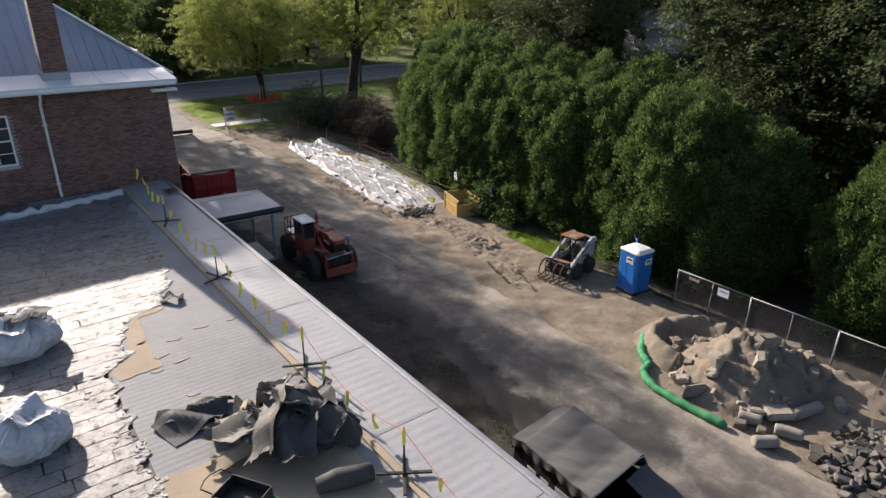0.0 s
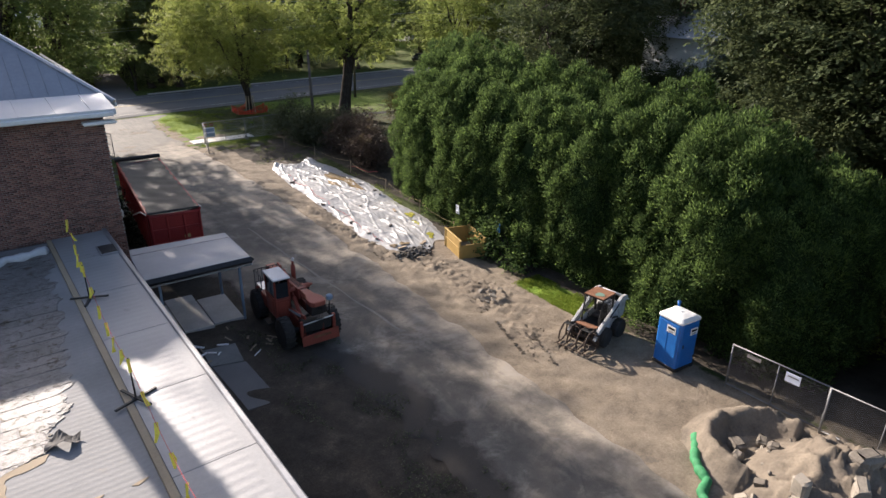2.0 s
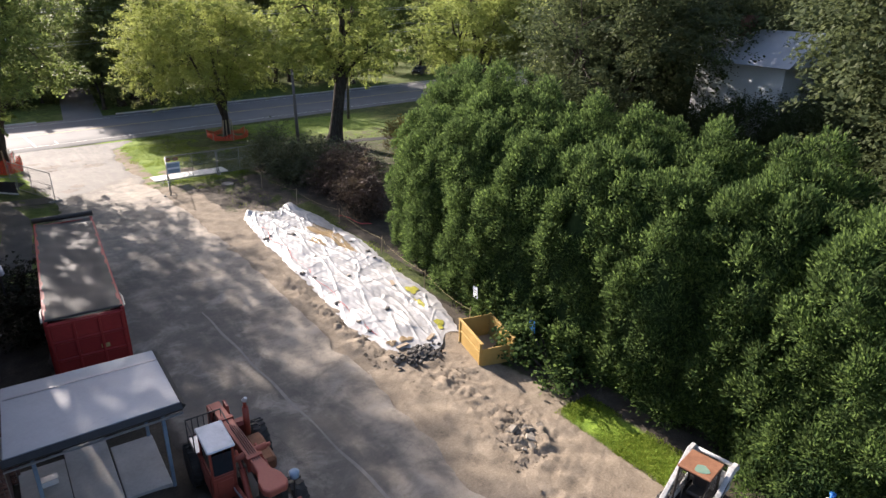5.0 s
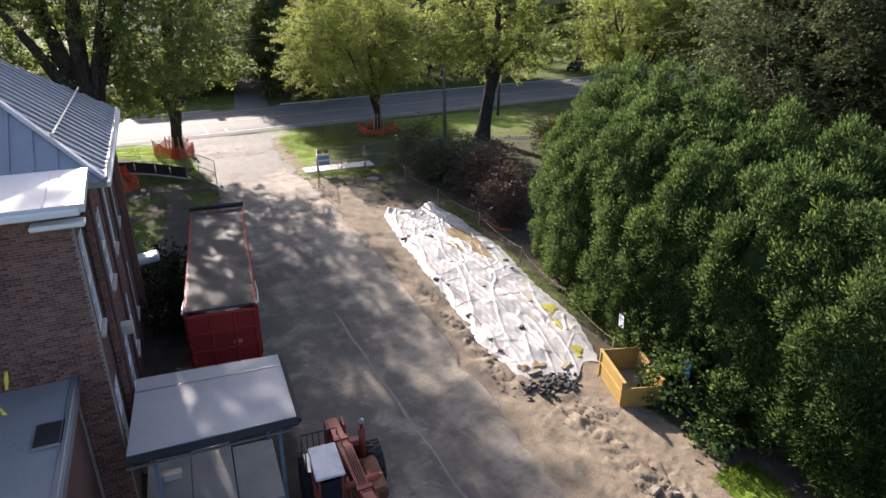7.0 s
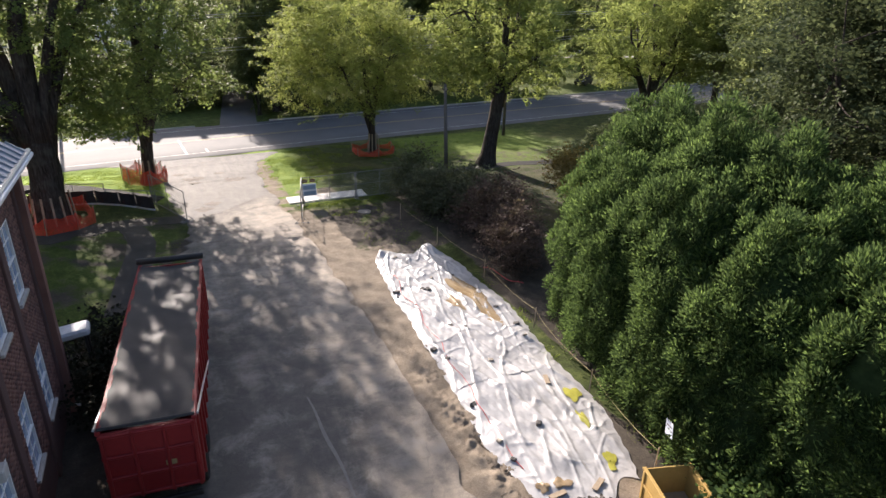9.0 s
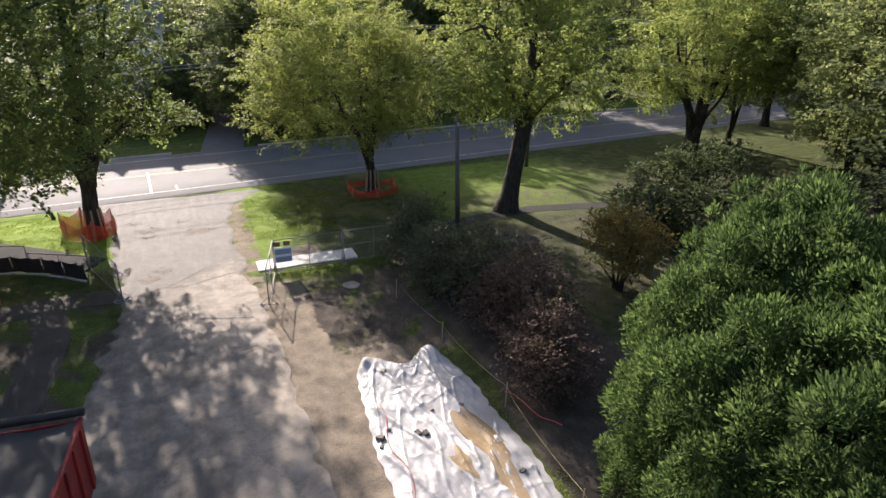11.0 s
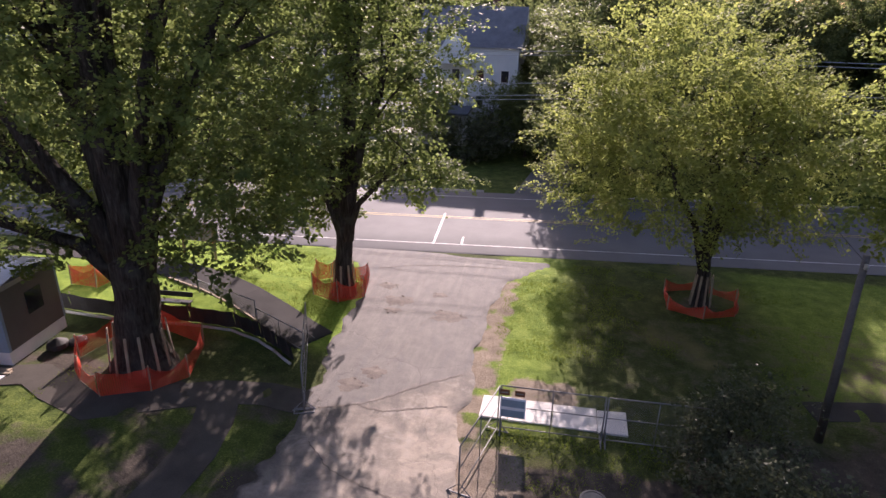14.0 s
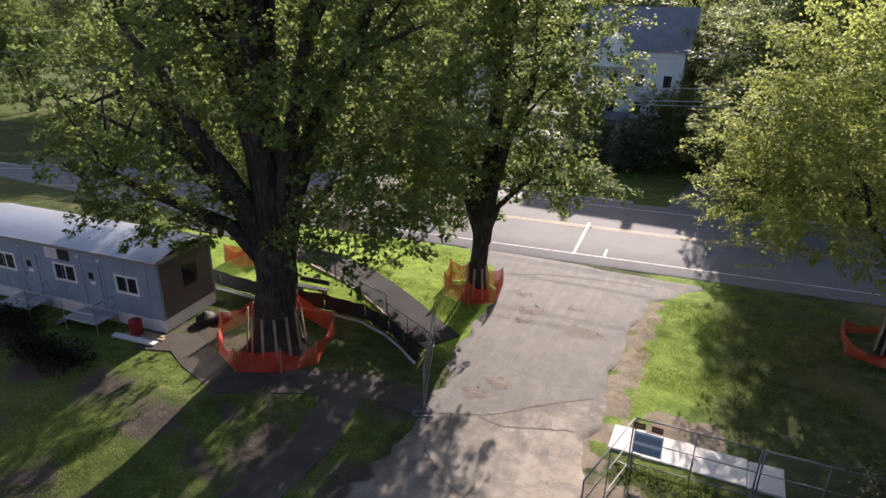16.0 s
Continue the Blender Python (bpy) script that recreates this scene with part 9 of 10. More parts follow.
def car(x, y, rot, paint, label, h=1.5):
    c = thing("car", pose(x, y, gz(x, y), 0, 0, rot), label, "car", "parked cars")
    g = Geo()
    prof = [(-2.2, 0.45), (-2.25, 0.75), (-1.9, 0.92), (-1.2, 0.98), (-0.55, h - 0.08), (0.2, h), (1.2, h - 0.05), (1.95, 1.02), (2.2, 0.9), (2.22, 0.45), (1.8, 0.28), (-1.8, 0.28)]
    n = len(prof)
    vs = []
    for k, yy in enumerate((-0.9, -0.82, 0.82, 0.9)):
        s = 0.93 if k in (0, 3) else 1.0
        vs += [(px, yy * (0.86 if pz > 1.05 else 1.0), 0.3 + (pz - 0.3) * s) for px, pz in prof]
    fs = [(k * n + i, k * n + (i + 1) % n, (k + 1) * n + (i + 1) % n, (k + 1) * n + i) for k in range(3) for i in range(n)]
    g.add(vs, fs + [tuple(range(n))[::-1], tuple(range(3 * n, 4 * n))])
    b = part("body", g, paint, c, smooth=False, bevel=0.03)
    for s in (-1, 1):
        part("side_glass", Geo().add([(-1.0, s * 0.8, 1.0), (1.6, s * 0.8, 1.02), (1.1, s * 0.76, h - 0.12), (-0.45, s * 0.76, h - 0.14)], [(0, 1, 2, 3) if s > 0 else (3, 2, 1, 0)]).add([(-1.0, s * 0.81, 1.0), (1.6, s * 0.81, 1.02), (1.1, s * 0.77, h - 0.12), (-0.45, s * 0.77, h - 0.14)], [(3, 2, 1, 0) if s > 0 else (0, 1, 2, 3)]), M_GLASS, b)
        for wx in (-1.35, 1.35):
            tyre(c, pose(wx, s * 0.78, 0.33, 90, 0, 0), 0.33, 0.22, M_STEEL)
        part("headlight", Geo().box((-2.2, s * 0.62, 0.78), (0.08, 0.32, 0.14), ch=0.02), M_WHITE, b)
        part("tail_light", Geo().box((2.2, s * 0.66, 0.85), (0.06, 0.26, 0.16), ch=0.02), M_RED, b)
        part("wing_mirror", Geo().box((-0.85, s * 0.98, 1.05), (0.12, 0.16, 0.1), ch=0.02), paint, b)
    part("windscreen", Geo().box((-0.9, 0, 1.22), (0.02, 1.35, 0.66), (0, 52, 0)), M_GLASS, b)
    part("rear_window", Geo().box((1.62, 0, 1.24), (0.02, 1.3, 0.6), (0, -48, 0)), M_GLASS, b)
    return c


sign_board()
utility_pole(32.75, 63.7, 7.5, (0, -1.5), "weathered slim service pole at the lawn edge", False)
utility_pole(45.5, 77.3, 9.5, (0, 1), "dark utility pole near the street", True)
utility_pole(3.3, 92.0 + 0.37, 11.8, (0, 0), "tall utility pole across the street", True)
wires()
far_houses()
car(106.0, 151.0, 8, M_WHITE, "white saloon parked on a far drive")
car(112.0, 148.5, 8, M_WHITE_ROOF, "white hatchback parked on a far drive", 1.6)
car(77.5, 107.5, 35, M_BLACK, "dark saloon parked across the street")
path_strip("far_drive", [(100, 152), (108, 149), (118, 146), (132, 142)], 6.0, M_CONC, "pale far driveway on a sunlit lawn", 0.03)
ac = thing("porch_canopy", pose(8.75, 43.1, gz(8.7, 43.1)), "small white wrapped canopy on dark posts by the brick corner", "canopy")
part("canopy_roof", Geo().box((0, 0, 2.68), (1.15, 0.75, 0.3), (4, -6, 3), 0.08), M_BAG, ac, bevel=0.02)
for sx in (-0.42, 0.42):
    for sy in (-0.25, 0.25):
        part("post", Geo().box((sx, sy, 1.29), (0.08, 0.08, 2.58), ch=0.01), M_BLACK, ac)


# ---- trees, hedge and shrubs ----
def leaf_cards(centres, normals, sizes, rng, slim=0.62):
    """One folded four-cornered leaf at each centre."""
    n = len(centres)
    a = rng.normal(size=(n, 3))
    u = np.cross(normals, a)
    u /= np.linalg.norm(u, axis=1, keepdims=True) + 1e-9
    w = np.cross(normals, u)
    s = sizes[:, None]
    p0, p2 = centres - u * s * 0.5, centres + u * s * 0.5
    drop = normals * s * 0.12
    p1, p3 = centres + w * s * slim * 0.5 - drop, centres - w * s * slim * 0.5 - drop
    return np.stack([p0, p1, p2, p3], 1).reshape(-1, 3)


def quad_faces(n):
    return np.arange(n * 4).reshape(n, 4)


def unit(v):
    return v / (np.linalg.norm(v, axis=1, keepdims=True) + 1e-9)


def crown_points(rng, blobs, clusters, per, spread, shell=0.45, droop=0.0):
    """Leaves on flat drooping sprays through the outer shell of several ellipsoids: centres, normals."""
    vol = np.array([b[3] * b[4] * b[5] for b in blobs]) ** 0.67
    pick = rng.choice(len(blobs), clusters, p=vol / vol.sum())
    B = np.array(blobs)[pick]
    d = unit(rng.normal(size=(clusters, 3)))
    r = rng.uniform(shell, 1.0, size=(clusters, 1)) ** 0.6
    r *= 1 + 0.16 * np.sin(d[:, :1] * 5 + B[:, :1]) * np.cos(d[:, 1:2] * 6 + B[:, 1:2]) + 0.13 * np.sin(d[:, :1] * 11 + d[:, 2:] * 9 + B[:, 2:3]) * np.cos(d[:, 1:2] * 12)
    c = B[:, :3] + d * r * B[:, 3:6]
    # each spray grows outward, spreads sideways and hangs at its tip
    g = unit(d * np.array([1, 1, 0.55]) + rng.normal(size=(clusters, 3)) * 0.35 + np.array([0, 0, 0.12]))
    w = unit(np.cross(g, np.array([0, 0, 1.0])) + rng.normal(size=(clusters, 3)) * 0.25)
    up = unit(np.cross(w, g))
    up *= np.sign(up[:, 2:] + 1e-9)
    size = spread * rng.uniform(0.65, 1.5, (clusters, 1))
    t = rng.uniform(-1.0, 1.0, (clusters, per))
    t = np.sign(t) * np.abs(t) ** 0.8
    q = rng.normal(size=(clusters, per)) * 0.62 * np.clip(1.15 - np.abs(t), 0.25, 1)
    h = rng.normal(size=(clusters, per)) * 0.17 - droop * 0.9 * np.clip(t + 0.2, 0, 2) ** 2 - droop * 0.6 * q * q
    k = size[:, :, None]
    pts = c[:, None] + k * (g[:, None] * (t * 2.0)[..., None] + w[:, None] * (q * 1.6)[..., None] + up[:, None] * h[..., None])
    nrm = up[:, None] + 0.45 * g[:, None] * np.clip(t, 0, 1)[..., None] + rng.normal(size=(clusters, per, 3)) * 0.36
    return pts.reshape(-1, 3), unit(nrm.reshape(-1, 3)), c


def crown_mesh(name, material, blobs, clusters, per, spread, size, seed, shell=0.45, slim=0.7, droop=0.3):
    rng = np.random.RandomState(seed)
    pts, nrm, c = crown_points(rng, blobs, clusters, per, spread, shell, droop)
    v = leaf_cards(pts, nrm, size * rng.uniform(0.6, 1.35, len(pts)), rng, slim)
    return array_mesh(name, v, quad_faces(len(pts)), material), c


def limbs_geo(rng, base, fork, forks, tips, r_base, r_fork):
    """A flared trunk that divides into limbs, each of which reaches out to tips inside the crown."""
    trunk, limbs = Geo(), Geo()
    b, f = Vector(base), Vector(fork)
    n = 7
    pts = [b.lerp(f, i / n) + Vector((math.sin(i * 1.7) * 0.05, math.cos(i * 1.3) * 0.05, 0)) * r_base for i in range(n + 1)]
    rad = [r_base * (1.0 + 0.55 * math.exp(-i * 1.1)) * (1 - i / n) + r_fork * (i / n) for i in range(n + 1)]
    d = (f - b).normalized()
    trunk.tube([pts[0] - Vector((0, 0, 0.3))] + pts + [f + d * r_fork * 0.5, f + d * r_fork * 0.9], [rad[0] * 1.12] + rad + [r_fork * 0.72, r_fork * 0.3], 18)
    for tip, r in forks:
        t = Vector(tip)
        mid = f.lerp(t, 0.5) + Vector((rng.uniform(-0.4, 0.4), rng.uniform(-0.4, 0.4), rng.uniform(0, 0.6)))
        q = [f - Vector((0, 0, 1.3)) + (t - f) * 0.02, f.lerp(mid, 0.4), mid, mid.lerp(t, 0.5) + Vector((rng.uniform(-0.3, 0.3), rng.uniform(-0.3, 0.3), 0.2)), t]
        limbs.tube(q, [r * 1.25, r * 0.95, r * 0.7, r * 0.5, r * 0.25], 10)
        near = sorted(tips, key=lambda p: (Vector(p) - t).length)[:7]
        for p in near:
            s = q[rng.choice([2, 3, 4])]
            p = Vector(p)
            k = s.lerp(p, 0.5) + Vector((rng.uniform(-0.4, 0.4), rng.uniform(-0.4, 0.4), rng.uniform(0.0, 0.5)))
            limbs.tube([s, k, p], [r * 0.26, r * 0.17, 0.02], 6)
            for j in range(3):
                e = k.lerp(p, rng.uniform(0.2, 0.9))
                limbs.tube([e, e + Vector((rng.uniform(-1, 1), rng.uniform(-1, 1), rng.uniform(-0.3, 0.8)))], [r * 0.08 + 0.012, 0.008], 4)
    return trunk, limbs


def big_tree(x, y, label, base_r, fork, fork_r, forks, blobs, material, seed, clusters, per, spread, size, slats=False):
    rng = random.Random(seed)
    z = gz(x, y)
    tree = thing("tree", pose(x, y, z, 0, 0, 0), label, "tree")
    me, c = crown_mesh("crown", material, blobs, clusters, per, spread, size, seed)
    tips = [tuple(c[i]) for i in range(0, len(c), max(1, len(c) // 120))]
    trunk, limbs = limbs_geo(rng, (0, 0, 0), fork, forks, tips, base_r, fork_r)
    part("trunk", trunk, M_BARK, tree, smooth=True)
    part("limb_crown", limbs, M_BARK, tree, smooth=True)
    cr = new("crown", me)
    cr.parent = tree
    if slats:
        k = 14 if base_r > 0.7 else 9
        for i in range(k):
            a = 2 * math.pi * i / k
            r = base_r * 1.28 + 0.06
            part("slat", Geo().box((r * math.cos(a), r * math.sin(a), 0.95), (0.05, 0.11, 1.75), (0, -math.degrees(0.07) * 1.2, math.degrees(a)), 0.008), M_WOOD, tree, "upright timber guard slat")
    return tree


def plant_trees():
    # The low rear crown masses are added, hidden from view, to shade the lawn.
    big_tree(6.0, 61.7, "huge spreading maple with slatted trunk guard", 0.88, (0.1, 0.3, 4.6), 0.84,
             [((-6.5, 0.5, 10.5), 0.46), ((-2.4, 1.2, 15), 0.58), ((1.2, -1.2, 15.5), 0.55), ((4.6, 1.0, 14), 0.52), ((0.5, 4, 14), 0.4), ((-4, -2, 13), 0.42), ((-7.8, -2.6, 7.6), 0.3), ((1.4, 0.2, 20.5), 0.42), ((4.2, 0.3, 18), 0.34), ((-3.8, 0.4, 19), 0.34), ((-7.0, 6.2, 8.6), 0.34), ((2.6, 5.0, 7.6), 0.2)],
             [(-6.5, 0, 10.0, 4.6, 4.2, 3.6), (-2.5, 1.5, 14, 5.5, 5, 5.0), (2.5, -1, 14.5, 5.0, 5, 5.5), (4.6, 2.0, 9.8, 4.0, 4, 4.0), (-3.5, -2, 6.6, 3.0, 2.6, 2.0), (0, 0.5, 18.5, 5, 5, 3.6), (1.2, 0.2, 22.5, 5.4, 5.0, 4.2), (4.4, 0.4, 18.0, 4.2, 4.4, 4.6), (-4.0, 0.5, 20.0, 3.8, 4.0, 3.6), (1.0, 2.8, 7.2, 3.0, 2.2, 2.2), (4.6, -1.0, 6.4, 2.6, 2.2, 1.8), (-8.0, 7.0, 8.6, 4.2, 4.0, 3.0), (-5.0, 4.6, 6.6, 2.4, 2.6, 2.0), (2.4, 5.4, 7.2, 3.6, 2.6, 2.2)],
             M_MAPLE, 31, 1360, 96, 0.46, 0.19, True)
    big_tree(11.3, 71.3, "forked maple beside the entrance with slatted trunk", 0.46, (0.2, 0.0, 4.3), 0.42,
             [((2.6, 0.2, 12.5), 0.34), ((0.8, 0, 19), 0.3), ((2.2, 0.4, 21), 0.24), ((-1.6, 0.6, 12), 0.3), ((-3.4, -1, 9), 0.2), ((4.2, -1.2, 8.0), 0.16)],
             [(0.0, 0, 11.5, 5.6, 5, 5.0), (3.0, 0.3, 13.5, 4.2, 4, 4.0), (0.0, 0, 17.6, 4.4, 4.6, 4.2), (1.4, 0.2, 21.0, 3.0, 3.2, 2.8), (-3.6, -0.6, 8, 3.2, 3, 3.0), (4.8, -1.0, 7.4, 2.1, 1.6, 1.4), (-2.8, -0.8, 5.2, 2.4, 2.0, 1.6), (-3.4, 0.8, 4.6, 2.8, 2.4, 1.3), (-1.2, 1.8, 4.5, 2.0, 1.8, 1.0), (0.5, 2.2, 7.6, 3.4, 2.4, 2.2), (-1.8, 1.0, 6.6, 2.6, 2.2, 1.6), (1.6, 1.4, 6.4, 2.0, 2.0, 1.2)],
             M_MAPLE, 41, 880, 90, 0.46, 0.18, True)
    big_tree(30.3, 74.6, "round yellow-green street tree with slatted trunk", 0.34, (-0.2, 0.0, 3.4), 0.3,
             [((-3.4, 0.4, 8.5), 0.17), ((2.6, 0.4, 9), 0.17), ((-0.8, 1.2, 11.5), 0.2), ((-1.0, -2.6, 8.5), 0.15), ((0.6, -1, 11), 0.15)],
             [(-2.4, 0, 8.8, 7.0, 6.0, 5.2), (-2.6, -0.5, 11.6, 5.2, 4.8, 3.9), (1.6, 0, 8.4, 4.6, 4.6, 4.2), (-6.0, 0, 7.2, 3.0, 3.4, 2.6)],
             M_GOLD, 51, 900, 100, 0.5, 0.155, True)
    big_tree(38.0, 66.9, "tall old maple with a thick leaning trunk", 0.62, (1.2, 0.4, 6.0), 0.5,
             [((-2.4, 0, 12.5), 0.32), ((3, 1, 12), 0.32), ((1.2, -1, 15), 0.36), ((4.8, 0, 9), 0.22)],
             [(0.6, 0, 12.5, 5.8, 5.5, 6.0), (-2.4, 0, 9.4, 3.2, 3.2, 3.0), (4.2, 0, 8.4, 3.2, 3.2, 3.0), (1.5, -0.5, 17, 5, 5, 3.6)],
             M_LIME, 61, 720, 92, 0.5, 0.18)
    big_tree(62.0, 75.0, "old twin-stemmed tree on the roadside lawn", 0.75, (0.3, 0.0, 2.6), 0.66,
             [((-2.6, 0.4, 9.5), 0.44), ((3.0, -0.6, 10), 0.46), ((-4.6, -1.0, 7.5), 0.2), ((0.4, 1.0, 13), 0.34), ((5.6, 0.5, 8.0), 0.2)],
             [(-3.0, 0, 9.8, 5.2, 5.0, 4.4), (3.6, 0, 10.2, 5.4, 5.0, 4.8), (-6.2, -1, 7.2, 3.2, 3.0, 2.0), (0.5, 0.5, 14.5, 5.6, 5.2, 4.2), (6.8, 0, 7.0, 3.4, 3.4, 2.4)],
             M_LIME, 71, 620, 84, 0.56, 0.2)
    big_tree(103.5, 142.0, "far shade tree with a thick dark trunk", 0.95, (0.3, 0.0, 6.4), 0.85,
             [((-4, 0, 13), 0.5), ((4, 0.5, 13), 0.5), ((0.5, 1, 16), 0.5)],
             [(-4, 0, 13, 6, 6, 4.6), (4.5, 0, 13.5, 6, 6, 5), (0, 0, 17, 7, 6, 5)],
             M_LIME, 72, 380, 60, 0.8, 0.34)


def wood_tree(seed, material, h, r, low, dense, size):
    """A background tree, built once at the origin: trunk, limbs and a crown of several masses."""
    rng = random.Random(seed)
    tree = thing("tree", pose(0, 0, 0), "", "tree")
    blobs = [(0, 0, h * 0.62, r, r, h * 0.36)]
    for i in range(6):
        a = i * 1.05 + rng.uniform(-0.3, 0.3)
        k = r * rng.uniform(0.5, 0.8)
        blobs.append((k * math.cos(a), k * math.sin(a), rng.uniform(low + 1.5, h * 0.75), r * 0.55, r * 0.55, h * rng.uniform(0.12, 0.2)))
    me, c = crown_mesh("crown", material, blobs, dense, 80, 0.62, size, seed, 0.5)
    tips = [tuple(c[i]) for i in range(0, len(c), max(1, len(c) // 30))]
    forks = [((r * 0.5 * math.cos(a), r * 0.5 * math.sin(a), h * 0.7), 0.02 * h * 0.5) for a in (0.4, 2.5, 4.6)]
    trunk, limbs = limbs_geo(rng, (0, 0, 0), (0.2, 0.1, max(low, 2.5)), forks, tips, 0.02 * h, 0.016 * h)
    part("trunk", trunk, M_BARK, tree, smooth=True)
    part("limb_crown", limbs, M_BARK, tree, smooth=True)
    cr = new("crown", me)
    cr.parent = tree
    return tree


def plant_woods():
    rng = random.Random(77)
    kinds = [wood_tree(101, M_DARKWOOD, 18, 5.6, 2.0, 480, 0.26), wood_tree(102, M_DARKWOOD, 21, 6.4, 3.0, 560, 0.27), wood_tree(103, M_MAPLE, 17, 5.2, 2.6, 460, 0.25), wood_tree(104, M_GOLD, 14, 4.6, 2.2, 400, 0.23), wood_tree(105, M_SHADED_WOOD, 18, 5.6, 2.0, 900, 0.185), wood_tree(106, M_SHADED_WOOD, 21, 6.4, 3.0, 1050, 0.19)]
    names = ["dark leafy tree of the woodland edge", "tall dark woodland tree with a dense crown", "green maple among the woodland trees", "pale green sunlit tree on the far lawn", "leafy tree behind the hedge, leaves coloured as in shade", "tall dense tree behind the hedge, leaves coloured as in shade"]
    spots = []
    # behind the hedge, in the leaf copy coloured as in shade
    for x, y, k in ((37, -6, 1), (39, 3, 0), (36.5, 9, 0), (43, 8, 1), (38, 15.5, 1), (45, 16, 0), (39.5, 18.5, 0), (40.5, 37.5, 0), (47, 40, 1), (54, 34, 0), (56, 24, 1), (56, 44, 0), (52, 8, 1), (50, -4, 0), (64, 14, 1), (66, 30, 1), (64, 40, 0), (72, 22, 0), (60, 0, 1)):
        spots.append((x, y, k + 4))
    # right of the street tree and across the far lawn
    for x, y, k in ((63, 57, 1), (68, 63, 0), (70, 78, 2), (78, 58, 1), (76, 70, 0), (82, 84, 1), (70, 44, 1), (86, 44, 1), (88, 68, 0), (90, 60, 1)):
        spots.append((x, y, k))
    # far side of the street
    for i in range(16):
        x = -42 + i * 9.5 + rng.uniform(-2.5, 2.5)
        if -14 < x < 26:
            continue
        spots.append((x, 112 + rng.uniform(-6, 8), rng.choice([0, 1, 1, 2])))
    for x, y, k, *fixed in ((26.0, 99.5, 1, 1.03), (29.6, 98.5, 1, 0.95), (23.6, 97.6, 0, 0.6), (43.5, 25.0, 4, 0.5), (46.0, 26.2, 5, 0.47), (46.2, 28.7, 4, 0.56), (44.2, 30.6, 5, 0.45), (45.8, 32.0, 4, 0.5), (26.0, 112, 1, 1.0), (27.5, 116, 1, 0.9), (33, 112.5, 1, 0.82), (26, 117, 0), (36.5, 110, 0, 0.95), (-15, 101, 3), (20, 117, 0, 0.8), (28.5, 104, 0), (16.5, 125, 0, 0.85), (14.5, 109, 0, 0.42), (18.3, 106.5, 0, 0.45), (8.5, 107, 0, 0.38), (41.5, 109, 1, 0.8), (45, 114, 0, 0.95), (51, 110, 1, 0.8), (-16, 104, 2), (61, 103, 2), (-24, 97, 3), (49, 113, 1), (57, 117, 0), (-34, 104, 0), (100, 116, 1), (112, 105, 0), (98, 130, 1)):
        spots.append((x, y, k, *fixed))
    for i in range(30):
        spots.append((-90 + i * 8 + rng.uniform(-3, 3), 150 + rng.uniform(-6, 12), rng.choice([0, 1, 1])))
    for i in range(12):
        spots.append((104 + rng.uniform(-6, 10), -20 + i * 10, rng.choice([0, 1])))
    for i in range(8):
        x, y = -30 + rng.uniform(-8, 2), 44 + i * 10
        if not 52 < y < 98:
            spots.append((x, y, rng.choice([0, 1, 2])))
    for i in range(9):
        spots.append((-34 + 9 * i + rng.uniform(-2, 2), 182 + rng.uniform(-4, 4), 1, 1.65))
    for x, y, k in ((-62, 96, 2), (-50, 100, 0), (-40, 98, 3), (-72, 104, 1), (-30, 101, 3), (-56, 112, 1), (-84, 98, 0)):
        spots.append((x, y, k))
    used = set()
    for x, y, k, *fixed in spots:
        s = fixed[0] if fixed else rng.uniform(0.88, 1.15)
        m = pose(x, y, gz(x, y), 0, 0, rng.uniform(0, 360)) @ Matrix.Diagonal((s, s, s * rng.uniform(0.92, 1.1), 1))
        if k not in used:
            used.add(k)
            ob = kinds[k]
            ob.matrix_basis = m
        else:
            ob = copy_thing(kinds[k], m.copy())
            ob.matrix_basis = m
        tagged(ob, names[k], "tree", "background trees")


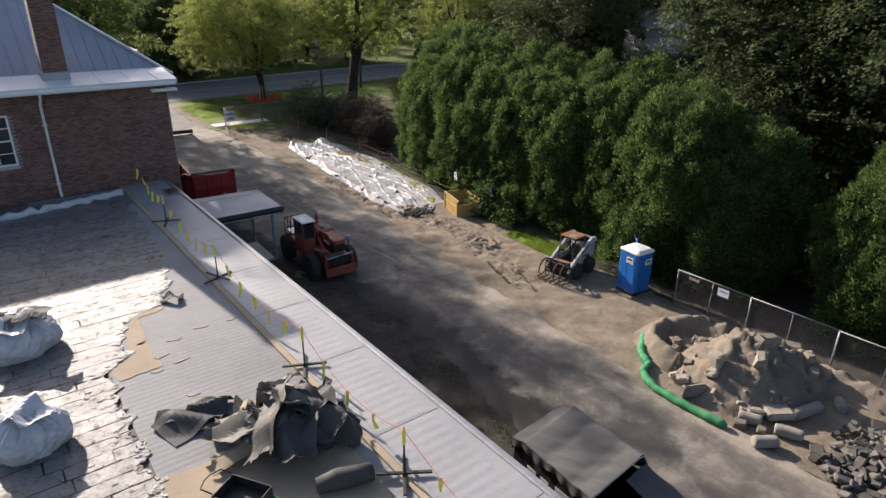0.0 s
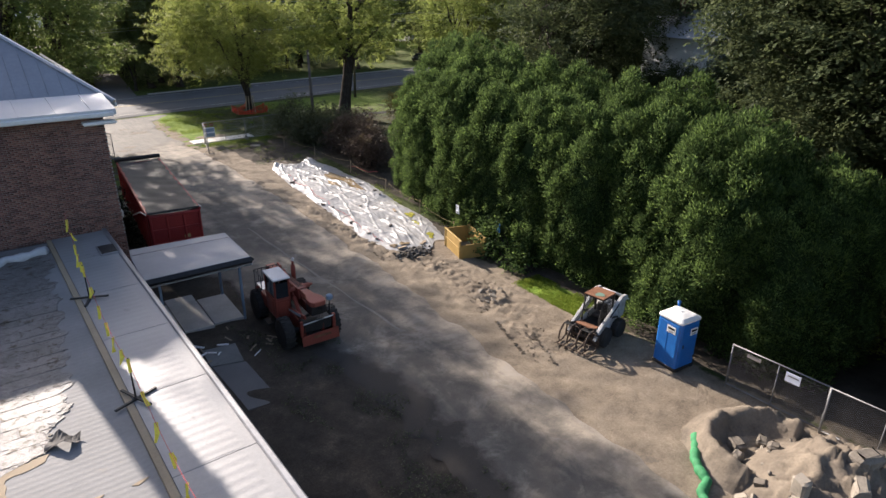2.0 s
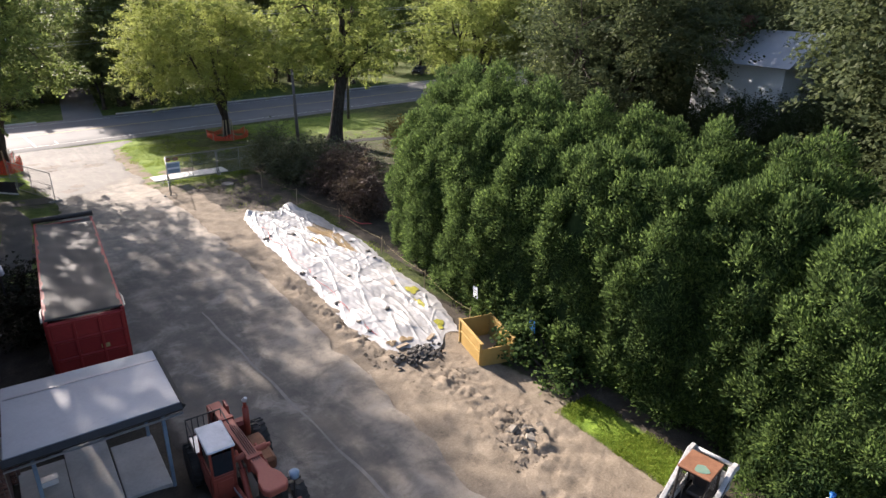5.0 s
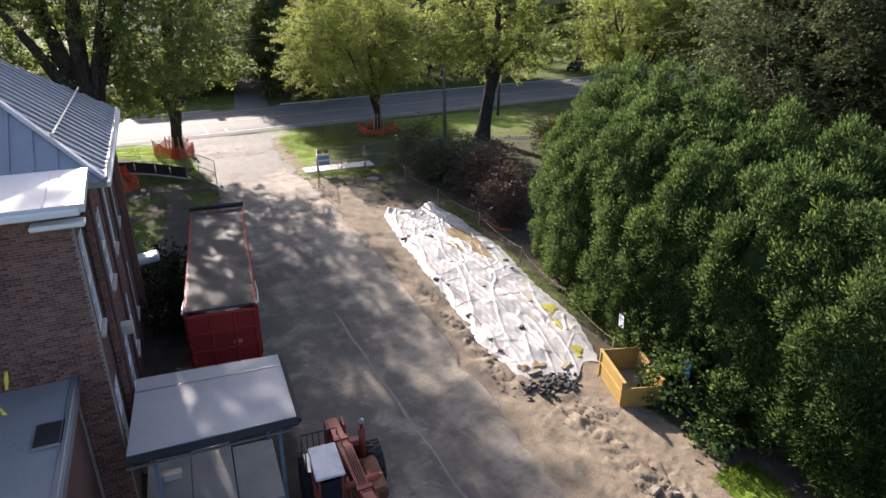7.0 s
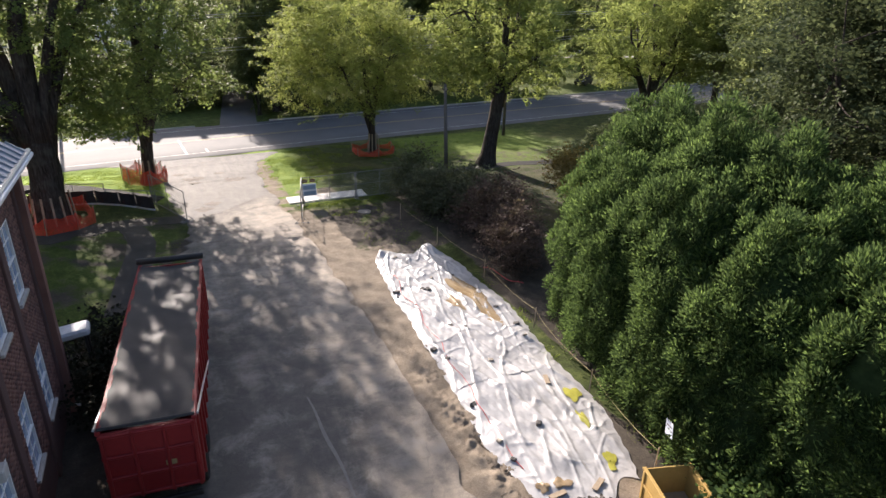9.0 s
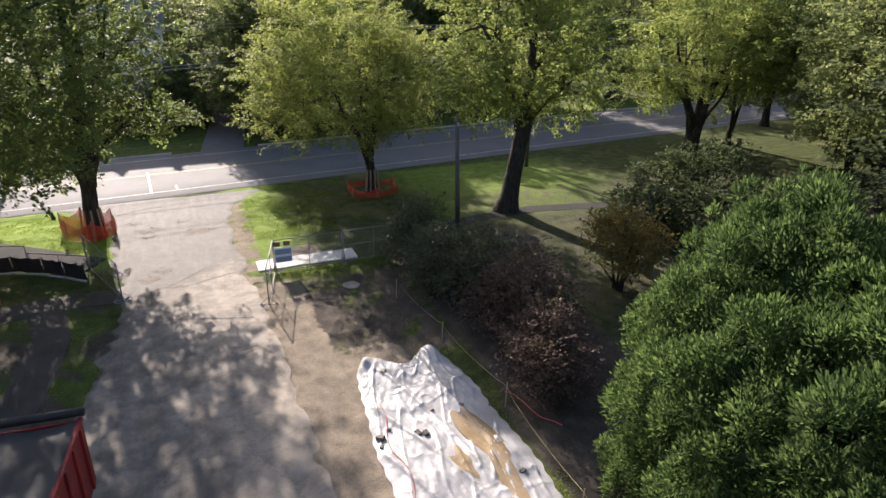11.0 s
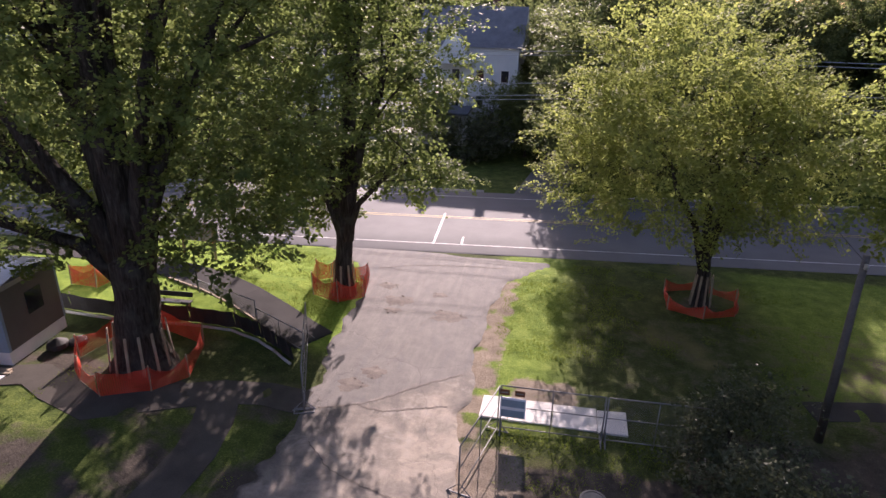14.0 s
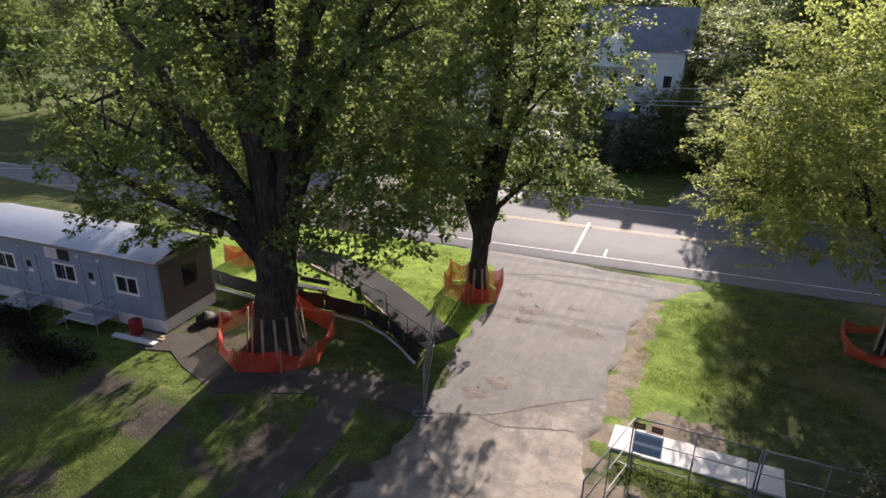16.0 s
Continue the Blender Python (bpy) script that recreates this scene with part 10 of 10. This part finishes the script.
def cedar(seed, rx, ry, h, tufts, per):
    """A broad arborvitae: a core coloured dark as the shade between its tufts, crowded with tufts, each a mop of fine
    sprays that reach out and up.
    """
    rng = np.random.RandomState(seed)

    def shape(t, v):
        prof = np.where(v < 0.42, 0.9 + 0.1 * np.sin(v / 0.42 * np.pi / 2), np.sqrt(np.clip(1 - (np.clip(v - 0.42, 0, 1) / 0.58) ** 2.6, 0, 1)))
        lump = 1 + 0.1 * np.sin(3 * t + 4 * v + seed) + 0.08 * np.sin(5 * t - 7 * v + seed)
        return np.stack([rx * prof * lump * np.cos(t), ry * prof * lump * np.sin(t), h * v * (1 + 0.05 * np.sin(5 * t + seed))], -1)

    # tufts spread evenly: of a few tries each takes the spot farthest from its neighbours
    c, out = np.zeros((tufts, 3)), np.zeros((tufts, 3))
    for i in range(tufts):
        th, u = rng.uniform(0, 2 * np.pi, 6), rng.uniform(0.02, 1.0, 6) ** 0.85
        q = shape(th, u)
        best = 0 if i == 0 else int(np.argmax(np.min(np.linalg.norm(q[:, None] - c[None, :i], axis=2), axis=1)))
        c[i] = q[best]
        out[i] = (np.cos(th[best]), np.sin(th[best]), 0.1 + 2.8 * max(0, u[best] - 0.55))
    out = unit(out)
    size = rng.uniform(0.34, 0.8, tufts) * np.where(rng.uniform(size=tufts) < 0.25, 1.25, 1.0)
    c = c + out * rng.uniform(-0.45, 0.3, (tufts, 1))
    w = size ** 2
    pick = rng.choice(tufts, per, p=w / w.sum())
    o, r = out[pick], size[pick][:, None]
    # sprays stand like plumes on a stalk that starts behind the tuft
    d = unit(rng.normal(size=(per, 3)) * 0.8 + o * 0.7 + np.array([0, 0, 0.5]))
    ridge = 0.72 + 0.28 * np.abs(np.sin(d[:, :1] * 7 + pick[:, None]) * np.cos(d[:, 1:2] * 7 + d[:, 2:] * 5))
    pts = c[pick] + d * r * ridge * rng.uniform(0.2, 1.0, (per, 1)) ** 0.5 * np.array([1.0, 1.0, 1.2])
    grow = unit(d * 0.9 + np.array([0, 0, 0.4]) + rng.normal(size=(per, 3)) * 0.22)
    side = unit(np.cross(grow, rng.normal(size=(per, 3))))
    s = rng.uniform(0.07, 0.18, (per, 1))
    v = np.stack([pts - grow * s * 0.55, pts + side * s * 0.19 + grow * s * 0.05, pts + grow * s * 0.65, pts - side * s * 0.17 + grow * s * 0.1], 1).reshape(-1, 3)
    me = array_mesh("foliage", v, quad_faces(per), M_CEDAR)
    g = Geo()

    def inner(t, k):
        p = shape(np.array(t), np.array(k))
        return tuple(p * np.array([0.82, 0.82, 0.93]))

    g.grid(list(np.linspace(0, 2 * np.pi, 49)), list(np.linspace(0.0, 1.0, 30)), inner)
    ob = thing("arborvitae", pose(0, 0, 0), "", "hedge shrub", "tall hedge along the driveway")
    part("dark_inner_shell", g, M_CORE_SHADE, ob, smooth=True)
    fol = new("foliage", me)
    fol.parent = ob
    return ob


def plant_hedge():
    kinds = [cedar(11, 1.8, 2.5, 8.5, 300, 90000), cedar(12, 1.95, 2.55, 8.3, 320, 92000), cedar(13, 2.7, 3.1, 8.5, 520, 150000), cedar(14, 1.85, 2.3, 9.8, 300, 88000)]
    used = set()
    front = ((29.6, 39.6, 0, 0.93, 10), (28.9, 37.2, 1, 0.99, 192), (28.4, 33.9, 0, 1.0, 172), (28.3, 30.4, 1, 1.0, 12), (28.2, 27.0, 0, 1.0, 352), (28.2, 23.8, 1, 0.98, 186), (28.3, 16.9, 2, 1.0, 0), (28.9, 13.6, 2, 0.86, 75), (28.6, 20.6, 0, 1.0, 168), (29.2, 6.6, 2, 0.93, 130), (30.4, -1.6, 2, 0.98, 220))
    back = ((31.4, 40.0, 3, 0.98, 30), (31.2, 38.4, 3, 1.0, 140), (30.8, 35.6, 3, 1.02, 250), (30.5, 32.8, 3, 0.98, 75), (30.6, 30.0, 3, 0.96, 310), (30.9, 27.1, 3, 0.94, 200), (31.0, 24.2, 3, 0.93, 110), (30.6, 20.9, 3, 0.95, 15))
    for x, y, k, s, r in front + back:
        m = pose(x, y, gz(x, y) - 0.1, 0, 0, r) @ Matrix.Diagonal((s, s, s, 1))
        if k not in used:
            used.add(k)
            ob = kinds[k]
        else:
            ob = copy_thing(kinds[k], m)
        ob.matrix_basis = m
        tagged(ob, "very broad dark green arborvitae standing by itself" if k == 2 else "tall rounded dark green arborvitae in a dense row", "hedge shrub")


def shrub(name, label, x, y, blobs, material, clusters, per, size, seed):
    z = gz(x, y)
    ob = thing(name, pose(x, y, z), label, "shrub")
    me, c = crown_mesh("foliage", material, blobs, clusters, per, 0.28, size, seed, 0.6)
    fol = new("foliage", me)
    fol.parent = ob
    g = Geo()
    rng = random.Random(seed)
    for i in range(9):
        p = Vector(tuple(c[rng.randrange(len(c))]))
        g.tube([(rng.uniform(-0.25, 0.25), rng.uniform(-0.25, 0.25), -0.1), (p.x * 0.5, p.y * 0.5, p.z * 0.55), tuple(p)], [0.06, 0.04, 0.012], 5)
    part("stem", g, M_BARK, ob)
    return ob


def plant_shrubs():
    shrub("shrub", "rounded dark evergreen shrub by the fence end", 29.2, 61.0, [(0, 0, 1.5, 2.0, 1.8, 1.4), (0.6, 0.4, 2.8, 1.1, 1.0, 1.0), (-1.3, -0.6, 1.1, 1.2, 1.2, 1.0), (-0.5, 0.8, 2.2, 0.9, 0.9, 1.1)], M_SHADE_LEAF, 330, 26, 0.12, 201)
    shrub("shrub", "dark glossy rhododendron bank at the plot corner", 29.6, 56.2, [(0, 0, 1.5, 2.4, 2.2, 1.7), (0.8, -1.4, 1.9, 2.0, 2.0, 1.5), (-0.6, 1.4, 1.5, 1.8, 1.8, 1.4)], M_SHADE_LEAF, 900, 26, 0.13, 202)
    shrub("shrub", "dull red-leaved shrub in shade", 30.9, 51.4, [(0, 0, 1.5, 2.3, 2.3, 1.6), (-0.6, -1.8, 1.2, 1.7, 1.6, 1.3), (0.8, 1.2, 2.4, 1.3, 1.3, 1.1), (-0.9, 0.4, 2.6, 0.9, 1.0, 0.8), (0.4, -0.9, 2.9, 0.8, 0.9, 0.7), (-1.6, 1.2, 1.3, 1.2, 1.2, 1.0)], M_RED_LEAF, 620, 26, 0.12, 203)
    shrub("shrub", "dull red-leaved shrub beside the hedge", 29.2, 46.8, [(0, 0, 1.4, 1.7, 1.8, 1.5), (0.6, 1.2, 1.8, 1.3, 1.3, 1.3), (-0.7, -0.8, 2.2, 0.8, 0.8, 0.8), (0.2, 0.4, 2.9, 0.7, 0.8, 0.7)], M_RED_LEAF, 380, 26, 0.12, 204)
    shrub("small_tree", "small ochre-leaved tree on the lawn", 37.4, 53.2, [(0, 0, 2.9, 2.0, 1.9, 1.7), (0.9, 0.3, 2.0, 1.3, 1.3, 1.2), (-0.8, 0.2, 3.4, 1.2, 1.2, 0.9)], M_AUTUMN, 420, 22, 0.14, 205)
    shrub("shrub", "wide thicket on the far lawn, leaves coloured as in shade", 46.5, 57.5, [(0, 0, 1.6, 3.4, 2.6, 1.8), (-2.5, 2.5, 1.4, 2.4, 2.2, 1.5), (3.4, -1.5, 1.8, 2.6, 2.6, 2.0)], M_SHADED_WOOD, 950, 16, 0.25, 206)
    shrub("shrub", "wide thicket on the far lawn, leaves coloured as in shade", 53.5, 63.5, [(0, 0, 2.0, 4.4, 3.0, 2.4), (-3.4, 0.5, 1.8, 3.0, 2.6, 2.2)], M_SHADED_WOOD, 700, 16, 0.25, 207)
    shrub("shrub", "low straggling shrub under the hedge", 25.6, 26.2, [(0, 0, 0.7, 0.9, 0.9, 0.8), (0.5, 1.6, 1.2, 0.8, 0.9, 1.3)], M_CEDAR, 130, 18, 0.17, 208)
    shrub("shrub", "low straggling shrub beside the plywood box", 25.9, 28.6, [(0, 0, 1.0, 0.9, 1.0, 1.1)], M_CEDAR, 100, 18, 0.17, 209)
    shrub("shrub", "sunlit low yellow-green shrub between tall hedges", 31.5, 11.6, [(0, 0, 1.8, 1.6, 1.6, 1.6), (0.4, 0.2, 3.2, 1.2, 1.2, 0.8)], M_GOLD, 180, 18, 0.19, 210)
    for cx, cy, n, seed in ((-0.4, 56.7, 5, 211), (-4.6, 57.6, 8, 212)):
        shrub("clipped_hedge", "low clipped dark hedge in the office's shade", cx, cy, [(-0.75 * k, 0.06 * math.sin(k * 2.1), 0.34, 0.52, 0.55, 0.34) for k in range(n)], M_SHADE_BLACK_LEAF, 40 * n, 24, 0.1, seed)
    shrub("shrub", "dark bush against the brick wall", 9.5, 44.4, [(0, 0, 1.0, 1.3, 2.6, 1.1), (0.2, -2.6, 0.9, 1.0, 1.8, 1.0)], M_SHADE_BLACK_LEAF, 300, 18, 0.17, 213)
    shrub("shrub", "flowering bush on the lawn across the street", 12.5, 103.0, [(0, 0, 2.0, 3.4, 2.2, 2.2), (2.4, 0.6, 2.4, 2.2, 2.0, 1.8)], M_SHADE_LEAF, 420, 15, 0.25, 214)


def grass_blades():
    """Tufts over the lit lawns and the strip below the hedge."""
    rng = np.random.RandomState(9)
    P = []
    for x0, x1, y0, y1, n in ((19.6, 34, 61, 78.5, 45000), (3, 12, 66, 76.5, 20000), (3.2, 13, 46, 61, 16000), (24.1, 26.2, 19.4, 25, 11000), (26.0, 27.5, 33, 47, 4000), (21, 27, 58.5, 62, 3000), (34, 44, 64, 80, 9000), (23, 27.5, 50, 60, 1500), (-8, 4, 72.5, 77, 6000)):
        P.append(np.stack([rng.uniform(x0, x1, n), rng.uniform(y0, y1, n)], -1))
    P = np.concatenate(P)
    x, y = P[:, 0], P[:, 1]
    off = (x > drive_edge(DRIVE_L, y) - 0.15) & (x < drive_edge(DRIVE_R, y) + 0.8 + 0.5 * wave(y, y * 0, 15, 1.5))
    path = np.abs(y - np.interp(x, [-10, -2, 2.1, 6.8, 10.5, 12.6], [72, 71.7, 70.6, 68.7, 66.8, 65.6])) < 1.3
    slab = (x > 19.4) & (x < 26.2) & (y > 62) & (y < 64.3)
    bare = (x > 20) & (x < 24.5) & (y > 62.5) & (y < 66) & (wave(x, y, 19, 1.2) > 0.0)
    walk = (np.abs(x - np.interp(y, [49, 52.5, 55.5, 57.8, 59.5, 61], [9.8, 10.2, 10.6, 10.7, 10.4, 9.9])) < 0.8) & (y < 61.5)
    slab = slab | walk
    # Blades are also thinned where the lawn is meant to look shaded.
    worn = ((x < 13.3) & (y < 63) & (wave(x, y, 41, 6.0) > np.where(x > 5, -0.5, -0.15))) | ((x > 26) & (wave(x, y, 42, 4.0) > -0.4))
    keep = ~off & ~worn & ~path & ~slab & ~bare & (y < road_near(x) - 0.3) & (wave(x, y, 17, 3.0) > -0.75)
    P = P[keep]
    n = len(P)
    z = ground_z(P[:, 0], P[:, 1])
    h = rng.uniform(0.03, 0.075, n)
    a = rng.uniform(0, 2 * np.pi, n)
    w = rng.uniform(0.006, 0.016, n)
    lean = rng.normal(size=(n, 2)) * 0.03
    b0 = np.stack([P[:, 0] - w * np.cos(a), P[:, 1] - w * np.sin(a), z - 0.02], -1)
    b1 = np.stack([P[:, 0] + w * np.cos(a), P[:, 1] + w * np.sin(a), z - 0.02], -1)
    t1 = np.stack([P[:, 0] + w * 0.7 * np.cos(a) + lean[:, 0], P[:, 1] + w * 0.7 * np.sin(a) + lean[:, 1], z + h], -1)
    t0 = np.stack([P[:, 0] - w * 0.7 * np.cos(a) + lean[:, 0], P[:, 1] - w * 0.7 * np.sin(a) + lean[:, 1], z + h * 0.8], -1)
    me = array_mesh("grass", np.stack([b0, b1, t1, t0], 1).reshape(-1, 3), quad_faces(n), M_BLADE)
    tagged(new("grass", me), "short rough lawn grass, sunlit in patches", "grass", kind="stuff")


def low_weeds():
    """Patches of low dark weeds on the bare soil beside the low wing."""
    rng = np.random.RandomState(15)
    n = 26000
    x, y = rng.uniform(7.6, 14.4, n), rng.uniform(-6, 29, n)
    keep = (wave(x, y, 51, 2.6) + 0.5 * wave(x, y, 52, 0.9) > 0.25) & (np.abs(x - 13.2 - 0.4 * wave(y, y * 0, 53, 5.0)) < 2.2 + wave(x, y, 54, 6.0)) & ~((x > 9.3) & (x < 11) & (y > 22.8) & (y < 28)) & ~((x < 13.4) & (x > 9.8) & (y > 4.2) & (y < 11))
    x, y = x[keep], y[keep]
    n = len(x)
    pts = np.stack([x, y, ground_z(x, y) + rng.uniform(0.02, 0.12, n)], -1)
    nrm = unit(rng.normal(size=(n, 3)) * 0.5 + np.array([0, 0, 1.0]))
    me = array_mesh("weeds", leaf_cards(pts, nrm, rng.uniform(0.05, 0.14, n), rng, 0.45), quad_faces(n), M_SHADE_LEAF)
    tagged(new("weeds", me), "low dark weeds on bare soil beside the wing", "weeds", kind="stuff")


low_weeds()
plant_trees()
plant_woods()
plant_hedge()
plant_shrubs()
grass_blades()
